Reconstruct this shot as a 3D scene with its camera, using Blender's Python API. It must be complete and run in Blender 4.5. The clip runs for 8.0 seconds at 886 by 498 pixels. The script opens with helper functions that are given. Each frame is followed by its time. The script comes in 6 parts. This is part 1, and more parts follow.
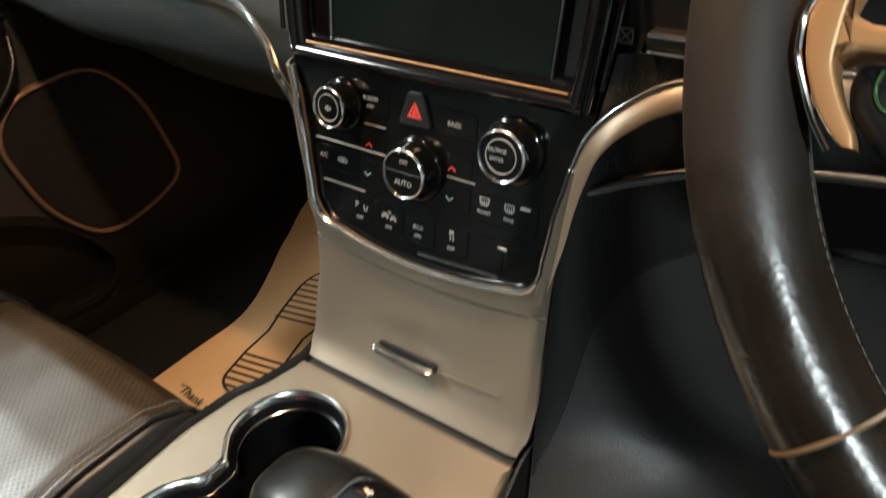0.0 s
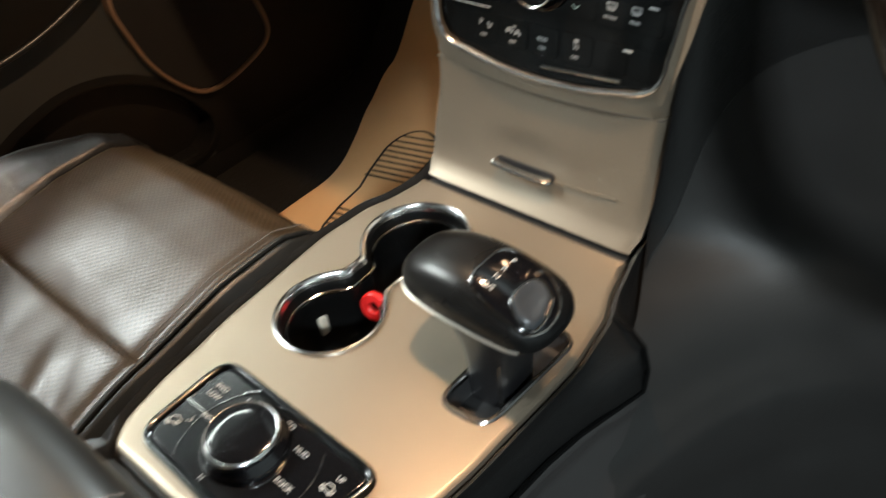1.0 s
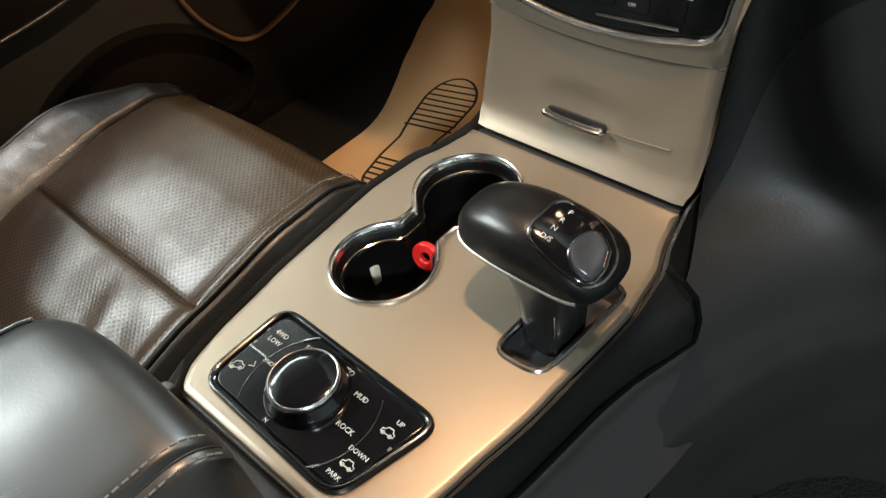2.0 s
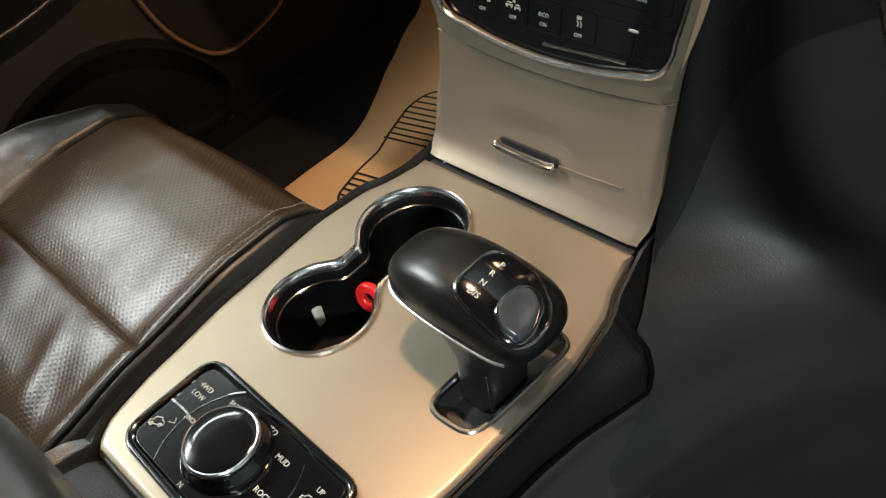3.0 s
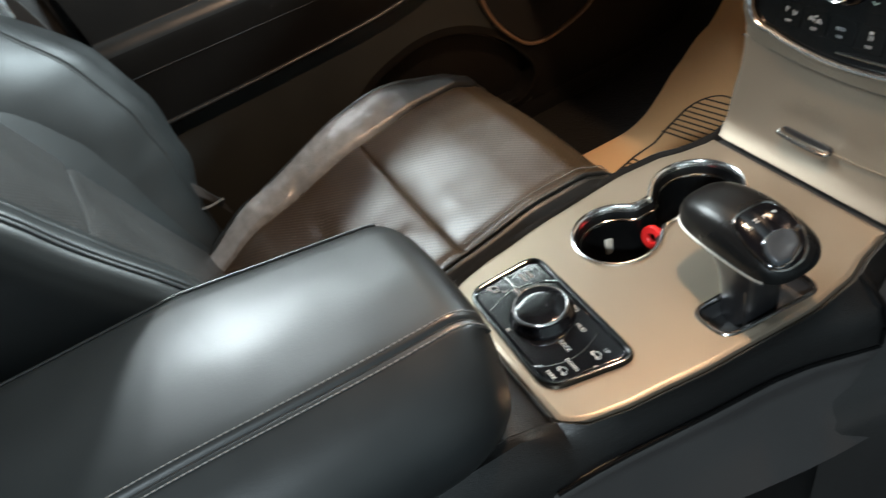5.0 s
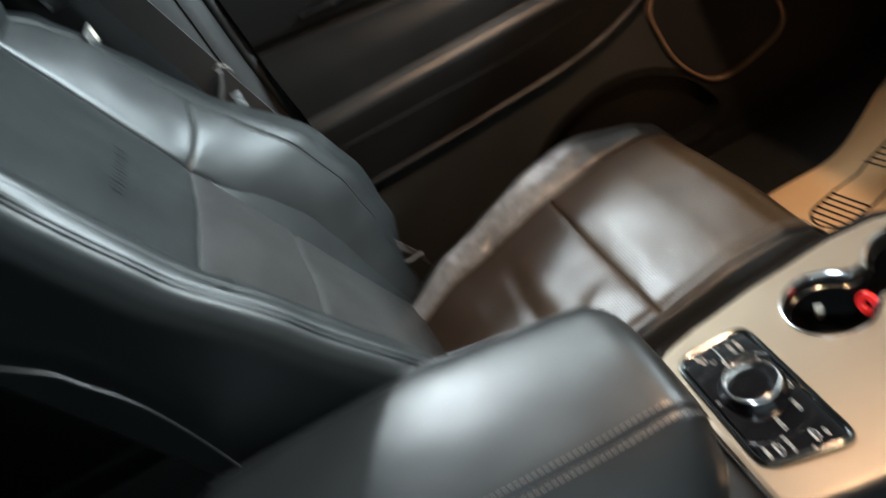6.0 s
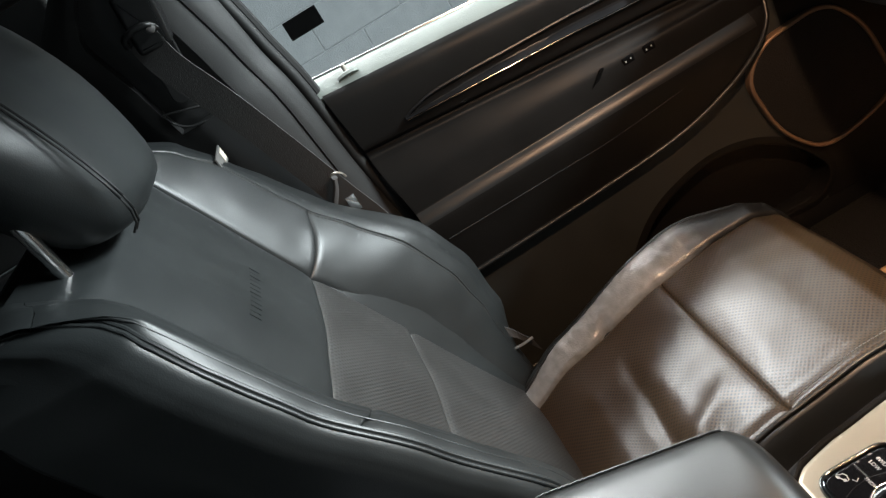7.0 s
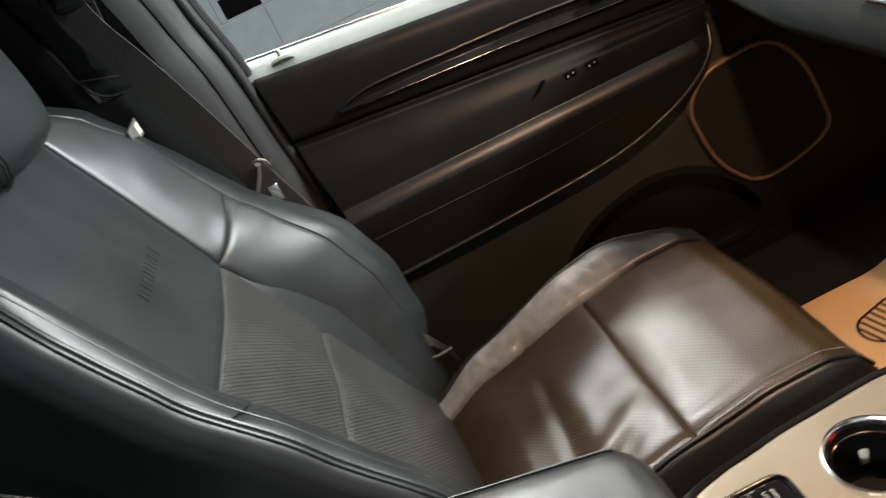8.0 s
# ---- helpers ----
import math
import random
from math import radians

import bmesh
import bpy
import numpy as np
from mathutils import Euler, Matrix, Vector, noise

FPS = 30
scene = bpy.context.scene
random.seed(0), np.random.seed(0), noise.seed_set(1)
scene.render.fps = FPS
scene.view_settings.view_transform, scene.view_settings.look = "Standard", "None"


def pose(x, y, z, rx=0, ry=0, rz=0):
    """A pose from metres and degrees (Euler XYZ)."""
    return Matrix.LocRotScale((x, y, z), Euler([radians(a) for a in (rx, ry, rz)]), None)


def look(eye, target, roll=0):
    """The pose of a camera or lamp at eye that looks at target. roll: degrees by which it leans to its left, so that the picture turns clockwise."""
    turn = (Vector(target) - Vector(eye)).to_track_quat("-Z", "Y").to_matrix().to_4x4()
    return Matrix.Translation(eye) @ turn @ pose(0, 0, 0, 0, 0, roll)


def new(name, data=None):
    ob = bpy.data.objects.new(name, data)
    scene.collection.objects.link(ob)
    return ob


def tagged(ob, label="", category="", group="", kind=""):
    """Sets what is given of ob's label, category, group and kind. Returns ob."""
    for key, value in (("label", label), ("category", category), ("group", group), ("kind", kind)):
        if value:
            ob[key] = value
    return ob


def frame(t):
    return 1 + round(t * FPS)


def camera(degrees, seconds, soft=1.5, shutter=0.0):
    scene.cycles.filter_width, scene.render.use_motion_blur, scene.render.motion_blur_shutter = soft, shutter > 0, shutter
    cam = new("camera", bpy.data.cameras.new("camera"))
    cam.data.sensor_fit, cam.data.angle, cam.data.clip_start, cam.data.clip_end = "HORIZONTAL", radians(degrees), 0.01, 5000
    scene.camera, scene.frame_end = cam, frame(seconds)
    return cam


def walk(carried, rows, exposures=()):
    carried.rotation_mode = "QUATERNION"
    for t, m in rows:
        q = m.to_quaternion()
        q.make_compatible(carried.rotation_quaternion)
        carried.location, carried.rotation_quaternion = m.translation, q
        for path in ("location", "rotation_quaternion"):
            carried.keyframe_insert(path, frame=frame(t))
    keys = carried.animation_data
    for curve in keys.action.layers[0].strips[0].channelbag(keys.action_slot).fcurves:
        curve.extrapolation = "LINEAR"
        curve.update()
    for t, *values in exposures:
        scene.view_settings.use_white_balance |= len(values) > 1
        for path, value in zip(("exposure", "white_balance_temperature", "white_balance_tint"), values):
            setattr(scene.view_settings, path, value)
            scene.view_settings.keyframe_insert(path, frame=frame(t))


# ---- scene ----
cam = camera(61.1, 8.0, 1.3, 0.55)
PATH = [
    (0, (0.261, -0.27, 0.72), (-0.771, 1.032, -0.393), -4.1),
    (0.5, (0.273, -0.303, 0.715), (-0.761, 0.895, -0.508), -5.9),
    (1, (0.265, -0.354, 0.702), (-0.791, 0.716, -0.617), -7.8),
    (1.2, (0.259, -0.366, 0.703), (-0.806, 0.664, -0.64), -8.6),
    (2.3, (0.255, -0.364, 0.709), (-0.811, 0.554, -0.713), -11.0),
    (2.5, (0.256, -0.327, 0.705), (-0.814, 0.585, -0.718), -11.7),
    (3, (0.262, -0.304, 0.703), (-0.819, 0.615, -0.707), -11.2),
    (3.5, (0.276, -0.304, 0.714), (-0.852, 0.597, -0.67), -11.0),
    (4, (0.3, -0.295, 0.752), (-0.933, 0.51, -0.601), -12.1),
    (4.5, (0.345, -0.411, 0.779), (-1.037, 0.2, -0.531), -14.6),
    (4.7, (0.359, -0.426, 0.784), (-1.057, 0.121, -0.519), -15.5),
    (5.8, (0.366, -0.456, 0.824), (-1.228, -0.29, -0.373), -24.8),
    (6, (0.357, -0.448, 0.868), (-1.285, -0.363, -0.272), -27.3),
    (6.2, (0.352, -0.442, 0.912), (-1.334, -0.423, -0.16), -29.4),
    (6.5, (0.343, -0.438, 0.949), (-1.386, -0.468, -0.055), -31.2),
    (7, (0.334, -0.44, 0.945), (-1.419, -0.502, -0.016), -32.2),
    (7.5, (0.328, -0.43, 0.919), (-1.42, -0.468, -0.052), -30.7),
    (8, (0.323, -0.411, 0.899), (-1.417, -0.346, -0.085), -25.4),
]
walk(cam, [(t, look(eye, target, roll)) for t, eye, target, roll in PATH],
     [(0.0, 0.0, 6500, 10), (1.0, 0.05, 6450, 10), (2.5, -0.08, 6450, 10), (4.0, -0.13, 6300, 10), (4.5, -0.08, 6150, 10), (6.0, 0.06, 6050, 11), (6.8, 0.06, 6350, 15), (8.0, -0.02, 6750, 17)])

# ---- world and lights ----
world = bpy.data.worlds.new("garage_dark")
scene.world = world
world.use_nodes = True
world.node_tree.nodes["Background"].inputs[0].default_value = (0.55, 0.65, 0.7, 1)
world.node_tree.nodes["Background"].inputs[1].default_value = 0.001


def area_lamp(name, eye, target, sx, sy, watts, colour):
    data = bpy.data.lights.new(name, "AREA")
    data.shape, data.size, data.size_y, data.energy, data.color = "RECTANGLE", sx, sy, watts, colour
    ob = new(name, data)
    ob.matrix_world = look(eye, target)
    return ob


COOL = (0.92, 1.0, 0.97)
WARM = (1.0, 0.58, 0.28)
DOME = (1.0, 0.63, 0.36)
area_lamp("garage_strip_light", (-1.95, -0.92, 2.05), (-0.20, -0.60, 0.4), 0.95, 0.16, 100, COOL)
# unseen extra lamp, added only to brighten the outer seat bolster
area_lamp("garage_strip_light", (-1.32, -0.26, 2.30), (-0.50, -0.32, 0.27), 0.30, 0.12, 10, (0.98, 1.0, 0.98))
area_lamp("garage_strip_light", (-0.25, 1.60, 1.62), (-0.30, -0.5, 0.5), 1.4, 0.25, 165, (0.86, 1.0, 0.99))
area_lamp("garage_strip_light", (-1.82, 0.18, 1.98), (-0.35, -0.15, 0.30), 0.95, 0.12, 12, (0.88, 1.0, 0.93))
area_lamp("garage_strip_light", (1.84, -2.00, 2.20), (0.18, 0.00, 0.42), 0.28, 0.16, 82, (0.87, 0.98, 1.0))


def spot_lamp(name, eye, target, watts, colour, cone, radius):
    data = bpy.data.lights.new(name, "SPOT")
    data.energy, data.color, data.spot_size, data.spot_blend, data.shadow_soft_size = watts, colour, radians(cone), 0.7, radius
    ob = new(name, data)
    ob.matrix_world = look(eye, target)
    return ob


spot_lamp("map_light", (-0.06, -0.03, 1.100), (-0.20, -0.01, 0.2), 30, DOME, 130, 0.022)
area_lamp("footwell_light", (-0.36, 0.36, 0.300), (-0.42, 0.30, 0.0), 0.06, 0.04, 0.15, WARM)


# ---- materials ----
def material(name, colour, rough=0.5, metal=0.0, grain=0.0, grain_size=0.001, vary=0.12, coat=0.0, spec=0.5, rough_vary=0.12, smudge=0.06, coat_rough=0.08):
    """A surface with colour and gloss that vary at two scales and a fine relief."""
    m = bpy.data.materials.new(name)
    m.use_nodes = True
    nt = m.node_tree
    n, l = nt.nodes, nt.links
    b = n["Principled BSDF"]
    b.inputs["Metallic"].default_value = metal
    b.inputs["Coat Weight"].default_value = coat
    b.inputs["Coat Roughness"].default_value = coat_rough
    b.inputs["Specular IOR Level"].default_value = spec
    tc = n.new("ShaderNodeTexCoord")
    big = n.new("ShaderNodeTexNoise")
    big.inputs["Scale"].default_value = 1.0 / smudge
    big.inputs["Detail"].default_value = 5
    l.new(tc.outputs["Object"], big.inputs["Vector"])
    mix = n.new("ShaderNodeMix")
    mix.data_type = "RGBA"
    lo = [c * (1 - vary) for c in colour]
    hi = [min(1, c * (1 + vary)) for c in colour]
    mix.inputs[6].default_value = (*lo, 1)
    mix.inputs[7].default_value = (*hi, 1)
    l.new(big.outputs["Fac"], mix.inputs[0])
    l.new(mix.outputs[2], b.inputs["Base Color"])
    mr = n.new("ShaderNodeMapRange")
    mr.inputs["To Min"].default_value = max(0.02, rough - rough_vary)
    mr.inputs["To Max"].default_value = min(1, rough + rough_vary)
    l.new(big.outputs["Fac"], mr.inputs["Value"])
    l.new(mr.outputs["Result"], b.inputs["Roughness"])
    if grain:
        v = n.new("ShaderNodeTexVoronoi")
        v.inputs["Scale"].default_value = 1.0 / grain_size
        l.new(tc.outputs["Object"], v.inputs["Vector"])
        fine = n.new("ShaderNodeTexNoise")
        fine.inputs["Scale"].default_value = 0.4 / grain_size
        fine.inputs["Detail"].default_value = 3
        l.new(tc.outputs["Object"], fine.inputs["Vector"])
        add = n.new("ShaderNodeMath")
        add.operation = "ADD"
        l.new(v.outputs["Distance"], add.inputs[0])
        l.new(fine.outputs["Fac"], add.inputs[1])
        bump = n.new("ShaderNodeBump")
        bump.inputs["Strength"].default_value = grain
        bump.inputs["Distance"].default_value = grain_size * 0.5
        l.new(add.outputs[0], bump.inputs["Height"])
        l.new(bump.outputs["Normal"], b.inputs["Normal"])
    return m


def perforate(m, pitch, upright):
    """Rows of small punched holes over a leather panel."""
    nt = m.node_tree
    n, l = nt.nodes, nt.links
    b = n["Principled BSDF"]
    tc = n.new("ShaderNodeTexCoord")
    sep = n.new("ShaderNodeSeparateXYZ")
    l.new(tc.outputs["Object"], sep.inputs[0])
    com = n.new("ShaderNodeCombineXYZ")
    l.new(sep.outputs["X"], com.inputs[0])
    l.new(sep.outputs["Z" if upright else "Y"], com.inputs[1])
    turn = n.new("ShaderNodeVectorRotate")
    turn.rotation_type = "Z_AXIS"
    turn.inputs["Angle"].default_value = radians(45)
    l.new(com.outputs[0], turn.inputs["Vector"])
    v = n.new("ShaderNodeTexVoronoi")
    v.voronoi_dimensions = "2D"
    v.inputs["Randomness"].default_value = 0.0
    v.inputs["Scale"].default_value = 1.0 / pitch
    l.new(turn.outputs[0], v.inputs["Vector"])
    hole = n.new("ShaderNodeMapRange")
    hole.inputs["From Min"].default_value = 0.22
    hole.inputs["From Max"].default_value = 0.38
    l.new(v.outputs["Distance"], hole.inputs["Value"])
    old = b.inputs["Base Color"].links[0].from_socket
    dark = n.new("ShaderNodeMix")
    dark.data_type = "RGBA"
    dark.inputs[6].default_value = (0.006, 0.005, 0.004, 1)
    l.new(hole.outputs[0], dark.inputs[0])
    l.new(old, dark.inputs[7])
    l.new(dark.outputs[2], b.inputs["Base Color"])
    bump = n.new("ShaderNodeBump")
    bump.inputs["Strength"].default_value = 0.24
    bump.inputs["Distance"].default_value = 0.0006
    l.new(hole.outputs[0], bump.inputs["Height"])
    if b.inputs["Normal"].links:
        l.new(b.inputs["Normal"].links[0].from_socket, bump.inputs["Normal"])
    l.new(bump.outputs["Normal"], b.inputs["Normal"])
    return m


M_LEATHER = material("black_leather", (0.0140, 0.0160, 0.0165), 0.40, grain=0.12, grain_size=0.0011, vary=0.25, rough_vary=0.08)
# pale base is both wear and cool sheen put into the colour
M_LEATHER_WORN = material("worn_leather", (0.235, 0.245, 0.255), 0.38, coat=1.0, coat_rough=0.22, grain=0.20, grain_size=0.0018, vary=0.45, rough_vary=0.10, smudge=0.014)


def wear_along(m, y0, y1, fresh):
    """The wear, with its painted sheen, fades out towards a bolster's front edge."""
    n, l = m.node_tree.nodes, m.node_tree.links
    b = n["Principled BSDF"]
    tc = n.new("ShaderNodeTexCoord")
    sep = n.new("ShaderNodeSeparateXYZ")
    l.new(tc.outputs["Object"], sep.inputs[0])
    rub = n.new("ShaderNodeTexNoise")
    rub.inputs["Scale"].default_value = 22.0
    wob = n.new("ShaderNodeMath")
    wob.operation = "MULTIPLY_ADD"
    wob.inputs[1].default_value = 0.08
    l.new(tc.outputs["Object"], rub.inputs["Vector"])
    l.new(rub.outputs["Fac"], wob.inputs[0])
    l.new(sep.outputs["Y"], wob.inputs[2])
    k = n.new("ShaderNodeMapRange")
    k.inputs["From Min"].default_value = y0 + 0.04
    k.inputs["From Max"].default_value = y1 + 0.04
    l.new(wob.outputs[0], k.inputs["Value"])
    mix = n.new("ShaderNodeMix")
    mix.data_type = "RGBA"
    l.new(b.inputs["Base Color"].links[0].from_socket, mix.inputs[6])
    mix.inputs[7].default_value = fresh
    l.new(k.outputs[0], mix.inputs[0])
    l.new(mix.outputs[2], b.inputs["Base Color"])
    coat = n.new("ShaderNodeMapRange")
    coat.inputs["To Min"].default_value = b.inputs["Coat Weight"].default_value
    coat.inputs["To Max"].default_value = 0.05
    l.new(k.outputs[0], coat.inputs["Value"])
    l.new(coat.outputs[0], b.inputs["Coat Weight"])


def crease(m, size, depth):
    """Long shallow creases across a sat-on edge, over the grain."""
    n, l = m.node_tree.nodes, m.node_tree.links
    b = n["Principled BSDF"]
    tc = n.new("ShaderNodeTexCoord")
    turn = n.new("ShaderNodeMapping")
    turn.inputs["Rotation"].default_value = (0, 0, radians(28))
    turn.inputs["Scale"].default_value = (0.45, 1.0, 1.0)
    l.new(tc.outputs["Object"], turn.inputs["Vector"])
    fold = n.new("ShaderNodeTexNoise")
    fold.noise_type = "RIDGED_MULTIFRACTAL"
    fold.inputs["Scale"].default_value = 1.0 / size
    fold.inputs["Detail"].default_value = 2
    fold.inputs["Distortion"].default_value = 0.6
    l.new(turn.outputs[0], fold.inputs["Vector"])
    bump = n.new("ShaderNodeBump")
    bump.invert = True
    bump.inputs["Strength"].default_value = 0.45
    bump.inputs["Distance"].default_value = depth
    l.new(fold.outputs[0], bump.inputs["Height"])
    l.new(b.inputs["Normal"].links[0].from_socket, bump.inputs["Normal"])
    l.new(bump.outputs["Normal"], b.inputs["Normal"])
    l.new(bump.outputs["Normal"], b.inputs["Coat Normal"])


crease(M_LEATHER_WORN, 0.022, 0.0026)
wear_along(M_LEATHER_WORN, 0.06, 0.15, (0.010, 0.0098, 0.0095, 1))
# one leather twice: the cushion's brown is warm lamp light in the colour
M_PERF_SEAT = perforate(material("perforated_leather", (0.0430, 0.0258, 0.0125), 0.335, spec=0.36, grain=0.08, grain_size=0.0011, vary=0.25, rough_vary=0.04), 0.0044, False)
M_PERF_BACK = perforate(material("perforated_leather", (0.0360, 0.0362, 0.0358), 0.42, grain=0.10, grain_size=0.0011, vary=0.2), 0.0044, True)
M_PLASTIC = material("black_soft_plastic", (0.009, 0.009, 0.009), 0.335, grain=0.42, grain_size=0.0010, vary=0.2)
M_PLASTIC_FINE = material("charcoal_plastic", (0.080, 0.075, 0.073), 0.55, grain=0.3, grain_size=0.0009, vary=0.15)
M_GREY_TRIM = material("grey_pillar_trim", (0.017, 0.017, 0.017), 0.50, grain=0.3, grain_size=0.0009, vary=0.12)
M_GLOSS = material("piano_black", (0.004, 0.004, 0.005), 0.12, vary=0.2, coat=0.4, rough_vary=0.07)
M_PANEL = material("gloss_black_panel", (0.0026, 0.0028, 0.0028), 0.10, spec=0.26, vary=0.3, rough_vary=0.05, smudge=0.03)
M_PRINT = material("grey_print", (0.23, 0.235, 0.235), 0.6, vary=0.05)
M_SATIN = material("satin_black", (0.010, 0.010, 0.011), 0.34, grain=0.1, grain_size=0.0006, vary=0.2)
M_CHAMPAGNE = material("champagne_paint", (0.222, 0.186, 0.141), 0.36, metal=0.62, vary=0.05, rough_vary=0.05)
M_CHROME = material("chrome", (0.82, 0.82, 0.82), 0.19, metal=1.0, vary=0.06, rough_vary=0.06)
M_SILVER = material("satin_silver", (0.62, 0.58, 0.52), 0.30, metal=0.85, vary=0.05, rough_vary=0.06)
M_CARPET = material("black_carpet", (0.004, 0.0037, 0.0034), 0.95, grain=1.0, grain_size=0.003, vary=0.4)
M_PAPER = material("kraft_paper", (0.72, 0.47, 0.24), 0.85, grain=0.15, grain_size=0.002, vary=0.06)
M_INK = material("black_ink", (0.02, 0.015, 0.012), 0.8)
M_WHITE = material("white_print", (0.42, 0.42, 0.41), 0.6, vary=0.05)
M_RED = material("red_plastic", (0.65, 0.02, 0.02), 0.35, vary=0.1)
M_REDPRINT = material("red_print", (0.52, 0.045, 0.03), 0.5, vary=0.05)
M_BLUEPRINT = material("blue_grey_print", (0.25, 0.40, 0.42), 0.5, vary=0.05)
M_GREEN = material("green_print", (0.02, 0.08, 0.02), 0.5, vary=0.05)
M_GAP = material("dark_gap", (0.002, 0.002, 0.002), 0.9, spec=0.1)
M_RUBBER = material("black_rubber", (0.008, 0.008, 0.008), 0.6, grain=0.2, grain_size=0.001)
M_STITCH = material("grey_thread", (0.15, 0.145, 0.14), 0.8, vary=0.2)
M_WEB = material("seat_belt_webbing", (0.060, 0.058, 0.057), 0.8, grain=0.6, grain_size=0.0012, vary=0.1)
M_SPEAKER = material("speaker_cloth", (0.0075, 0.0060, 0.0052), 0.9, grain=0.8, grain_size=0.002, vary=0.15)
M_BLOCK = material("painted_blockwork", (0.33, 0.36, 0.37), 0.75, grain=0.6, grain_size=0.006, vary=0.16)
M_MORTAR = material("painted_mortar", (0.46, 0.49, 0.50), 0.85, grain=0.5, grain_size=0.004, vary=0.15)
M_CONCRETE = material("concrete_floor", (0.18, 0.18, 0.17), 0.8, grain=0.5, grain_size=0.01, vary=0.2)
M_ROOF = material("dark_headliner", (0.022, 0.0215, 0.021), 0.9, grain=0.3, grain_size=0.002)
M_SCREEN = material("dark_screen_glass", (0.004, 0.007, 0.007), 0.10, spec=0.22, vary=0.2, rough_vary=0.05)
M_GRIP = material("smooth_black_leather", (0.006, 0.006, 0.006), 0.29, spec=0.36, grain=0.06, grain_size=0.0012, vary=0.2)
M_ARM = material("armrest_leather", (0.0130, 0.0150, 0.0158), 0.38, spec=0.58, coat=0.15, coat_rough=0.20, grain=0.08, grain_size=0.0010, vary=0.2, rough_vary=0.08)
M_CHROME_DARK = material("dark_chrome", (0.36, 0.35, 0.34), 0.18, metal=1.0, vary=0.1)
M_BLACK_CHROME = material("black_chrome", (0.075, 0.076, 0.076), 0.14, metal=1.0, vary=0.1, rough_vary=0.05)
M_BUTTON = material("smoky_button", (0.055, 0.062, 0.070), 0.20, metal=0.3, vary=0.1)
M_CREAM = material("cream_print", (0.70, 0.63, 0.52), 0.6, vary=0.05)
M_STITCH_LIGHT = material("light_thread", (0.11, 0.105, 0.10), 0.8, vary=0.2)
M_DASH = material("black_dash_skin", (0.038, 0.043, 0.044), 0.40, grain=0.22, grain_size=0.0011, vary=0.2)
M_WHEEL = material("dark_wheel_leather", (0.014, 0.0100, 0.0070), 0.25, spec=0.50, grain=0.06, grain_size=0.0024, vary=0.35, rough_vary=0.14, smudge=0.02)
M_SILVER_WARM = material("warm_satin_silver", (0.42, 0.235, 0.105), 0.40, metal=0.3, vary=0.05)


def grip_gloss(m, z0, z1, dull):
    """The lower grip is rubbed glossy; the leather above keeps its dull finish."""
    n, l = m.node_tree.nodes, m.node_tree.links
    b = n["Principled BSDF"]
    tc = n.new("ShaderNodeTexCoord")
    sep = n.new("ShaderNodeSeparateXYZ")
    rub = n.new("ShaderNodeTexNoise")
    rub.inputs["Scale"].default_value = 70.0
    rub.inputs["Detail"].default_value = 4
    wob = n.new("ShaderNodeMath")
    wob.operation = "MULTIPLY_ADD"
    wob.inputs[1].default_value = 0.030
    k = n.new("ShaderNodeMapRange")
    k.inputs["From Min"].default_value = z0 + 0.015
    k.inputs["From Max"].default_value = z1 + 0.015
    mix = n.new("ShaderNodeMix")
    l.new(tc.outputs["Object"], sep.inputs[0])
    l.new(tc.outputs["Object"], rub.inputs["Vector"])
    l.new(rub.outputs["Fac"], wob.inputs[0])
    l.new(sep.outputs["Z"], wob.inputs[2])
    l.new(wob.outputs[0], k.inputs["Value"])
    l.new(k.outputs[0], mix.inputs[0])
    l.new(b.inputs["Roughness"].links[0].from_socket, mix.inputs[2])
    mix.inputs[3].default_value = dull
    l.new(mix.outputs[0], b.inputs["Roughness"])


grip_gloss(M_WHEEL, -0.082, -0.052, 0.62)
M_STITCH_WARM = material("tan_thread", (0.16, 0.10, 0.05), 0.7, vary=0.2)
M_DOOR = material("charcoal_door_leather", (0.0082, 0.0076, 0.0071), 0.42, spec=0.19, grain=0.15, grain_size=0.0010, vary=0.2)
M_DOOR_LOW = material("dark_grey_door_plastic", (0.030, 0.0315, 0.029), 0.50, spec=0.4, grain=0.3, grain_size=0.0010, vary=0.2)
M_LIP = material("rubbed_door_leather", (0.0100, 0.0092, 0.0085), 0.36, spec=0.62, grain=0.12, grain_size=0.0010, vary=0.2)
M_CUP = material("black_cup_well", (0.0035, 0.0035, 0.0036), 0.32, spec=0.35, vary=0.2)
# window reflection along the sill is put into this pale colour
M_PAD = material("sill_pad_sheen", (0.155, 0.175, 0.160), 0.5, grain=0.3, grain_size=0.0015, vary=0.10)
M_STICKER = material("matt_black_film", (0.002, 0.002, 0.002), 0.9, spec=0.1)
M_RING = material("satin_bronze", (0.26, 0.16, 0.10), 0.42, metal=0.3, vary=0.08)
M_FLANK = material("charcoal_console_plastic", (0.036, 0.034, 0.0335), 0.46, grain=0.3, grain_size=0.0009, vary=0.15)
M_CHEEK = material("charcoal_cheek_plastic", (0.0205, 0.0199, 0.0195), 0.43, grain=0.30, grain_size=0.0009, vary=0.15)
M_STITCH_DARK = material("dark_thread", (0.05, 0.048, 0.045), 0.8, vary=0.2)
M_WELL = material("satin_black_well", (0.022, 0.022, 0.023), 0.30, grain=0.15, grain_size=0.0008, vary=0.2)
M_GLASS = bpy.data.materials.new("window_glass")
M_GLASS.use_nodes = True
M_GLASS.node_tree.nodes["Principled BSDF"].inputs["Transmission Weight"].default_value = 1.0
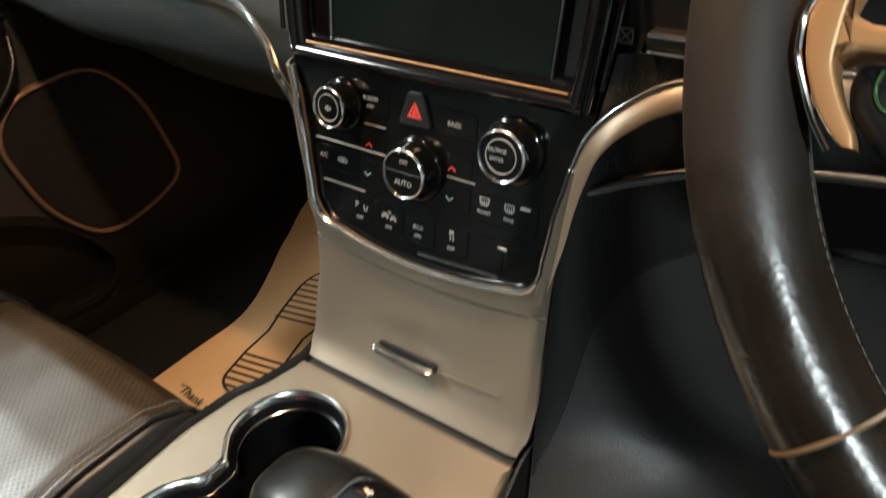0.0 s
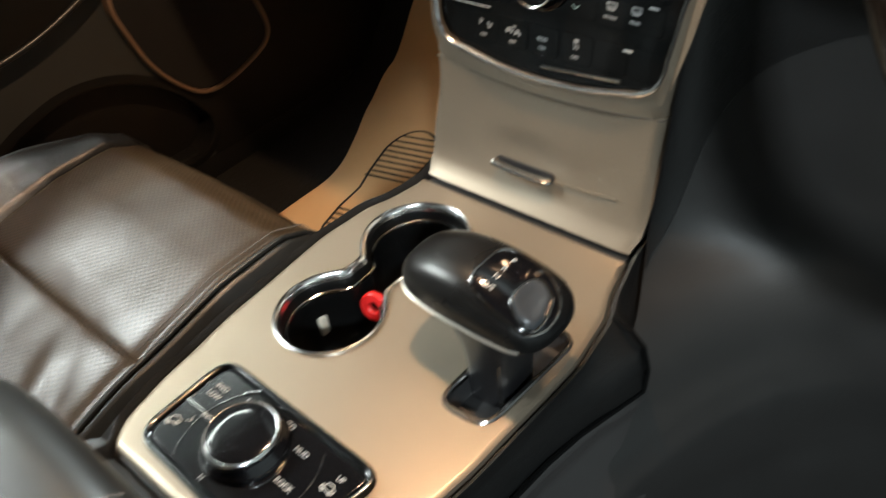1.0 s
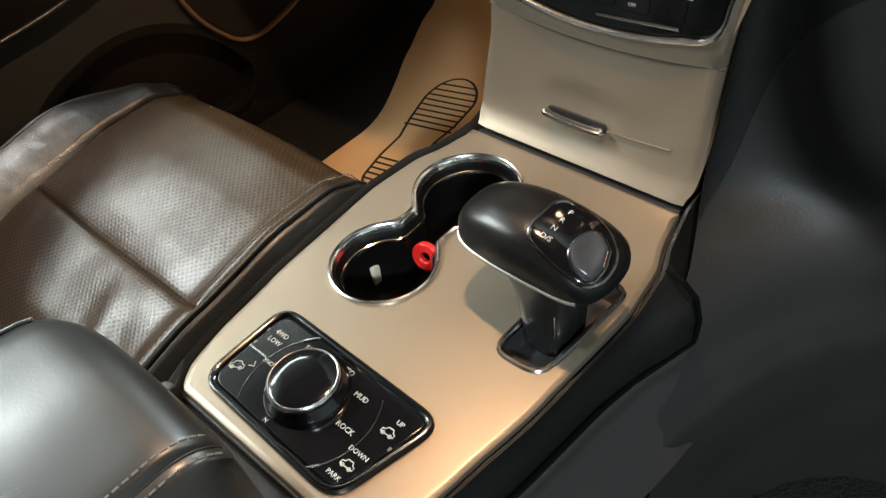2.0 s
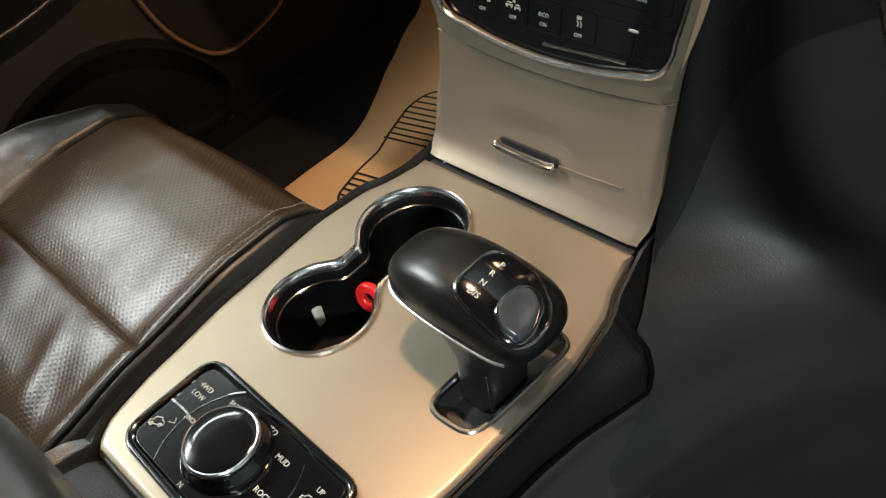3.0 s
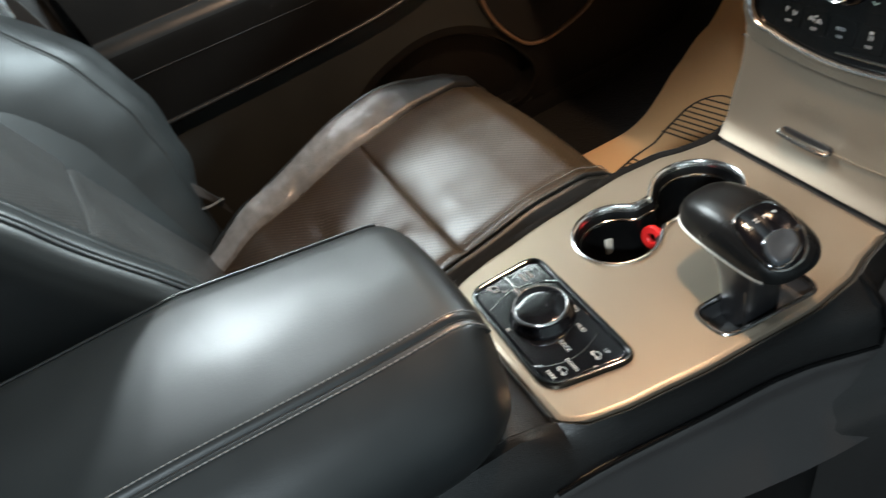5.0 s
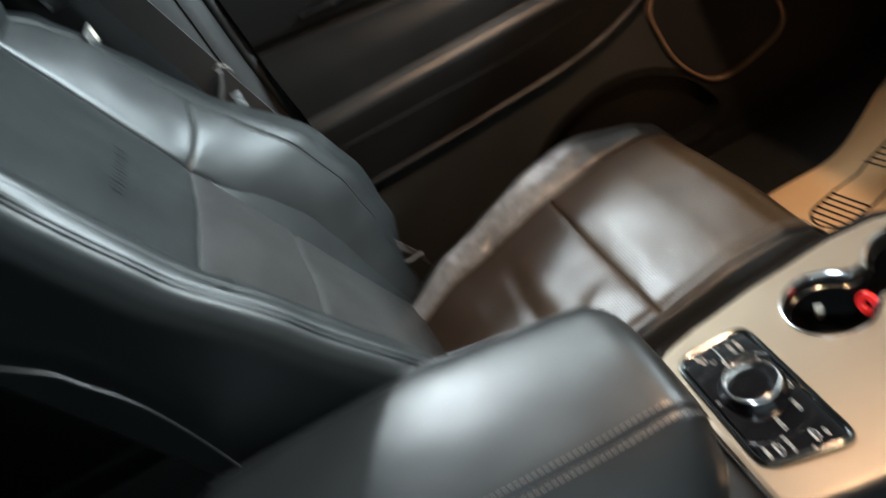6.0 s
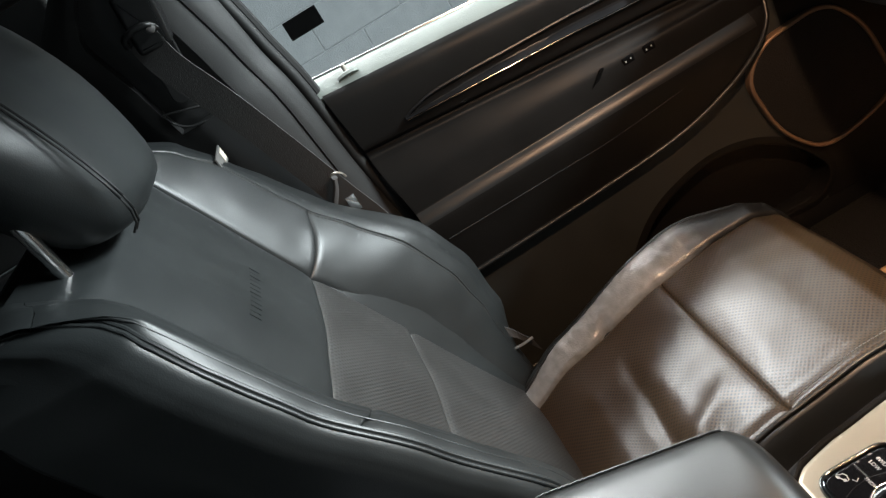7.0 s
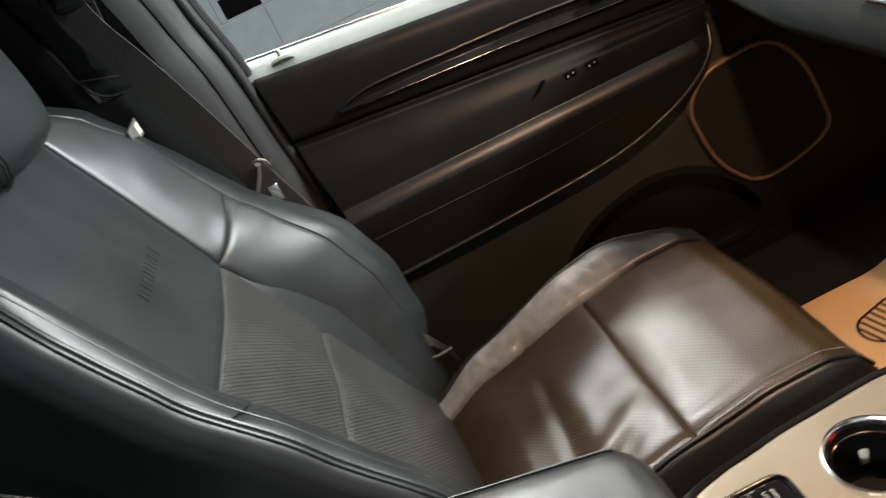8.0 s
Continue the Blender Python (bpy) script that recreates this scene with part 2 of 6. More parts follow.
M_GLASS.node_tree.nodes["Principled BSDF"].inputs["Roughness"].default_value = 0.0
M_GLASS.node_tree.nodes["Principled BSDF"].inputs["IOR"].default_value = 1.1


# ---- mesh helpers ----
def link_mesh(name, bm, mat, smooth=True):
    me = bpy.data.meshes.new(name)
    bmesh.ops.recalc_face_normals(bm, faces=bm.faces)
    bm.to_mesh(me)
    bm.free()
    me.materials.append(mat)
    if smooth:
        me.polygons.foreach_set("use_smooth", [True] * len(me.polygons))
        me.set_sharp_from_angle(angle=radians(38))
    return new(name, me)


def part(name, bm, mat, parent, label="", smooth=True):
    ob = link_mesh(name, bm, mat, smooth)
    ob.parent = parent
    if label:
        ob["label"] = label
    return ob


def thing(name, label, category, group="", kind="", at=(0, 0, 0)):
    ob = new(name)
    ob.empty_display_size = 0.02
    ob.location = at
    return tagged(ob, label, category, group, kind)


def lerp_table(table, x):
    """Smooth value from a short table of (x, value) rows in rising x."""
    if x <= table[0][0]:
        return table[0][1]
    for (a, va), (b, vb) in zip(table, table[1:]):
        if x <= b:
            f = (x - a) / (b - a)
            f = f * f * (3 - 2 * f) * 0.5 + f * 0.5
            return va + (vb - va) * f
    return table[-1][1]


def dense(table, n=8):
    """A finer table on a smooth curve through the rows of a coarse one."""
    return [(p.x, p.y) for p in curve_through([(a, b, 0) for a, b in table], n)]


def linear(table, x):
    if x <= table[0][0]:
        return table[0][1]
    for (a, va), (b, vb) in zip(table, table[1:]):
        if x <= b:
            return va + (vb - va) * (x - a) / max(1e-9, b - a)
    return table[-1][1]


def smooth01(a, b, x):
    f = min(1, max(0, (x - a) / (b - a)))
    return f * f * (3 - 2 * f)


def rings(loops, close=True, cap0=True, cap1=True):
    """A skin through loops of points (equal count)."""
    bm = bmesh.new()
    rows = [[bm.verts.new(p) for p in loop] for loop in loops]
    n = len(rows[0])
    for r0, r1 in zip(rows, rows[1:]):
        for i in range(n if close else n - 1):
            j = (i + 1) % n
            bm.faces.new((r0[i], r0[j], r1[j], r1[i]))
    if close and cap0:
        bm.faces.new(rows[0][::-1])
    if close and cap1:
        bm.faces.new(rows[-1])
    return bm


def deepen(bm, rows, d):
    """Gives a sheet of vertex rows a back face and a rim, moved by d."""
    back = [[bm.verts.new(v.co + d) for v in r] for r in rows]
    for r0, r1 in zip(back, back[1:]):
        for i in range(len(r0) - 1):
            bm.faces.new((r0[i], r1[i], r1[i + 1], r0[i + 1]))
    edge = lambda g: g[0] + [r[-1] for r in g[1:-1]] + g[-1][::-1] + [r[0] for r in reversed(g[1:-1])]
    a, b = edge(rows), edge(back)
    for i in range(len(a)):
        j = (i + 1) % len(a)
        bm.faces.new((a[i], b[i], b[j], a[j]))


def sheet(f, us, vs, thick=None):
    """A sheet over a grid of parameters, with a back and a rim where thick (a vector) is given."""
    bm = bmesh.new()
    rows = [[bm.verts.new(f(u, v)) for u in us] for v in vs]
    for r0, r1 in zip(rows, rows[1:]):
        for i in range(len(us) - 1):
            bm.faces.new((r0[i], r0[i + 1], r1[i + 1], r1[i]))
    if thick:
        deepen(bm, rows, Vector(thick))
    return bm


def span(a, b, n):
    return [a + (b - a) * i / (n - 1) for i in range(n)]


def tube(points, r, sides=8, flat=1.0, up=(0, 0, 1), closed=False):
    """A rounded strip along a line; flat squeezes it along up."""
    pts = [Vector(p) for p in points]
    loops = []
    upv = Vector(up)
    for i, p in enumerate(pts):
        if closed:
            d = pts[(i + 1) % len(pts)] - pts[i - 1]
        else:
            d = pts[min(i + 1, len(pts) - 1)] - pts[max(i - 1, 0)]
        d.normalize()
        side = d.cross(upv)
        if side.length < 1e-5:
            side = d.cross(Vector((1, 0, 0)))
        side.normalize()
        w = side.cross(d).normalized()
        loops.append([p + side * (r * math.cos(a)) + w * (r * flat * math.sin(a)) for a in [2 * math.pi * k / sides for k in range(sides)]])
    if closed:
        loops.append(loops[0])
        return rings(loops, cap0=False, cap1=False)
    return rings(loops)


def curve_through(points, n=8):
    """More points on a smooth line through the given ones."""
    p = [Vector(q) for q in points]
    p = [p[0] * 2 - p[1]] + p + [p[-1] * 2 - p[-2]]
    out = []
    for i in range(1, len(p) - 2):
        for k in range(n):
            t = k / n
            a, b, c, d = p[i - 1], p[i], p[i + 1], p[i + 2]
            out.append(0.5 * ((2 * b) + (c - a) * t + (2 * a - 5 * b + 4 * c - d) * t * t + (3 * b - a - 3 * c + d) * t ** 3))
    out.append(p[-2])
    return out


def rounded_outline(corners, radii, n=6):
    """A 2D outline with rounded corners."""
    out = []
    m = len(corners)
    for i in range(m):
        p, a, b = Vector(corners[i]), Vector(corners[i - 1]), Vector(corners[(i + 1) % m])
        r = radii[i] if isinstance(radii, (list, tuple)) else radii
        da, db = (a - p), (b - p)
        r = min(r, da.length * 0.49, db.length * 0.49)
        p0, p1 = p + da.normalized() * r, p + db.normalized() * r
        for k in range(n + 1):
            t = k / n
            out.append(p0 * (1 - t) ** 2 + p * (2 * t * (1 - t)) + p1 * t * t)
    return out


def inset(outline, d):
    """The outline moved inwards by d."""
    pts = [Vector(p) for p in outline]
    n = len(pts)
    area = sum(pts[i].x * pts[(i + 1) % n].y - pts[(i + 1) % n].x * pts[i].y for i in range(n))
    sign = 1 if area > 0 else -1
    out = []
    for i in range(n):
        t = (pts[(i + 1) % n] - pts[i - 1])
        if t.length < 1e-9:
            t = pts[(i + 1) % n] - pts[i]
        t.normalize()
        out.append(pts[i] + Vector((-t.y, t.x)) * d * sign)
    return out


def plate(outline, z0, z1, bevel=0.001, m=None, steps=2):
    """A slab with an outline, bevelled on top, in the plane that m gives."""
    m = m or Matrix.Identity(4)
    loops = [[m @ Vector((p[0], p[1], z0)) for p in outline], [m @ Vector((p[0], p[1], z1 - bevel)) for p in outline]]
    for k in range(1, steps + 1):
        a = math.pi / 2 * k / steps
        ring = inset(outline, bevel * (1 - math.cos(a)))
        loops.append([m @ Vector((p[0], p[1], z1 - bevel + bevel * math.sin(a))) for p in ring])
    loops.append([m @ Vector((p[0], p[1], z1)) for p in inset(outline, bevel * 1.3 + 0.0002)])
    return rings(loops)


def box(x0, x1, y0, y1, z0, z1, r=0.0):
    bm = bmesh.new()
    bmesh.ops.create_cube(bm, size=1, matrix=Matrix.LocRotScale(((x0 + x1) / 2, (y0 + y1) / 2, (z0 + z1) / 2), None, (x1 - x0, y1 - y0, z1 - z0)))
    if r:
        bmesh.ops.bevel(bm, geom=list(bm.edges), offset=r, segments=3, profile=0.5, affect="EDGES")
    return bm


def circle(r, n=40, c=(0, 0), ry=None):
    ry = ry or r
    return [Vector((c[0] + r * math.cos(2 * math.pi * k / n), c[1] + ry * math.sin(2 * math.pi * k / n))) for k in range(n)]


def turned(profile, n=40, m=None):
    """A turned body: rows of (radius, height)."""
    m = m or Matrix.Identity(4)
    return rings([[m @ Vector((r * math.cos(2 * math.pi * k / n), r * math.sin(2 * math.pi * k / n), h)) for k in range(n)] for r, h in profile])


def annulus(outer, inner, z0, z1, m=None, bevel=0.0008):
    """A ring-shaped frame between two outlines of equal count."""
    m = m or Matrix.Identity(4)
    at = lambda o, z: [m @ Vector((p[0], p[1], z)) for p in o]
    loops = [at(outer, z0), at(outer, z1 - bevel), at(inset(outer, bevel), z1), at(inset(inner, -bevel), z1), at(inner, z1 - bevel), at(inner, z0), at(outer, z0)]
    return rings(loops, cap0=False, cap1=False)


def lettering(name, text, size, m, mat, parent, label="", depth=0.0002):
    """Raised print in the plane that m gives, centred."""
    cu = bpy.data.curves.new(name, "FONT")
    cu.body, cu.size, cu.align_x, cu.align_y, cu.extrude, cu.resolution_u = text, size, "CENTER", "CENTER", depth, 2
    tmp = new("tmp", cu)
    dg = bpy.context.evaluated_depsgraph_get()
    me = bpy.data.meshes.new_from_object(tmp.evaluated_get(dg))
    bpy.data.objects.remove(tmp)
    me.transform(m)
    me.materials.clear()
    me.materials.append(mat)
    ob = new(name, me)
    ob.parent = parent
    if label:
        ob["label"] = label
    return ob


def bars(name, rects, m, mat, parent, label="", depth=0.0003):
    """Small flat bars (x, y, width, height, turn) raised on a plane."""
    bm = bmesh.new()
    for x, y, w, h, a in rects:
        mm = m @ pose(x, y, depth / 2, 0, 0, a) @ Matrix.Diagonal((w, h, depth, 1))
        bmesh.ops.create_cube(bm, size=1, matrix=mm)
    return part(name, bm, mat, parent, label, smooth=False)


def stitches(name, pts, parent, step=0.006, r=0.0007, mat=None):
    """A row of short thread stitches along a line."""
    line = [Vector(p) for p in pts]
    bm = bmesh.new()
    lengths = [0.0]
    for a, b in zip(line, line[1:]):
        lengths.append(lengths[-1] + (b - a).length)

    def at(s):
        for i in range(len(line) - 1):
            if s <= lengths[i + 1]:
                f = (s - lengths[i]) / max(1e-9, lengths[i + 1] - lengths[i])
                return line[i].lerp(line[i + 1], f)
        return line[-1]

    s = 0.0
    while s + step * 0.7 < lengths[-1]:
        a, b = at(s), at(s + step * 0.7)
        d = (b - a)
        if d.length > 1e-6:
            rot = d.to_track_quat("Z", "Y").to_matrix().to_4x4()
            bmesh.ops.create_cone(bm, cap_ends=True, segments=5, radius1=r, radius2=r, depth=d.length, matrix=Matrix.Translation((a + b) / 2) @ rot)
        s += step
    return part(name, bm, mat or M_STITCH, parent)


# ---- the garage ----
def garage():
    ground = tagged(link_mesh("ground", box(-40, 40, -40, 40, -0.72, -0.50), M_CONCRETE, False), "grey concrete garage floor", "floor", kind="structure")
    wall = tagged(link_mesh("wall_west", box(-3.75, -3.607, -6, 6, -0.50, 2.6), M_MORTAR, False), "grey painted blockwork garage wall", "wall", kind="structure")
    bm = box(0, 0.012, 0.004, 0.446, 0.004, 0.221, 0.003)
    block = bpy.data.meshes.new("block")
    bm.to_mesh(block)
    bm.free()
    block.materials.append(M_BLOCK)
    rnd = random.Random(4)
    for row in range(-1, 9):
        for col in range(-6, 9):
            y = -1.9 + 0.45 * col + (0.225 if row % 2 else 0.0)
            ob = new("block", block)
            ob.location = (-3.612 + rnd.uniform(0, 0.003), y, -0.32 + 0.225 * row)
            ob.parent = wall
    tagged(link_mesh("wall_east", box(3.6, 3.75, -6, 6, -0.5, 2.6), M_MORTAR, False), "grey painted garage wall", "wall", kind="structure")
    tagged(link_mesh("wall_north", box(-3.75, 3.75, 6, 6.15, -0.5, 2.6), M_MORTAR, False), "grey painted garage wall", "wall", kind="structure")
    tagged(link_mesh("wall_south", box(-3.75, 3.75, -6.15, -6, -0.5, 2.6), M_MORTAR, False), "grey painted garage wall", "wall", kind="structure")
    tagged(link_mesh("ceiling", box(-3.75, 3.75, -6.15, 6.15, 2.6, 2.7), M_MORTAR, False), "grey painted garage ceiling", "ceiling", kind="structure")


garage()

# ---- the car's shell ----
CARPET_Y = 0.62


def cabin_floor():
    """Carpeted floor pan that rises to the firewall and over the tunnel."""
    prof = [(-1.6, 0.0), (-0.8, 0.0), (0.36, 0.0), (0.44, 0.012), (0.52, 0.05), (0.62, 0.16), (0.68, 0.34), (0.70, 0.62)]
    under = [(y + 0.02, z - 0.03) for y, z in reversed(prof)]
    fl = rings([[Vector((x, y, z)) for y, z in prof + under] for x in (-0.76, -0.4, 0.0, 0.4, 0.78)])
    tagged(link_mesh("floor", fl, M_CARPET), "black carpeted car floor rising to the firewall", "floor", kind="structure")
    sill = box(-0.80, -0.735, -1.6, 0.62, -0.05, 0.055, 0.012)
    tagged(link_mesh("door_sill", sill, M_PLASTIC), "black plastic door sill along the carpet", "door sill", kind="structure")
    tagged(link_mesh("wall_east_cabin", box(0.74, 0.78, -1.6, -0.95, 0.0, 0.80), M_RUBBER), "dark rear door trim", "door trim", kind="structure")
    tagged(link_mesh("wall_rear", box(-0.78, 0.78, -1.66, -1.60, -0.03, 1.15), M_RUBBER), "dark trim closing the rear of the cabin", "wall", kind="structure")


def roof_and_frame():
    """Headliner and the rails round the windows."""
    roof = thing("ceiling", "dark cloth headliner with an overhead lamp console", "headliner", kind="structure")
    part("headliner", box(-0.62, 0.62, -1.6, 0.10, 1.122, 1.158, 0.01), M_ROOF, roof)
    rail = box(-0.66, -0.60, -1.6, 0.10, 1.10, 1.16, 0.015)
    part("roof_rail", rail, M_GREY_TRIM, roof)
    # unseen block, added to keep lamp light off seat top and headrest
    part("rear_shade_block", box(-0.70, -0.62, -1.6, -0.71, 0.97, 1.13, 0.02), M_GREY_TRIM, roof, "unseen block added to shade the seat top")
    rail = box(0.60, 0.66, -1.6, 0.10, 1.10, 1.16, 0.015)
    part("roof_rail", rail, M_GREY_TRIM, roof)
    for s in (-1, 1):
        part("a_pillar", tube(curve_through([(s * 0.63, 0.08, 1.13), (s * 0.70, 0.36, 0.93), (s * 0.75, 0.62, 0.72)], 6), 0.04, 10), M_GREY_TRIM, roof)
    lamp = box(-0.13, 0.13, -0.17, 0.06, 1.106, 1.122, 0.006)
    part("overhead_console", lamp, M_PLASTIC_FINE, roof)


cabin_floor()
roof_and_frame()


# ---- passenger door ----
SEAL_Y = [(0.02, -0.478), (0.30, -0.484), (0.43, -0.493), (0.55, -0.509), (0.695, -0.521), (0.77, -0.535), (0.845, -0.548), (1.14, -0.610)]
PAN = [(-0.56, 0.296), (-0.44, 0.299), (-0.25, 0.306), (-0.07, 0.319), (0.03, 0.347), (0.09, 0.380), (0.125, 0.415), (0.14, 0.45), (0.16, 0.53)]
UPPER = [(0.0, -0.743), (0.20, -0.739), (0.262, -0.735), (0.282, -0.725), (0.300, -0.7175), (0.34, -0.7115), (0.38, -0.7065), (0.40, -0.7045), (0.414, -0.7038), (0.422, -0.7041), (0.4280, -0.7053), (0.4330, -0.7077), (0.4370, -0.7108), (0.4405, -0.7144),
         (0.4435, -0.7184), (0.4440, -0.7187), (0.4460, -0.7191), (0.4600, -0.7206), (0.475, -0.7225), (0.50, -0.7265), (0.545, -0.7380), (0.556, -0.7405), (0.5585, -0.748), (0.563, -0.750), (0.5665, -0.746), (0.569, -0.741), (0.58, -0.7395), (0.62, -0.740),
         (0.650, -0.743), (0.662, -0.749), (0.668, -0.755)]


def shear(y, v):
    """The belt line falls towards the windscreen."""
    return 0.095 * (y + 0.515) * smooth01(0.47, 0.555, v)


def in_outline(pts, x, y):
    hit = False
    for (ax, ay), (bx, by) in zip(pts, pts[1:] + pts[:1]):
        if (ay > y) != (by > y) and x < ax + (bx - ax) * (y - ay) / (by - ay):
            hit = not hit
    return hit


def door_x(y, v):
    up = linear(FINE_UPPER, v)
    fade = smooth01(0.10, 0.24, y)
    up = up * (1 - fade) + fade * max(-0.760, min(-0.735, linear(FINE_UPPER, max(v, 0.46))))
    low = -0.740 + 0.010 * smooth01(0.0, 0.25, y)
    k = smooth01(-0.004, 0.004, v - linear(FINE_PAN, y))
    return low + (up - low) * k


WIDE_POCKET = []
FINE_UPPER = dense(UPPER, 6)
FINE_PAN = dense(PAN, 6)
POCKET = [(p.x, p.y) for p in rounded_outline([(-0.17, 0.060), (0.150, 0.050), (0.182, 0.095), (0.135, 0.172), (0.06, 0.222), (-0.02, 0.236), (-0.13, 0.205), (-0.20, 0.13)], [0.02, 0.03, 0.03, 0.05, 0.05, 0.05, 0.06, 0.05], 6)]
WIDE_POCKET += [(p.x, p.y) for p in inset(POCKET, -0.005)]


def passenger_door():
    door = thing("door_1", "closed black passenger door with padded leather armrest", "car door", kind="structure", at=(0, 0, 0))
    zs = sorted(set([round(z, 4) for z in span(0.04, 0.668, 120)] + [0.554, 0.5565, 0.558, 0.5595, 0.561, 0.5645, 0.5665, 0.568, 0.665] + span(0.4180, 0.4500, 28)))

    def skin(y, v):
        deep = 0.045 if in_outline(WIDE_POCKET, y, v) else 0.0
        return Vector((door_x(y, v) - deep, y, v - shear(y, v)))
    def from_seal(u, v):
        y0 = lerp_table(SEAL_Y, v) + 0.010
        return skin(y0 + (0.62 - y0) * u, v)
    panel = sheet(from_seal, span(0, 1, 200), zs, (-0.012, 0, 0))
    moulding = part("door_panel", panel, M_DOOR, door, "charcoal moulded door panel")
    # hard plastic below the padded part
    moulding.data.materials.append(M_DOOR_LOW)
    moulding.data.materials.append(M_CARPET)
    moulding.data.materials.append(M_LIP)
    for face in moulding.data.polygons:
        c = face.center
        # shade inside the hollow pocket is put in as black faces
        if in_outline(WIDE_POCKET, c.y, c.z):
            face.material_index = 2
        elif 0.424 < c.z < 0.4437 and c.y < 0.11:
            face.material_index = 3
        elif c.z < linear(FINE_PAN, c.y) + 0.002 and c.y < 0.16:
            face.material_index = 1
    part("outer_skin", box(-0.86, -0.804, -0.60, 0.64, -0.05, 0.56, 0.02), M_GLOSS, door)
    pad = [(0.666, -0.7535), (0.6695, -0.757), (0.674, -0.762), (0.679, -0.769), (0.684, -0.776), (0.687, -0.782), (0.6875, -0.786)]
    part("sill_pad", sheet(lambda y, k: Vector((pad[k][1], y, pad[k][0] - shear(y, 0.6))), span(-0.522, 0.62, 60), range(7), (-0.006, 0, -0.012)), M_PAD, door, "window sill pad with its sheen put in as pale grey-green")
    part("window_seal", tube([(-0.7875, y, 0.6885 - shear(y, 0.6)) for y in span(-0.522, 0.60, 20)], 0.0024, 8), M_CHROME, door, "bright strip along the glass")
    part("window_channel", sheet(lambda y, z: Vector((-0.792, y, z - shear(y, 0.6))), span(-0.60, 0.62, 20), (0.60, 0.684), (-0.012, 0, 0)), M_RUBBER, door)
    glass = part("window_pane", box(-0.800, -0.796, -0.60, 0.60, 0.560, 1.12), M_GLASS, door, "clear side window glass", smooth=False)
    glass.visible_shadow = False
    # lock pin with its collar
    c = (-0.767, -0.461, 0.6725)
    part("lock_collar", turned([(0.0140, -0.004), (0.0135, 0.0005), (0.0115, 0.0022), (0.0085, 0.0005), (0.0055, -0.002)], 24, pose(*c, 0, -38, 0) @ Matrix.Diagonal((0.8, 1.25, 1, 1))), M_PAD, door)
    part("lock_pin", turned([(0.0030, -0.004), (0.0030, 0.010), (0.0036, 0.0115), (0.0034, 0.0155), (0.0005, 0.0175)], 16, pose(*c, 0, -20, 0)), M_SILVER, door)
    # handle recess with its bright lower edge
    lo = curve_through([(-0.421, 0.5795), (-0.297, 0.5715), (-0.155, 0.562), (-0.062, 0.5535), (0.10, 0.541)], 8)
    hi = curve_through([(-0.421, 0.581), (-0.400, 0.588), (-0.354, 0.594), (-0.241, 0.589), (-0.108, 0.582), (0.04, 0.566), (0.10, 0.550)], 8)
    loops = []
    for k in range(24):
        a = lo[round(k * (len(lo) - 1) / 23)]
        b = hi[round(k * (len(hi) - 1) / 23)]
        x0 = -0.7355
        loops.append([Vector((x0, a[0], a[1])), Vector((x0 - 0.010, a[0], a[1] + 0.25 * (b[1] - a[1]))), Vector((x0 - 0.012, b[0], a[1] + 0.7 * (b[1] - a[1]))), Vector((x0 - 0.002, b[0], b[1]))])
    bm = bmesh.new()
    rows = [[bm.verts.new(p + Vector((0.0065, 0, 0))) for p in r] for r in loops]
    for r0, r1 in zip(rows, rows[1:]):
        for i in range(3):
            bm.faces.new((r0[i], r0[i + 1], r1[i + 1], r1[i]))
    deepen(bm, rows, Vector((-0.004, 0, 0)))
    part("handle_recess", bm, M_SATIN, door, "dark spear-shaped handle inlay")
    part("trim_strip", tube([(-0.7310, p[0], p[1] - 0.002) for p in lo], 0.0012, 8, 0.7), M_CHROME_DARK, door, "slim chrome strip under the inlay")
    part("inlay_edge", tube([(-0.7345, p[0], p[1]) for p in hi], 0.002, 6), M_SATIN, door)
    pull = curve_through([(-0.722, -0.02, 0.572), (-0.712, 0.01, 0.585), (-0.712, 0.06, 0.590), (-0.724, 0.085, 0.585)], 6)
    part("door_handle", tube(pull, 0.008, 10, 0.6), M_CHROME, door)
    # switches on the armrest
    for y in (-0.086, -0.050):
        part("window_switch", box(-0.7260, -0.7222, y - 0.010, y + 0.010, 0.4730, 0.4850, 0.0015), M_STICKER, door)
        part("switch_mark", box(-0.7224, -0.7218, y - 0.006, y - 0.004, 0.4770, 0.4800), M_WHITE, door, smooth=False)
        part("switch_mark", box(-0.7224, -0.7218, y + 0.003, y + 0.005, 0.4790, 0.4815), M_WHITE, door, smooth=False)
    # flat black plate stands in for the shaded slit
    slit = rounded_outline([(-0.156, 0.469), (-0.138, 0.475), (-0.124, 0.490), (-0.132, 0.490)], 0.003)
    part("pull_cup", plate(slit, 0, 0.0035, 0.0008, Matrix(((0, 0, 1, -0.7252), (1, 0, 0, 0), (0, 1, 0, 0), (0, 0, 0, 1)))), M_GAP, door, "thin black plate for the shade in the pull cup")
    # speaker
    ring2d = rounded_outline([(0.074, 0.335), (0.115, 0.385), (0.235, 0.395), (0.292, 0.325), (0.330, 0.180), (0.252, 0.150), (0.172, 0.140), (0.104, 0.215)], [0.05, 0.05, 0.06, 0.05, 0.06, 0.05, 0.05, 0.05], 6)
    to_door = Matrix(((0, 0, 1, -0.737), (1, 0, 0, 0), (0, 1, 0, 0), (0, 0, 0, 1)))
    part("speaker_ring", annulus(ring2d, inset(ring2d, 0.0065), 0, 0.016, to_door, 0.002), M_RING, door, "satin bronze speaker ring")
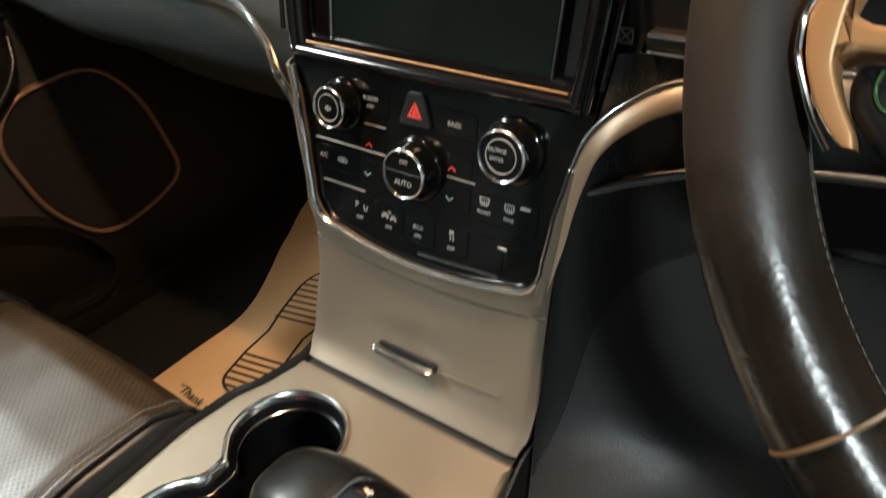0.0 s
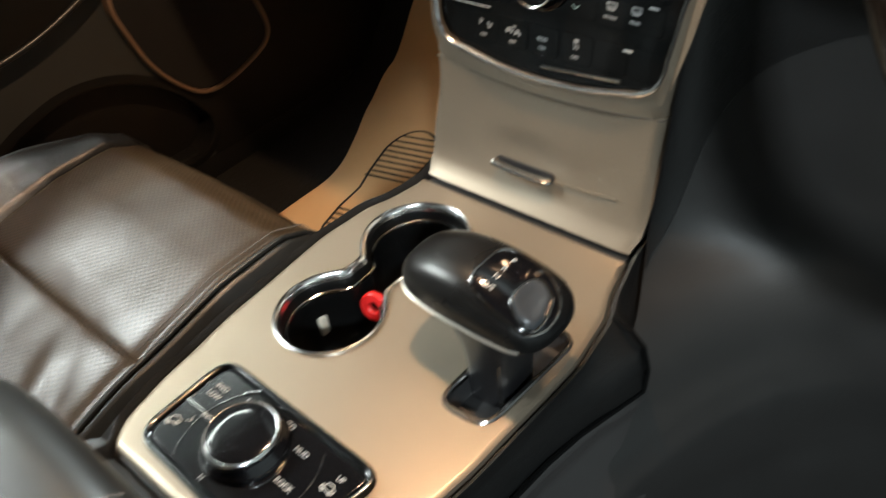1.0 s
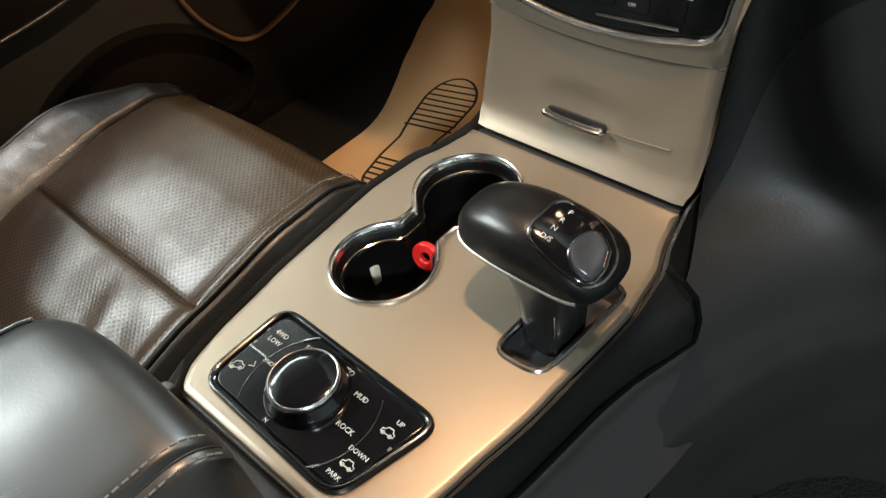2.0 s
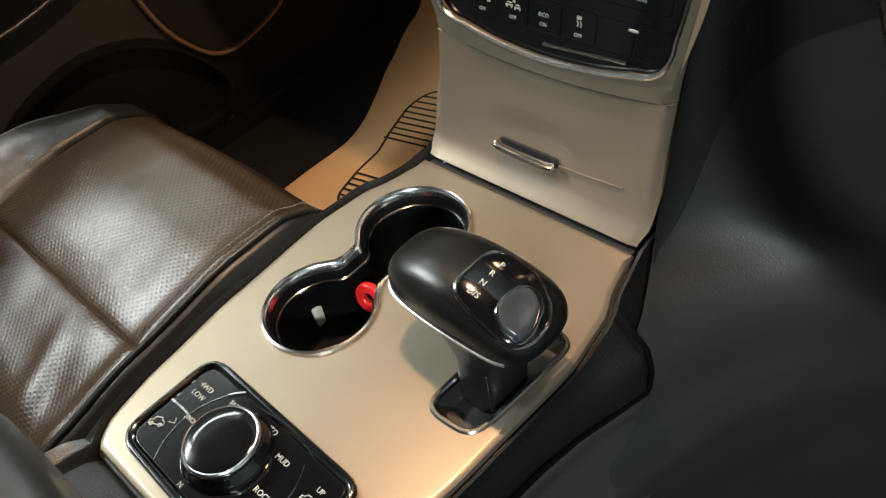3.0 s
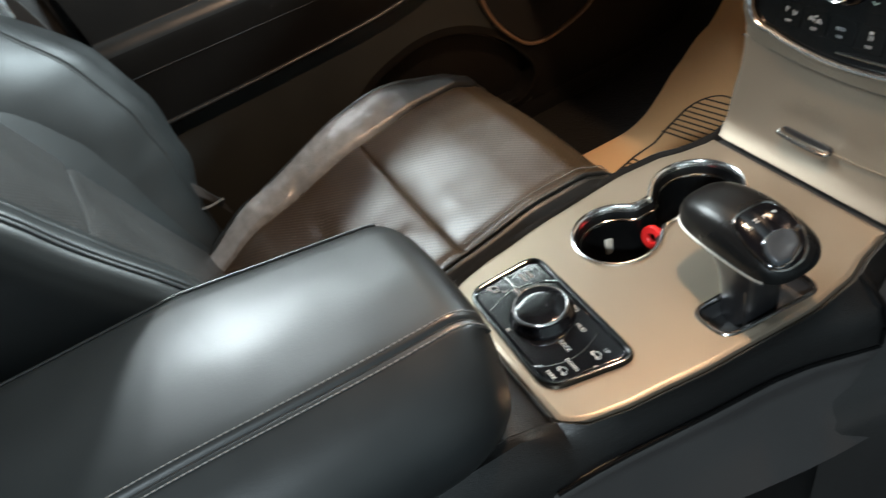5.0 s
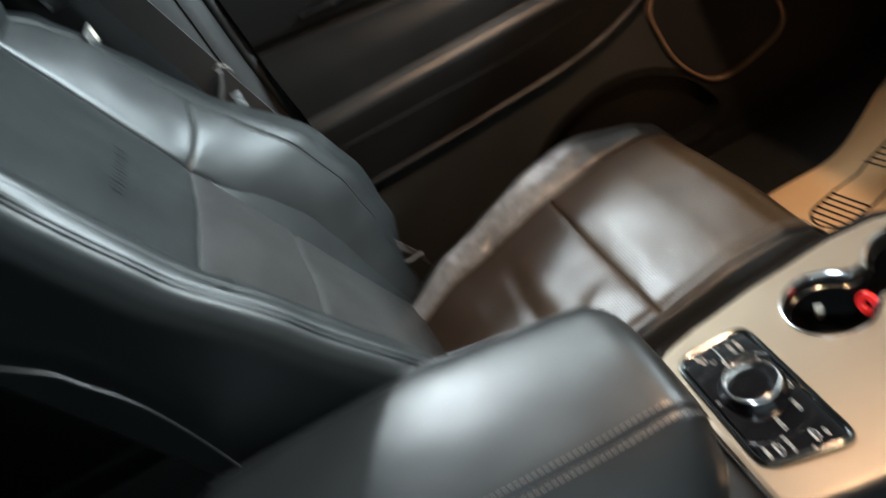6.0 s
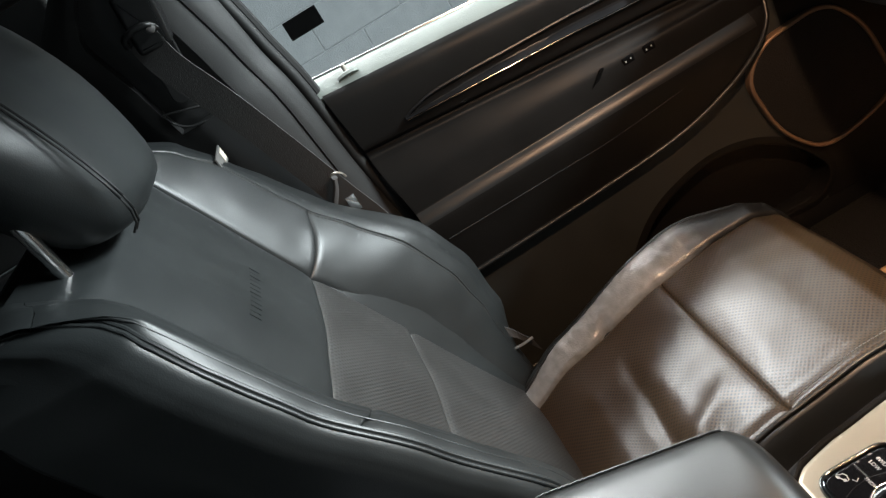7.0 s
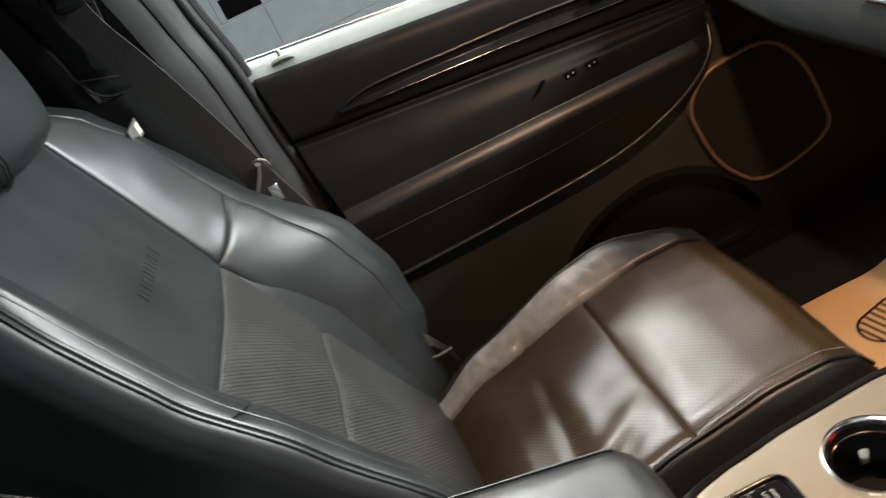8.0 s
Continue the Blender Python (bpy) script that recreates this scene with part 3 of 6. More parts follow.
    part("speaker_grille", plate(inset(ring2d, 0.006), -0.002, 0.011, 0.004, to_door, 3), M_SPEAKER, door, "dark cloth speaker grille")
    # rim of the hollow map pocket
    pk = [Vector(p) for p in POCKET]
    bowl = []
    for grow, out in ((-0.014, 0.0004), (-0.008, 0.0010), (-0.003, 0.0022), (0.0, 0.0012), (0.0015, -0.003), (0.003, -0.036)):
        bowl.append([Vector((door_x(p.x, 0.2 if p.y > 0.2 else p.y) + out, p.x, p.y)) for p in inset(pk, grow)])
    part("map_pocket", rings(bowl, cap0=False), M_DOOR, door, "hollow map pocket with a rolled rim")
    part("pan_edge", tube([(door_x(y, linear(FINE_PAN, y) + 0.006) + 0.0010, y, linear(FINE_PAN, y) + 0.004) for y in span(-0.475, 0.140, 70)], 0.0042, 10), M_LIP, door, "rolled edge above the pocket")
    stitches("stitching", [(door_x(y, 0.385) + 0.0008, y, 0.385 + 0.02 * smooth01(-0.2, 0.1, y)) for y in span(-0.46, 0.04, 60)], door, 0.005, 0.0005, M_STITCH_DARK)
    sticker = part("window_sticker", box(-0.7955, -0.7945, -0.504, -0.450, 0.7475, 0.7755), M_STICKER, door, "plain black rectangular sticker", smooth=False)
    return door


passenger_door()


# ---- B pillar with the seat belt ----
PILLAR = [(0.0, -0.762), (0.006, -0.752), (0.010, -0.7445), (0.020, -0.736), (0.029, -0.7295), (0.036, -0.7265), (0.0385, -0.7285), (0.041, -0.7265), (0.050, -0.7215), (0.062, -0.7150), (0.072, -0.7115), (0.090, -0.7080), (0.14, -0.7060), (0.19, -0.712), (0.23, -0.73)]


def b_pillar():
    pil = thing("pillar_1", "grey plastic centre pillar trim beside the passenger seat", "pillar trim", kind="structure")
    LOOP = [(p.x, p.y) for p in rounded_outline([(0.072, 0.735), (0.072, 1.2), (0.165, 1.2), (0.165, 0.735)], [0.004, 0.01, 0.01, 0.035], 8)]
    LOOP = [q for q in LOOP if q[0] > 0.1 or q[1] < 0.74][::-1] + [q for q in LOOP if q[0] <= 0.1 and q[1] >= 0.74]
    seal_y = dense(SEAL_Y, 6)

    def f(d, z):
        x = linear(PILLAR, d) + 0.07 * smooth01(0.74, 1.2, z)
        x -= 0.016 * smooth01(0.0715, 0.0725, d) * smooth01(0.1665, 0.1645, d) * smooth01(0.7345, 0.7360, z)
        return Vector((x, linear(seal_y, z) - d * (1 - 0.5 * smooth01(0.88, 1.0, z)), z))

    ds = sorted(set([p[0] for p in PILLAR] + [0.0015, 0.0035, 0.0245, 0.0325, 0.0375, 0.0395, 0.067, 0.0715, 0.0725, 0.078, 0.10, 0.11, 0.12, 0.13, 0.135, 0.14, 0.145, 0.15, 0.155, 0.16, 0.163, 0.1645, 0.1655, 0.1665, 0.169, 0.175, 0.18]))
    zs = sorted(set([round(z, 4) for z in span(0.02, 1.14, 90)] + [0.7340, 0.7345, 0.7352, 0.7360, 0.740, 0.745, 0.75]))
    part("pillar_cover", sheet(f, ds, zs, (-0.02, 0, 0)), M_GREY_TRIM, pil)
    rim = [Vector((linear(PILLAR, d) + 0.07 * smooth01(0.74, 1.2, z) + 0.0005, linear(seal_y, z) - d, z)) for d, z in LOOP if z < 1.13]
    part("recess_rim", tube(rim, 0.0016, 6), M_GREY_TRIM, pil, "rounded rim of the belt recess")
    part("door_seal", tube([(-0.752, linear(seal_y, z) - 0.004, z) for z in span(0.05, 1.13, 40)], 0.0095, 10), M_RUBBER, pil, "black rubber door seal")
    part("door_seal_lip", tube([(-0.768, linear(seal_y, z) + 0.006, z) for z in span(0.05, 1.13, 40)], 0.0075, 8), M_RUBBER, pil)
    # belt height adjuster in the recess
    mm = Matrix(((0.10, 0, 0.995, -0.700), (0.18, 1, 0, -0.652), (1, -0.18, -0.10, 0.80), (0, 0, 0, 1)))
    part("adjuster_track", plate(rounded_outline([(-0.03, -0.018), (0.22, -0.018), (0.22, 0.018), (-0.03, 0.018)], 0.012), -0.01, 0.002, 0.001, mm), M_RUBBER, pil)
    part("adjuster_slider", plate(rounded_outline([(0.046, -0.024), (0.120, -0.026), (0.120, 0.024), (0.050, 0.022)], 0.008), 0, 0.026, 0.006, mm, 4), M_PLASTIC, pil, "black belt height slider")
    part("rear_trim", box(-0.775, -0.745, -1.6, -0.74, 0.02, 0.69, 0.01), M_PLASTIC, pil)
    # opaque dark sheet added over the rear window to keep it black
    part("rear_window_blank", box(-0.770, -0.750, -1.6, -0.74, 0.692, 1.118, 0.006), M_RUBBER, pil)
    return pil


def seat_belt():
    belt = thing("seat_belt", "charcoal woven seat belt hanging down the pillar", "seat belt")
    line = curve_through([(-0.672, -0.652, 0.865), (-0.676, -0.645, 0.82), (-0.680, -0.6145, 0.735), (-0.682, -0.562, 0.565), (-0.683, -0.528, 0.44), (-0.69, -0.50, 0.20)], 8)
    loops = []
    for i, p in enumerate(line):
        d = (line[min(i + 1, len(line) - 1)] - line[max(0, i - 1)]).normalized()
        across = Vector((0.22, 1, 0))
        across = (across - d * across.dot(d)).normalized()
        nrm = d.cross(across).normalized()
        w = 0.0225
        loops.append([p + across * w + nrm * 0.0007, p - across * w + nrm * 0.0007, p - across * w - nrm * 0.0007, p + across * w - nrm * 0.0007])
    part("webbing", rings(loops), M_WEB, belt)
    part("guide_ring", tube(curve_through([(-0.672, -0.672, 0.866), (-0.663, -0.668, 0.876), (-0.659, -0.652, 0.880), (-0.661, -0.636, 0.878), (-0.670, -0.628, 0.868)], 5), 0.0045, 10), M_PLASTIC, belt)
    part("guide_bolt", turned([(0.006, 0), (0.006, 0.004), (0.0045, 0.0055), (0.001, 0.006)], 16, pose(-0.6645, -0.635, 0.872, 0, 90, 20)), M_PLASTIC_FINE, belt)
    # tongue resting low on the webbing
    part("tongue_grip", tube(curve_through([(-0.672, -0.572, 0.548), (-0.668, -0.560, 0.566), (-0.667, -0.551, 0.584)], 5), 0.0085, 10, 0.5), M_PLASTIC_FINE, belt)
    part("tongue_plate", box(-0.6665, -0.6640, -0.556, -0.541, 0.524, 0.550, 0.001), M_CHROME, belt, "chrome belt tongue")
    part("tongue_loop", tube(curve_through([(-0.667, -0.556, 0.588), (-0.662, -0.549, 0.592), (-0.661, -0.540, 0.588), (-0.664, -0.536, 0.578)], 5), 0.0016, 8), M_SILVER, belt)
    return belt


b_pillar()
seat_belt()


# ---- passenger seat ----
SX = -0.355
BX = -0.367
CW = 0.148
WIDEN = [(0.165, 1.22), (0.392, 1.13), (0.545, 1.0)]
FAR_PIPE = [(0.10, 0.000), (0.20, 0.030), (0.265, 0.051), (0.33, 0.073), (0.394, 0.088), (0.47, 0.087), (0.54, 0.066), (0.586, 0.050), (0.64, 0.044), (0.70, 0.041), (0.745, 0.024), (0.775, 0.004), (0.79, -0.012)]
FAR_CREST = [(0.10, 0.000), (0.20, 0.030), (0.29, 0.083), (0.38, 0.112), (0.46, 0.112), (0.575, 0.056), (0.64, 0.042), (0.69, 0.030), (0.745, 0.016), (0.775, -0.006), (0.79, -0.02)]
NEAR_RIDGE = [(0.10, 0.020), (0.25, 0.062), (0.40, 0.0845), (0.44, 0.079), (0.50, 0.072), (0.55, 0.061), (0.60, 0.047), (0.65, 0.045), (0.71, 0.044), (0.75, 0.043), (0.785, 0.026), (0.80, 0.010)]
NEAR_PIPE = [(0.10, 0.020), (0.20, 0.055), (0.30, 0.090), (0.43, 0.105), (0.534, 0.081), (0.627, 0.056), (0.69, 0.051), (0.752, 0.046), (0.785, 0.026), (0.80, 0.008)]
BACK_W = [(0.10, 0.205), (0.25, 0.230), (0.45, 0.240), (0.62, 0.239), (0.70, 0.236), (0.745, 0.228), (0.775, 0.212), (0.79, 0.200)]


def back_line(z):
    return -0.600 - 0.404 * (z - 0.47)


def seam_d(side, z):
    """Distance of the panel seam from the seat's middle."""
    return CW * (linear(WIDEN, z) if side < 0 else 1.0 - 0.06 * smooth01(0.50, 0.40, z))


PUCKERS = [(-1, 0.541), (-1, 0.392), (1, 0.541), (1, 0.392)]


def pucker(x, z):
    """Leather drawn in round the corners where seams meet."""
    out = 0.0
    for side, zn in PUCKERS:
        dx, dz = x - (BX + side * seam_d(side, zn)), z - zn
        r = math.hypot(dx, dz)
        if r < 0.09:
            a = math.atan2(dz, dx)
            out -= 0.0030 * math.exp(-(r / 0.011) ** 2)
            out += 0.0006 * math.cos(5 * a + 0.7 + zn * 20) * (r / 0.03) * math.exp(-(r / 0.030) ** 2)
    return out


def back_slack(x, z):
    return 0.0016 * noise.noise(Vector((x * 11, z * 9, 3.1))) + 0.0007 * noise.noise(Vector((x * 34, z * 26, 8.1)))


def back_panel(x, z, lift=0.0):
    """Front face between the panel seams."""
    k = (x - BX) / CW
    y = back_line(z) + 0.007 * math.cos(min(1.0, abs(k)) * math.pi / 2) + lift + pucker(x, z) + back_slack(x, z)
    y -= 0.05 * smooth01(0.752, 0.795, z) ** 2
    return Vector((x, y, z))


def bolster_point(side, t, z, lift=0.0):
    """A bolster section: t runs 0 to 1 from panel seam to piping, 1 to 2 over the outer gusset."""
    d0 = seam_d(side, z)
    dp = lerp_table(BACK_W, z) - 0.006
    if side < 0:
        pp, cr = lerp_table(FAR_PIPE, z), lerp_table(FAR_CREST, z)
        if t <= 1:
            d = d0 + (dp - d0) * t
            r = pp * (1 - (1 - t) ** 1.05) + 0.004 * math.sin(math.pi * t)
        else:
            row = [(1.0, dp, pp), (1.2, dp + 0.022, pp + 0.5 * (cr - pp) + 0.003), (1.45, dp + 0.050, cr + 0.001), (1.6, dp + 0.060, cr - 0.012), (1.78, dp + 0.062, cr - 0.045), (2.0, dp + 0.046, -0.085)]
            d, r = linear([(a, b) for a, b, c in row], t), lerp_table([(a, c) for a, b, c in row], t)
    else:
        rd, pp = lerp_table(NEAR_RIDGE, z), lerp_table(NEAR_PIPE, z)
        if t <= 1:
            row = [(0.0, d0, 0.0), (0.12, d0 + 0.006, 0.10 * rd), (0.34, d0 + 0.024, 0.74 * rd), (0.52, d0 + 0.042, rd), (0.78, d0 + 0.064, 0.5 * (rd + pp) + 0.004), (1.0, dp, pp - 0.004)]
            d, r = linear([(a, b) for a, b, c in row], t), lerp_table([(a, c) for a, b, c in row], t)
        else:
            row = [(1.0, dp, pp - 0.004), (1.07, dp + 0.006, pp - 0.0055), (1.16, dp + 0.012, pp - 0.0105), (1.28, dp + 0.0165, pp - 0.020), (1.42, dp + 0.0185, pp - 0.038), (1.7, dp + 0.014, -0.02), (2.0, dp + 0.006, -0.09)]
            d, r = linear([(a, b) for a, b, c in row], t), linear([(a, c) for a, b, c in row], t)
    x = BX + side * d
    r += lift + pucker(x, z) * (1 - smooth01(0.2, 0.8, t)) + back_slack(x, z) * smooth01(0.0, 0.3, t) * smooth01(2.0, 1.5, t)
    return Vector((x, back_line(z) + r - 0.03 * smooth01(0.768, 0.80, z), z))


def cushion_z(x, y):
    base = lerp_table([(-0.56, 0.135), (-0.50, 0.158), (-0.40, 0.205), (-0.24, 0.250), (-0.14, 0.268), (-0.08, 0.270), (-0.05, 0.258), (-0.03, 0.232), (-0.02, 0.20), (-0.015, 0.15)], y)
    d = SX - x
    outer = 0.026 * smooth01(0.135, 0.215, d) * smooth01(-0.04, -0.20, y)
    inner = 0.006 * smooth01(0.12, 0.145, -d)
    fold = 0.0020 * noise.noise(Vector((x * 12, y * 12, 0.7))) + 0.0010 * noise.noise(Vector((x * 30, y * 22, 2.7)))
    # sat-in crease across the rear panel and the small folds beside the inner seam
    c = y + 0.346 + 0.09 * (x + 0.36)
    fold -= 0.0040 * math.exp(-(c / 0.011) ** 2) * smooth01(-0.47, -0.41, x) * smooth01(-0.20, -0.27, x)
    fold += 0.0035 * math.exp(-((c - 0.030) / 0.018) ** 2) * smooth01(-0.44, -0.36, x)
    q = (x + 0.285) * 0.9 + (y + 0.30) * 0.45
    fold += 0.0032 * math.exp(-(q / 0.014) ** 2) * math.exp(-((y + 0.315) / 0.050) ** 2)
    fold -= 0.0022 * math.exp(-((q - 0.026) / 0.012) ** 2) * math.exp(-((y + 0.325) / 0.045) ** 2)
    dip = fold - 0.008 * (1 - smooth01(0.0, 0.14, abs(d))) * smooth01(-0.1, -0.3, y)
    crown = 0.007 * math.cos(min(1.0, abs(d) / 0.15) * math.pi / 2) * smooth01(-0.245, -0.20, y)
    return base + outer + inner + dip + crown


def puffed(f, a, b, c, d, nu, nv, lift=0.005, tuck=-0.002, soft=0.010):
    """A padded panel: it bulges inside its seams and tucks in at them. f(u, v, lift)."""
    def g(u, v):
        eu = min(u - a, b - u)
        ev = min(v - c, d - v)
        e = min(1.0, max(0.0, min(eu, ev) / soft))
        k = math.sqrt(1 - (1 - e) ** 2)
        return f(u, v, tuck + (lift - tuck) * k)
    ease = lambda lo, hi, n: sorted(set([lo + (hi - lo) * i / (n - 1) for i in range(n)] + [lo + soft * q for q in (0.08, 0.25, 0.5, 0.8)] + [hi - soft * q for q in (0.08, 0.25, 0.5, 0.8)]))
    return sheet(g, ease(a, b, nu), ease(c, d, nv))


def passenger_seat():
    seat = thing("passenger_seat", "black leather car seat with perforated centre panels", "car seat", at=(SX, -0.3, 0.0))
    inv = Matrix.Translation((-SX, 0.3, 0))

    def sp(name, bm, mat, label=""):
        bmesh.ops.transform(bm, matrix=inv, verts=bm.verts)
        return part(name, bm, mat, seat, label)

    # back: foam core, a little inside the covers
    loops = []
    for z in span(0.10, 0.750, 40) + [0.765, 0.778, 0.786]:
        def deep(p, s):
            return Vector((BX + (p.x - BX) * 0.985, p.y - s, p.z))
        s = 0.006 + 0.03 * smooth01(0.74, 0.786, z)
        front = [deep(bolster_point(-1, t, z), s) for t in (1.7, 1.5, 1.3, 1.0, 0.7, 0.4)]
        front += [deep(back_panel(BX + CW * k, z), s) for k in span(-1, 1, 13)]
        front += [deep(bolster_point(1, t, z), s) for t in (0.15, 0.35, 0.55, 0.8, 1.0, 1.2, 1.6)]
        w = lerp_table(BACK_W, z)
        yb = back_line(z) - 0.085 + 0.03 * smooth01(0.72, 0.786, z)
        rear = [Vector((BX + w * math.cos(a), yb - 0.035 * math.sin(a) ** 0.8, z - 0.02 * math.sin(a) * smooth01(0.70, 0.786, z))) for a in span(0.0, math.pi, 15)]
        loops.append(front + rear)
    sp("back_core", rings(loops), M_LEATHER)
    # back: centre panels between the seams
    def fit(x, z, h):
        s = -1 if x < BX else 1
        return back_panel(BX + (x - BX) * seam_d(s, z) / CW, z, h)
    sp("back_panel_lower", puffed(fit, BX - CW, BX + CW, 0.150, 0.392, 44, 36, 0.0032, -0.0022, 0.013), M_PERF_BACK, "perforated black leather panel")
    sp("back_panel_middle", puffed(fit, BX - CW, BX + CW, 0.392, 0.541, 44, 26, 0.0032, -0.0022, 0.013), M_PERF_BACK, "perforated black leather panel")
    sp("back_panel_upper", puffed(fit, BX - CW, BX + CW, 0.541, 0.790, 44, 36, 0.0032, -0.0022, 0.013), M_LEATHER, "smooth black leather panel")
    for s in (-1, 1):
        # upper and lower halves meet at a cross seam that climbs outwards
        for z0, z1 in ((0.14, 0.541), (0.541, 0.790)):
            def climb(t, v, z0=z0, z1=z1):
                return v + 0.050 * min(1.0, t) * ((v - z0) if z0 < 0.3 else (z1 - v)) / (z1 - z0)
            def face(t, v, s=s, z0=z0, z1=z1):
                e = min(t * 0.09, (1 - t) * 0.06 + 0.0008, v - z0 if z0 > 0.3 else 1, z1 - v if z1 < 0.6 else 1)
                k = math.sqrt(1 - (1 - min(1, max(0, e / 0.006))) ** 2)
                return bolster_point(s, t, climb(t, v), -0.0012 + 0.0042 * k)
            def gusset(t, v, s=s):
                e = min(1, max(0, (t - 1) * 0.05 / 0.006))
                return bolster_point(s, t, climb(t, v), -0.0015 + 0.0040 * math.sqrt(1 - (1 - e) ** 2))
            vs = [z0, z0 + 0.0006, z0 + 0.0018, z0 + 0.0045] + span(z0 + 0.009, z1 - 0.009, 34) + [z1 - 0.0045, z1 - 0.0018, z1 - 0.0006, z1]
            sp("side_bolster", sheet(face, [0, 0.012, 0.03, 0.06, 0.10, 0.15] + span(0.20, 0.86, 20) + [0.90, 0.94, 0.97, 0.99, 1.0], vs), M_LEATHER)
            sp("bolster_gusset", sheet(gusset, [1.0, 1.01, 1.03, 1.06, 1.10, 1.15] + span(1.2, 2.0, 20), vs), M_LEATHER, "smooth side of the bolster")
        # shoulder that rolls back over the top
        roll = [(0.0, 0.0), (-0.006, 0.0035), (-0.016, 0.0062), (-0.030, 0.0060), (-0.046, 0.0010), (-0.062, -0.010), (-0.072, -0.026)]
        sp("shoulder", sheet(lambda t, k, s=s: bolster_point(s, t, 0.790, 0.002) + Vector((0, roll[k][0], roll[k][1])), span(0, 1.45, 24), range(len(roll)), (0, -0.003, -0.003)), M_LEATHER)
        zs = span(0.16, 0.788, 60)
        pipe = [bolster_point(s, 1.0, z, 0.0008) for z in zs]
        sp("piping", tube(pipe, 0.0022, 8), M_LEATHER)
        if s > 0:
            sp("piping", tube([bolster_point(1, 1.085, z, 0.0030) for z in zs], 0.0017, 8), M_LEATHER)
            sp("piping", tube([bolster_point(1, 0.86, z, 0.0025) for z in zs], 0.0010, 8), M_LEATHER)
        else:
            ob = stitches("stitching", [bolster_point(-1, 0.93, z, 0.0030) for z in span(0.30, 0.76, 90)], seat, 0.0052, 0.0005, M_STITCH_DARK)
            ob.data.transform(inv)
    # recliner cover on the inner flank
    sp("seat_shield", sheet(lambda u, v: Vector((BX + 0.246 + 0.006 * math.sin(math.pi * v), -0.60 - 0.28 * u, 0.10 + 0.26 * v - 0.18 * u * v)), span(0, 1, 16), span(0, 1, 12), (-0.006, 0, 0)), M_PLASTIC, "black plastic recliner shield")
    sp("shield_edge", tube(curve_through([(BX + 0.2580, -0.84, 0.735), (BX + 0.2580, -0.72, 0.628), (BX + 0.2580, -0.695, 0.593), (BX + 0.2580, -0.67, 0.537), (BX + 0.2580, -0.650, 0.435), (BX + 0.2580, -0.655, 0.36)], 6), 0.0016, 8), M_PLASTIC, "rolled edge of the seat side")
    # embossed trim name as plain bars
    up = Vector((0, -0.375, 0.927)).normalized()
    nrm = Vector((0, 0.927, 0.375)).normalized()
    for k in range(6):
        bm = bmesh.new()
        c = back_panel(BX - 0.008 - 0.050 + 0.0185 * (k + 0.2), 0.628, 0.0032)
        rot = Matrix((Vector((-1, 0, 0)), up, nrm)).transposed().to_4x4()
        for q in (-0.0045, 0.0045):
            bmesh.ops.create_cube(bm, size=1, matrix=Matrix.Translation(c + Vector((q, 0, 0))) @ rot @ Matrix.Diagonal((0.0026, 0.013, 0.0010, 1)))
        sp("embossed_mark", bm, M_LEATHER)
    # tag sewn into the outer seam
    sp("fabric_tag", box(SX - 0.297, SX - 0.235, -0.6535, -0.6515, 0.690, 0.712), M_STITCH_LIGHT, "small grey fabric tag")
    sp("tag_print", box(SX - 0.293, SX - 0.273, -0.6514, -0.6508, 0.694, 0.708), M_CREAM)

    # cushion core
    loops = []
    for y in [-0.56] + span(-0.54, -0.06, 26) + [-0.045, -0.03, -0.022, -0.016]:
        w0, w1 = SX - 0.190, SX + 0.205
        row = [Vector((x, y, cushion_z(x, y) - 0.005 - 0.10 * smooth01(SX + 0.150, SX + 0.205, x) - 0.05 * smooth01(SX - 0.16, SX - 0.19, x))) for x in span(w0, w1, 40)]
        row += [Vector((w1, y, 0.06)), Vector((w0, y, 0.06))]
        loops.append(row)
    sp("cushion_core", rings(loops), M_LEATHER)
    cf = lambda x, y, h: Vector((x, y, cushion_z(x, y) + h))
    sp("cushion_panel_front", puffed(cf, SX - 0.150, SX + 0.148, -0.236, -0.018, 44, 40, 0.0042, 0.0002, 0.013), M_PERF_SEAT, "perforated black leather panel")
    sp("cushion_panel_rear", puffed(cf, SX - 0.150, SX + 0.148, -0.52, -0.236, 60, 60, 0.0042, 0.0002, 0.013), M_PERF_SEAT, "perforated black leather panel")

    def wrinkle(x, y, h):
        k = smooth01(-0.13, -0.24, y) * smooth01(-0.54, -0.45, y)
        n = noise.noise(Vector((x * 14, y * 13, 0.3))) * 0.0022 + noise.noise(Vector((x * 20 + y * 40, y * 60 - x * 40, 1.3))) * 0.0009 + noise.noise(Vector((x * 60, y * 130 + x * 90, 4.3))) * 0.0004
        return cf(x, y, h + k * n)
    BOW = dense([(-0.54, -0.530), (-0.435, -0.540), (-0.29, -0.556), (-0.176, -0.562), (-0.05, -0.538), (-0.02, -0.530)], 6)

    def worn(x, y, h):
        u = (x - (SX - 0.235)) / 0.085
        xo = lerp_table(BOW, y)
        pinch = 0.006 * math.exp(-((y + 0.335) / 0.012) ** 2) * smooth01(0.5, 1.0, u)
        return wrinkle(xo + (SX - 0.150 - xo) * u - pinch, y, h + 0.004 * math.sin(math.pi * min(1, max(0, u))) - pinch)
    sp("outer_bolster", puffed(worn, SX - 0.235, SX - 0.150, -0.54, -0.022, 40, 190, 0.006, -0.003, 0.012), M_LEATHER_WORN, "creased and worn leather bolster")

    def skirt(u, y):
        xo = lerp_table(BOW, y)
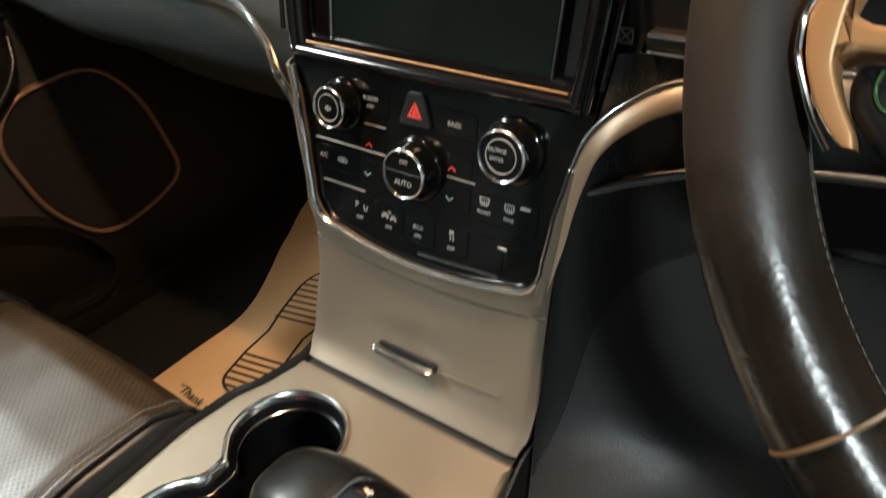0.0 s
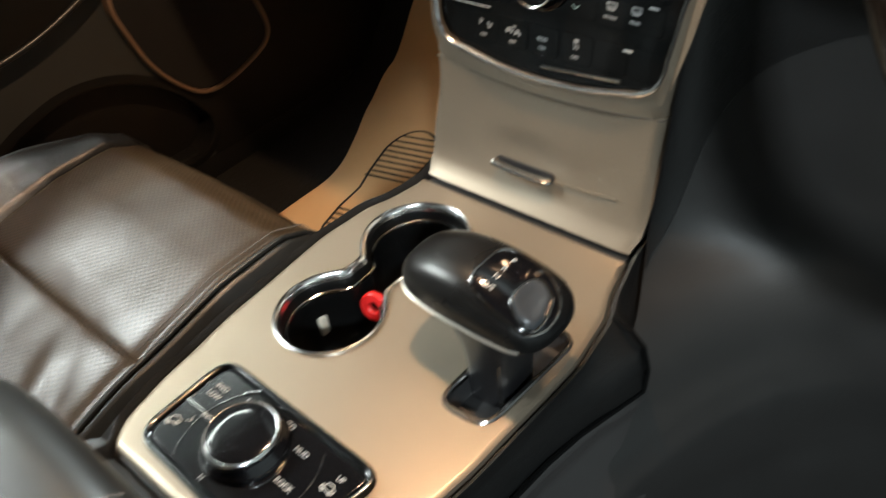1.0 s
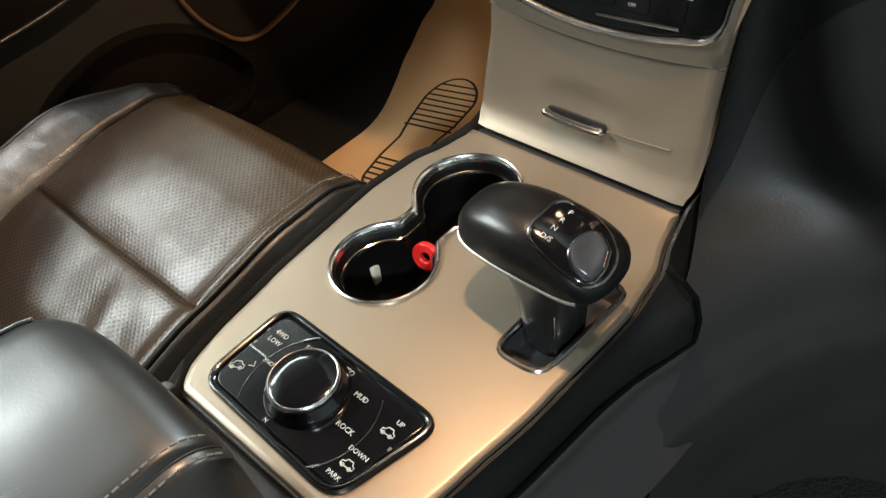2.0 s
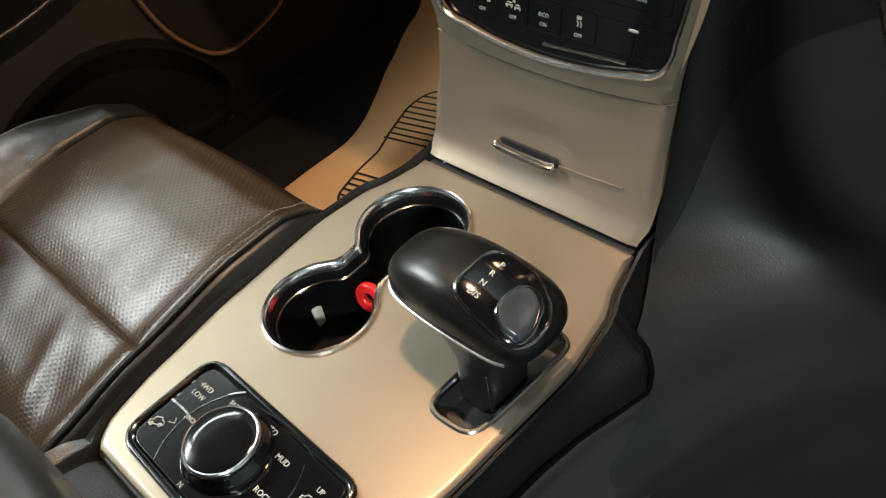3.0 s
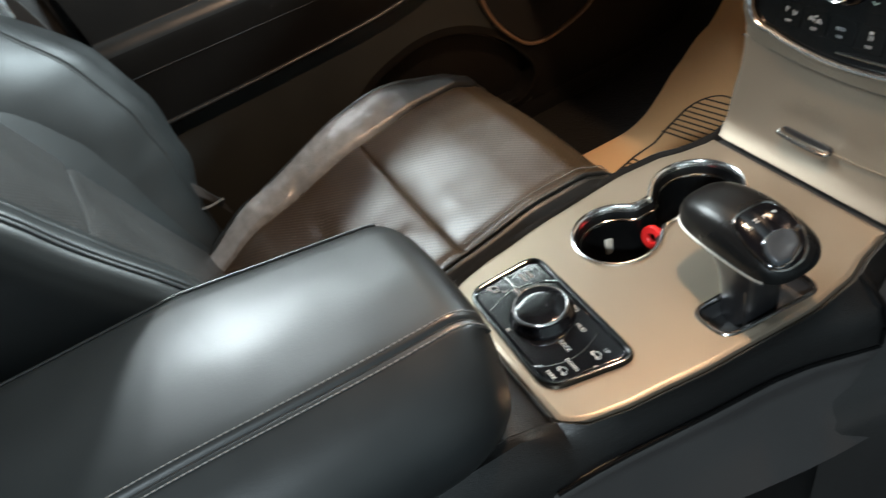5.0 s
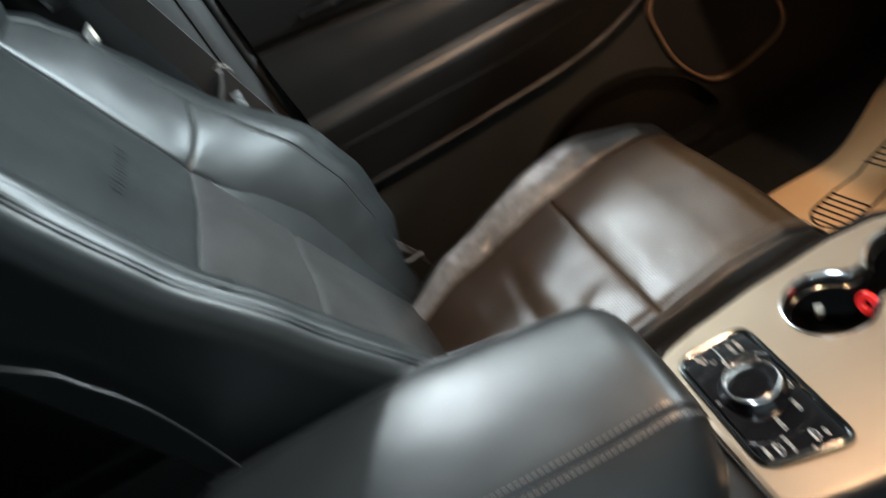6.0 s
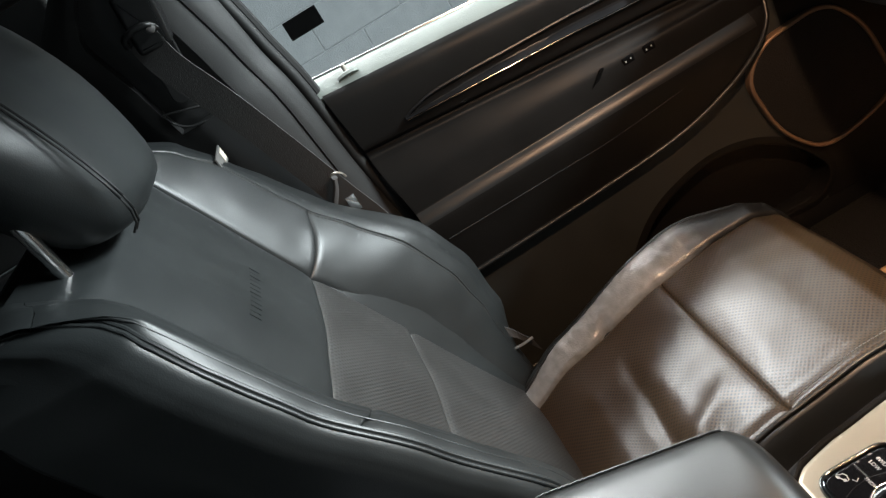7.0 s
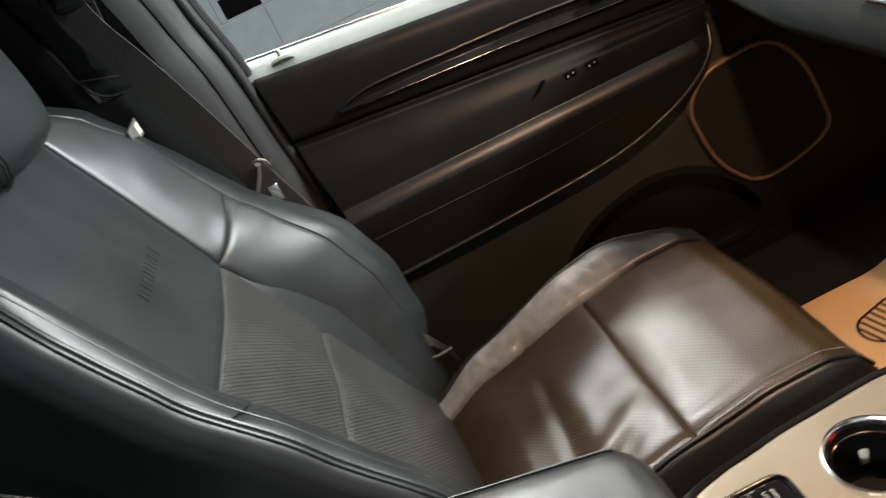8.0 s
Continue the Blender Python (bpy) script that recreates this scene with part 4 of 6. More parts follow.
        return cf(xo - 0.046 * math.sin(u * 1.5), y, -0.002 - 0.085 * (1 - math.cos(u * 1.5)))
    sp("outer_side", sheet(skirt, span(0, 1, 14), span(-0.54, -0.022, 60), (0.003, 0, -0.002)), M_LEATHER, "smooth leather cushion side")

    def inner(x, y, h):
        return cf(x, y, h - 0.090 * smooth01(SX + 0.148, SX + 0.205, x))
    sp("inner_bolster", puffed(inner, SX + 0.148, SX + 0.205, -0.53, -0.024, 14, 40, 0.006, -0.004, 0.010), M_LEATHER)
    sp("piping", tube([cf(SX + 0.148, y, 0.004) for y in span(-0.50, -0.03, 40)], 0.0026, 8), M_LEATHER)
    sp("piping", tube([cf(lerp_table(BOW, y), y, 0.002) for y in span(-0.52, -0.03, 60)], 0.0032, 8), M_LEATHER)
    sp("seat_base", box(SX - 0.20, SX + 0.19, -0.52, -0.06, 0.0, 0.09, 0.01), M_PLASTIC)
    ob = stitches("stitching", [cf(SX + 0.136, y, 0.007) for y in span(-0.23, -0.03, 50)], seat, 0.005, 0.0006)
    ob.data.transform(inv)
    # cloth flap and anchor where the back meets the cushion
    flap = sheet(lambda u, v: Vector((-0.598 - 0.004 * math.sin(3 * u), -0.470 + 0.040 * u + 0.006 * v, 0.275 - 0.055 * u - 0.030 * v + 0.004 * math.sin(5 * u))), span(0, 1, 10), span(0, 1, 5), (-0.0015, 0, 0))
    sp("hinge_flap", flap, M_WEB, "grey cloth flap by the seat hinge")
    sp("anchor_strip", tube(curve_through([(-0.595, -0.470, 0.222), (-0.594, -0.450, 0.219), (-0.594, -0.428, 0.221)], 5), 0.0030, 8, 0.6), M_STITCH_LIGHT, "pale strip at the belt anchor")

    # headrest with its posts
    loops = []
    for k in range(17):
        a = math.pi * k / 16
        z = 0.886 - 0.112 * math.cos(a)
        r = math.sin(a) ** 0.45
        cy = -0.715 - 0.30 * (z - 0.80)
        hw, hd = 0.138 * (0.30 + 0.70 * r) * (r if k in (0, 16) else 1) * (0.80 + 0.20 * smooth01(0.80, 0.90, z)), 0.055 * r + 0.004
        loops.append([Vector((BX + hw * math.copysign(abs(math.cos(q)) ** 0.65, math.cos(q)), cy + 0.012 + hd * math.copysign(abs(math.sin(q)) ** 0.8, math.sin(q)), z)) for q in [2 * math.pi * j / 40 for j in range(40)]])
    hr = sp("headrest", rings(loops), M_LEATHER, "padded black leather headrest")
    seam = []
    for k in range(1, 16):
        a = math.pi * k / 16
        z = 0.886 - 0.112 * math.cos(a)
        seam.append(Vector((BX + 0.085 + 0.01 * math.sin(a), -0.715 - 0.30 * (z - 0.80) + 0.012 + 0.0555 * math.sin(a) ** 0.45, z)))
    sp("headrest_seam", tube(seam, 0.0012, 6), M_RUBBER)
    sp("headrest_seam", tube([p + Vector((0.006, -0.001, 0)) for p in seam], 0.0012, 6), M_RUBBER)
    for s in (-0.048, 0.094):
        sp("headrest_post", tube([(BX + s, -0.738, 0.735), (BX + s + 0.008, -0.735, 0.845)], 0.0065, 12), M_CHROME, "chrome headrest post")
        sp("post_collar", turned([(0.014, 0), (0.014, 0.006), (0.010, 0.009)], 18, pose(BX + s, -0.740, 0.757, 12, 0, 0)), M_PLASTIC)
    return seat


passenger_seat()


# ---- centre console ----
CON_Z = 0.342
FLANK_W = [(-0.74, 0.075), (-0.66, 0.093), (-0.30, 0.106), (-0.16, 0.1165), (-0.11, 0.121), (-0.065, 0.131), (-0.050, 0.1325), (-0.042, 0.118), (0.0, 0.106), (0.15, 0.100), (0.45, 0.098)]
FLANK_F = [(-0.74, 0.080), (-0.40, 0.115), (-0.10, 0.155), (-0.050, 0.157), (-0.036, 0.130), (0.0, 0.115), (0.45, 0.105)]
FLANK_Z = [(-0.40, 0.24), (-0.02, 0.20), (0.33, 0.05), (0.45, 0.05)]
BEZ = [(-0.305, 0.076), (-0.30, 0.084), (-0.285, 0.092), (-0.25, 0.099), (-0.185, 0.107), (-0.10, 0.112), (-0.06, 0.108), (-0.03, 0.098), (-0.0016, 0.0922)]


def fig8(d=0.0):
    """Outline of the two joined cup wells, grown by d."""
    cx, yf, rf, yr, rr = -0.047, -0.064, 0.040 + d, -0.154, 0.0375 + d
    ys = []
    n = 44
    for k in range(n + 1):
        a = math.pi * k / n
        ys.append((yr - rr) + (yf + rf - yr + rr) * (1 - math.cos(a)) / 2)
    def h(y):
        a = math.sqrt(max(0, rf * rf - (y - yf) ** 2))
        b = math.sqrt(max(0, rr * rr - (y - yr) ** 2))
        w = (0.019 + d) * (1 if yr < y < yf else 0)
        return (a ** 6 + b ** 6 + w ** 6) ** (1 / 6)
    right = [Vector((cx + h(y), y)) for y in ys]
    left = [Vector((cx - h(y), y)) for y in reversed(ys[1:-1])]
    return right + left


BOOT = rounded_outline([(0.0605, -0.1685), (0.0945, -0.1675), (0.1022, -0.0825), (0.0640, -0.0825)], 0.012)


def holed_plate(outer, holes, z, depth, bevel):
    """A plate with rounded outer rim and clean holes through it."""
    bm = bmesh.new()
    edges = []

    def loop(pts, zz):
        vs = [bm.verts.new((p[0], p[1], zz)) for p in pts]
        return vs
    flat_o = loop(inset(outer, bevel + 0.0015), z)
    top_o = loop(inset(outer, bevel), z)
    for vs in [flat_o]:
        edges += [bm.edges.new((vs[i], vs[(i + 1) % len(vs)])) for i in range(len(vs))]
    tops = []
    for hpts in holes:
        vs = loop(hpts, z)
        tops.append(vs)
        edges += [bm.edges.new((vs[i], vs[(i + 1) % len(vs)])) for i in range(len(vs))]
    bmesh.ops.triangle_fill(bm, use_beauty=True, use_dissolve=False, edges=edges)
    mid = loop(inset(outer, bevel * 0.3), z - bevel * 0.3)
    low = loop(outer, z - bevel)
    bot = loop(outer, z - depth)
    for a, b in ((flat_o, top_o), (top_o, mid), (mid, low), (low, bot)):
        for i in range(len(a)):
            j = (i + 1) % len(a)
            bm.faces.new((a[i], a[j], b[j], b[i]))
    for vs, hpts in zip(tops, holes):
        b = loop(hpts, z - depth)
        for i in range(len(vs)):
            j = (i + 1) % len(vs)
            bm.faces.new((vs[i], vs[j], b[j], b[i]))
    return bm


def bezel_outline():
    right = [Vector((lerp_table(BEZ, y), y)) for y in [-0.305, -0.302, -0.297, -0.29, -0.28] + span(-0.265, -0.0016, 30)]
    return right + [Vector((-p.x, p.y)) for p in reversed(right)]


def centre_console():
    con = thing("centre_console", "black centre console with champagne painted top plate", "car console", at=(0, -0.15, 0))
    inv = Matrix.Translation((0, 0.15, 0))

    def cp(name, bm, mat, label="", parent=None, smooth=True):
        bmesh.ops.transform(bm, matrix=inv, verts=bm.verts)
        return part(name, bm, mat, parent or con, label, smooth)

    # body: sections from the rear bin to the firewall
    loops = []
    for y in [-0.74, -0.72, -0.66, -0.50, -0.40, -0.34, -0.315, -0.306, -0.29] + span(-0.26, -0.06, 11) + [-0.050, -0.046, -0.042, -0.036, -0.02, 0.0, 0.03, 0.10, 0.25, 0.45]:
        b = lerp_table(BEZ, y) + 0.0015
        rear = smooth01(-0.30, -0.33, y)
        front = smooth01(-0.02, 0.10, y)
        ztop = CON_Z - 0.007 + 0.020 * rear + 0.03 * front
        w = lerp_table(FLANK_W, y)
        wl = min(w, 0.128)
        f = lerp_table(FLANK_F, y)
        z2 = lerp_table(FLANK_Z, y)
        rt = [(b, ztop), (b + 0.001, ztop + 0.006 * (1 - rear)), (b + 0.004, ztop + 0.0085 * (1 - rear)), (b + (w - b) * 0.4, ztop + 0.004), (b + (w - b) * 0.75, ztop - 0.006), (w, ztop - 0.022 + 0.012 * smooth01(-0.13, -0.06, y)), (w + 0.003, ztop - 0.040 + 0.010 * smooth01(-0.13, -0.06, y)), (w + 0.004, z2 + 0.07), (f, z2), (f - 0.006, z2 - 0.01), (f, 0.0)]
        lt = [(-wl - 0.004, 0.0), (-wl - 0.003, 0.20), (-wl, ztop - 0.03), (-b - (wl - b) * 0.7, ztop - 0.004), (-b - (wl - b) * 0.35, ztop + 0.006), (-b - 0.003, ztop + 0.0085 * (1 - rear)), (-b - 0.001, ztop + 0.006 * (1 - rear)), (-b, ztop)]
        inside = [(-b * 0.96, ztop - 0.004), (b * 0.96, ztop - 0.004)]
        if -0.30 < y < 0.0:
            inside = [(-b * 0.96, 0.20), (b * 0.96, 0.20)]
        loops.append([Vector((x, y, z)) for x, z in lt + inside + rt])
    cp("console_body", rings(loops), M_PLASTIC, "grained black plastic console body")
    # panel gap on the driver's flank
    def flank(y, u):
        w = lerp_table(FLANK_W, y)
        z1 = lerp_table([(-0.34, 0.3130), (-0.16, 0.3030), (-0.10, 0.2940), (-0.05, 0.2830), (0.10, 0.272), (0.45, 0.265)], y)
        z2 = lerp_table(FLANK_Z, y)
        z = z1 + (z2 + 0.003 - z1) * u
        low = max(0.0, (z2 + 0.07 - z) / 0.07)
        x = w + 0.0062 + (lerp_table(FLANK_F, y) + 0.001 - w - 0.004) * low
        return Vector((x - 0.0035 * smooth01(0.06, 0.0, u), y, z))
    cp("side_panel", sheet(flank, span(-0.34, 0.45, 50), [0, 0.015, 0.03, 0.06] + span(0.1, 1, 24), (-0.004, 0, 0)), M_FLANK, "charcoal side panel of the console")
    corner = [Vector((0.1120, -0.055, 0.3435)), Vector((0.1245, -0.055, 0.3395)), Vector((0.1340, -0.054, 0.3290)), Vector((0.1378, -0.052, 0.3080))] + [flank(y, 0.0) + Vector((0.0015, 0, 0.001)) for y in span(-0.052, -0.33, 10)]
    gap = [a.lerp(b, k / 8) for a, b in zip(corner, corner[1:]) for k in range(8)] + corner[-1:]
    cp("panel_gap", tube(gap, 0.0020, 6), M_GAP)
    # champagne plate
    cp("top_plate", holed_plate(bezel_outline(), [fig8(), BOOT], CON_Z, 0.006, 0.004), M_CHAMPAGNE, "champagne painted console plate")
    cp("plate_shadow_gap", annulus(inset(bezel_outline(), -0.0018), inset(bezel_outline(), 0.004), CON_Z - 0.010, CON_Z - 0.005), M_RUBBER)
    cp("plate_gap", box(-0.090, 0.090, -0.004, 0.004, 0.3300, 0.3385), M_RUBBER)
    # cup wells
    loops = [[Vector((p.x, p.y, z)) for p in fig8(d)] for d, z in ((0.0005, CON_Z - 0.001), (-0.0012, CON_Z - 0.006), (-0.0035, CON_Z - 0.012), (-0.004, CON_Z - 0.030), (-0.005, CON_Z - 0.062), (-0.008, CON_Z - 0.066))]
    bm = bmesh.new()
    rows = [[bm.verts.new(p) for p in l] for l in loops]
    for r0, r1 in zip(rows, rows[1:]):
        for i in range(len(r0)):
            j = (i + 1) % len(r0)
            bm.faces.new((r0[i], r0[j], r1[j], r1[i]))
    bm.faces.new(rows[-1])
    cp("cup_well", bm, M_CUP, "deep black double cup holder")
    cp("cup_ledge", tube([(p.x, p.y, CON_Z - 0.0125) for p in fig8(-0.0042)], 0.0016, 8, closed=True), M_BLACK_CHROME)
    rim = [[Vector((p.x, p.y, CON_Z + z)) for p in fig8(d)] for d, z in ((0.0024, -0.003), (0.0024, 0.0006), (0.0017, 0.0022), (0.0004, 0.0028), (-0.0010, 0.0018), (-0.0018, 0.0), (-0.0024, -0.0022), (-0.0028, -0.0036))]
    cp("cup_rim", rings(rim, cap0=False, cap1=False), M_CHROME, "chrome cup holder rim")
    # grip fingers in the wells
    cp("cup_grip", box(-0.0830, -0.0765, -0.146, -0.137, 0.290, 0.309, 0.002), M_CREAM, "pale cup grip finger")
    cp("cup_grip", box(-0.020, -0.013, -0.050, -0.044, 0.312, 0.328, 0.002), M_CREAM, "pale cup grip finger")
    mr = pose(-0.047, -0.116, 0.315, 74, 0, 12)
    cp("red_tab", annulus(circle(0.0115, 32), circle(0.0040, 32), -0.002, 0.0025, mr, 0.001), M_RED, "red ring tab in the cup holder")
    # shallow tray dent in front of the lever
    cp("boot_frame", annulus(inset(BOOT, -0.0022), inset(BOOT, 0.0016), CON_Z - 0.004, CON_Z + 0.0016, None, 0.0010), M_CHROME_DARK, "dark chrome lever surround")
    loops = [[Vector((p[0], p[1], z)) for p in inset(BOOT, d)] for d, z in ((0.0006, CON_Z - 0.0005), (0.003, CON_Z - 0.006), (0.005, CON_Z - 0.010), (0.0065, CON_Z - 0.0115))]
    bm = bmesh.new()
    rows = [[bm.verts.new(p) for p in l] for l in loops]
    for r0, r1 in zip(rows, rows[1:]):
        for i in range(len(r0)):
            j = (i + 1) % len(r0)
            bm.faces.new((r0[i], r0[j], r1[j], r1[i]))
    bm.faces.new(rows[-1])
    cp("lever_well", bm, M_WELL)
    return con


def terrain_pad():
    """The drive mode panel with its dial."""
    pad = thing("drive_mode_panel", "glossy black drive mode panel with a round dial", "control panel", at=(0, -0.262, CON_Z))
    out = rounded_outline([(-0.0725, -0.2935), (0.055, -0.2975), (0.0725, -0.2250), (-0.0725, -0.2208)], 0.017)
    out = [p - Vector((0, -0.262)) for p in out]
    lip = [[Vector((p.x, p.y, z)) for p in inset(out, d)] for d, z in ((0.0, -0.003), (0.0, 0.0022), (0.0009, 0.0040), (0.0020, 0.0044), (0.0032, 0.0042), (0.0056, 0.0028), (0.0064, 0.0020))]
    part("pad_frame", rings(lip, cap0=False, cap1=False), M_BLACK_CHROME, pad, "broad black chrome frame")
    part("pad_plate", plate(inset(out, 0.006), -0.003, 0.0022, 0.0004), M_GLOSS, pad)
    dm = pose(-0.0095, 0.0045, 0.0022)
    ring = lambda a, h: Vector((-0.0035 + 0.0447 * math.cos(a), 0.0005 + 0.0447 * math.sin(a), h))
    for a0, a1 in ((-0.66, 0.62), (math.pi - 0.62, math.pi + 0.62)):
        part("pad_arc", tube([ring(a, 0.0024) for a in span(a0, a1, 30)], 0.0004, 6), M_CHROME_DARK, pad)
    for a0, a1 in ((2.25, 2.50), (-0.78, -0.60)):
        part("pad_arc", tube([ring(a, 0.0028) for a in span(a0, a1, 10)], 0.0008, 6), M_CHROME, pad)
    part("button_gap", box(-0.0665, -0.0495, 0.0038, 0.0052, 0.002, 0.0030), M_CHROME_DARK, pad)
    dial = part("dial", turned([(0.0268, 0), (0.0264, 0.0022), (0.0250, 0.0042), (0.0232, 0.0068), (0.0220, 0.0088), (0.0219, 0.0093)], 48, dm), M_GLOSS, pad, "black rotary dial")
    part("dial_ring", turned([(0.0219, 0.0090), (0.0225, 0.0098), (0.0226, 0.0108), (0.0222, 0.0118), (0.0214, 0.0124), (0.0207, 0.0122)], 48, dm), M_CHROME, dial, "chrome ring")
    part("dial_cap", turned([(0.0209, 0.0116), (0.0206, 0.0123), (0.0195, 0.0127), (0.012, 0.0130), (0.001, 0.0131)], 48, dm), M_GLOSS, dial)
    t = lambda text, x, y, size=0.0062: lettering("print", text, size * 0.78, pose(x, y + 0.262, 0.0024), M_WHITE, pad)
    t("4WD", -0.055, -0.2395)
    t("LOW", -0.055, -0.2460)
    t("AUTO", -0.001, -0.2335)
    t("MUD", 0.021, -0.242)
    t("ROCK", 0.028, -0.262)
    t("SAND", -0.029, -0.2365, 0.0055)
    t("SNOW", -0.043, -0.2590, 0.0055)
    t("UP", 0.052, -0.2410, 0.0055)
    t("DOWN", 0.046, -0.2685, 0.0055)
    t("PARK", 0.044, -0.2860, 0.0055)
    t("N", -0.014, -0.287, 0.0055)
    def car_icon(x, y, a, k=1.0):
        body = [(-0.0050, -0.0012), (-0.0048, 0.0012), (-0.0030, 0.0016), (-0.0018, 0.0036), (0.0022, 0.0038), (0.0034, 0.0018), (0.0050, 0.0014), (0.0052, -0.0010), (-0.0050, -0.0012)]
        m = pose(x, y + 0.262, 0.0025, 0, 0, a)
        part("vehicle_icon", tube([m @ Vector((p * k, q * k, 0)) for p, q in body], 0.00038, 5), M_WHITE, pad)
        for dx in (-0.0028, 0.0030):
            part("vehicle_icon", annulus(circle(0.0014 * k, 14), circle(0.0008 * k, 14), 0, 0.0004, m @ pose(dx * k, -0.0012 * k, 0), 0.0001), M_WHITE, pad)
    car_icon(-0.0600, -0.2730, 24)
    car_icon(0.0500, -0.2495, 0, 0.9)
    car_icon(0.0460, -0.2775, 0, 0.9)
    part("arrow_icon", tube([Vector((-0.054, -0.006, 0.0025)), Vector((-0.0505, -0.0045, 0.0025)), Vector((-0.0525, -0.0015, 0.0025))], 0.0004, 5), M_WHITE, pad)
    for x, y in ((-0.066, 0.020), (-0.0655, 0.0085), (0.058, 0.006), (0.040, -0.031)):
        part("pad_lamp", box(x - 0.0008, x + 0.0008, y - 0.0012, y + 0.0012, 0.0020, 0.0025), M_PLASTIC_FINE, pad)
    return pad


def gear_lever():
    lev = thing("gear_lever", "black leather and gloss gear lever in its surround", "gear lever", at=(0.08, -0.125, CON_Z - 0.016))
    inv = Matrix.Translation((-0.08, 0.125, -CON_Z + 0.016))

    def gp(name, bm, mat, label="", parent=None):
        bmesh.ops.transform(bm, matrix=inv, verts=bm.verts)
        return part(name, bm, mat, parent or lev, label)

    squash = lambda v, e: math.copysign(abs(v) ** e, v)
    # neck: a wedge that flares into the underside of the head
    loops = []
    for k in range(13):
        f = k / 12
        xl = 0.0625 - 0.004 * math.sin(math.pi * f) - 0.017 * f ** 3
        xr = 0.0915 + 0.008 * f ** 2
        yl, yr = -0.1475 + 0.004 * math.sin(math.pi * f), -0.108 + 0.003 * f
        c = Vector(((xl + xr) / 2, (yl + yr) / 2, CON_Z - 0.014 + 0.064 * f))
        loops.append([c + Vector(((xr - xl) / 2 * squash(math.cos(a), 0.55), (yr - yl) / 2 * squash(math.sin(a), 0.55), 0)) for a in [2 * math.pi * j / 36 for j in range(36)]])
    gp("neck", rings(loops), M_SATIN, "satin black lever neck")
    gp("neck_edge", tube([Vector((0.0905, -0.1462, CON_Z - 0.004 + 0.034 * f)) for f in span(0, 1, 8)], 0.0005, 6), M_CHROME_DARK)

    # head: a rounded wedge with a flat underside, widest over the lever
    X0, X1, YC, ZS = 0.0075, 0.1145, -0.1180, 0.3905
    RISE = dense([(0.00, 0.0190), (0.10, 0.0215), (0.30, 0.0265), (0.50, 0.0280), (0.68, 0.0250), (0.85, 0.0190), (1.0, 0.0130)], 5)

    def ends(f):
        return max(0.0, 1 - abs(2 * f - 1) ** (5.5 if f < 0.5 else 6.5)) ** 0.45

    def half(f):
        return (0.0262 + 0.0026 * smooth01(0.05, 0.5, f)) * ends(f)

    def top_z(x, y):
        f = (x - X0) / (X1 - X0)
        h = max(1e-4, half(f))
        v = min(0.999, abs(y - YC) / h)
        return ZS + linear(RISE, f) * ends(f) ** 0.75 * (1 - v ** 3.0) ** (1 / 3.0)

    loops, strip = [], []
    n = 48
    for k in range(n + 1):
        f = 0.002 + 0.996 * (1 - math.cos(math.pi * k / n)) / 2
        x = X0 + (X1 - X0) * f
        h, up = half(f), linear(RISE, f) * ends(f) ** 0.75
        ring = []
        for j in range(44):
            a = 2 * math.pi * j / 44
            s_, co = math.sin(a), math.cos(a)
            ring.append(Vector((x, YC + h * squash(co, 2 / 3), ZS + (up if s_ > 0 else 0.0060 * ends(f)) * squash(s_, 2 / 3))))
        loops.append(ring)
        if 5 < k < n - 9:
            strip.append(Vector((x, YC - h - 0.0002, ZS - 0.0010)))
    gp("grip", rings(loops), M_GRIP, "padded black leather grip")
    gp("grip_strip", tube(strip, 0.0011, 8), M_SILVER, "satin silver seam strip")
    gp("grip_seam", tube([p + Vector((0, 0.0012, -0.0030)) for p in strip], 0.0006, 6), M_RUBBER)

    # gloss cap that follows the crown of the head
    cap = rounded_outline([(0.0640, -0.1370), (0.0650, -0.1030), (0.0820, -0.0975), (0.1000, -0.1020), (0.1115, -0.1130), (0.1120, -0.1300), (0.1060, -0.1405), (0.0880, -0.1415)], [0.010, 0.010, 0.014, 0.014, 0.012, 0.010, 0.010, 0.012], 6)

    def crown(outline, raised, dish=0.0):
        c = sum(outline, Vector((0, 0))) / len(outline)
        rows = []
        for k, h in ((1.0, -0.0025), (1.0, 0.0), (0.985, raised * 0.45), (0.955, raised * 0.82), (0.90, raised), (0.75, raised), (0.5, raised - dish), (0.25, raised - dish * 1.3), (0.03, raised - dish * 1.4)):
            rows.append([Vector((q.x, q.y, top_z(q.x, q.y) + h)) for q in [c + (p - c) * k for p in outline]])
        return rings(rows, cap0=False)
    edge = lambda outline, h: [Vector((p.x, p.y, top_z(p.x, p.y) + h)) for p in outline]
    gp("cap", crown(cap, 0.0007), M_GLOSS, "gloss black position cap")
    gp("cap_frame", tube(edge(cap, 0.0004), 0.0011, 8, closed=True), M_CHROME_DARK, "dark chrome cap frame")
    btn = rounded_outline([(0.0917, -0.1125), (0.0970, -0.1090), (0.1050, -0.1130), (0.1088, -0.1255), (0.1075, -0.1360), (0.0980, -0.1372), (0.0915, -0.1325), (0.0897, -0.1234)], 0.0032, 6)
    b = gp("lock_button", crown(btn, 0.0034, 0.0012), M_BUTTON, "smoky satin lock button")
    gp("button_frame", tube(edge(inset(btn, -0.0008), 0.0012), 0.0009, 8, closed=True), M_CHROME_DARK, "", b)
    tilt = lambda x, y: Matrix.Translation((x, y, top_z(x, y) + 0.0009)) @ pose(0, 0, 0, 4, 8, 0)
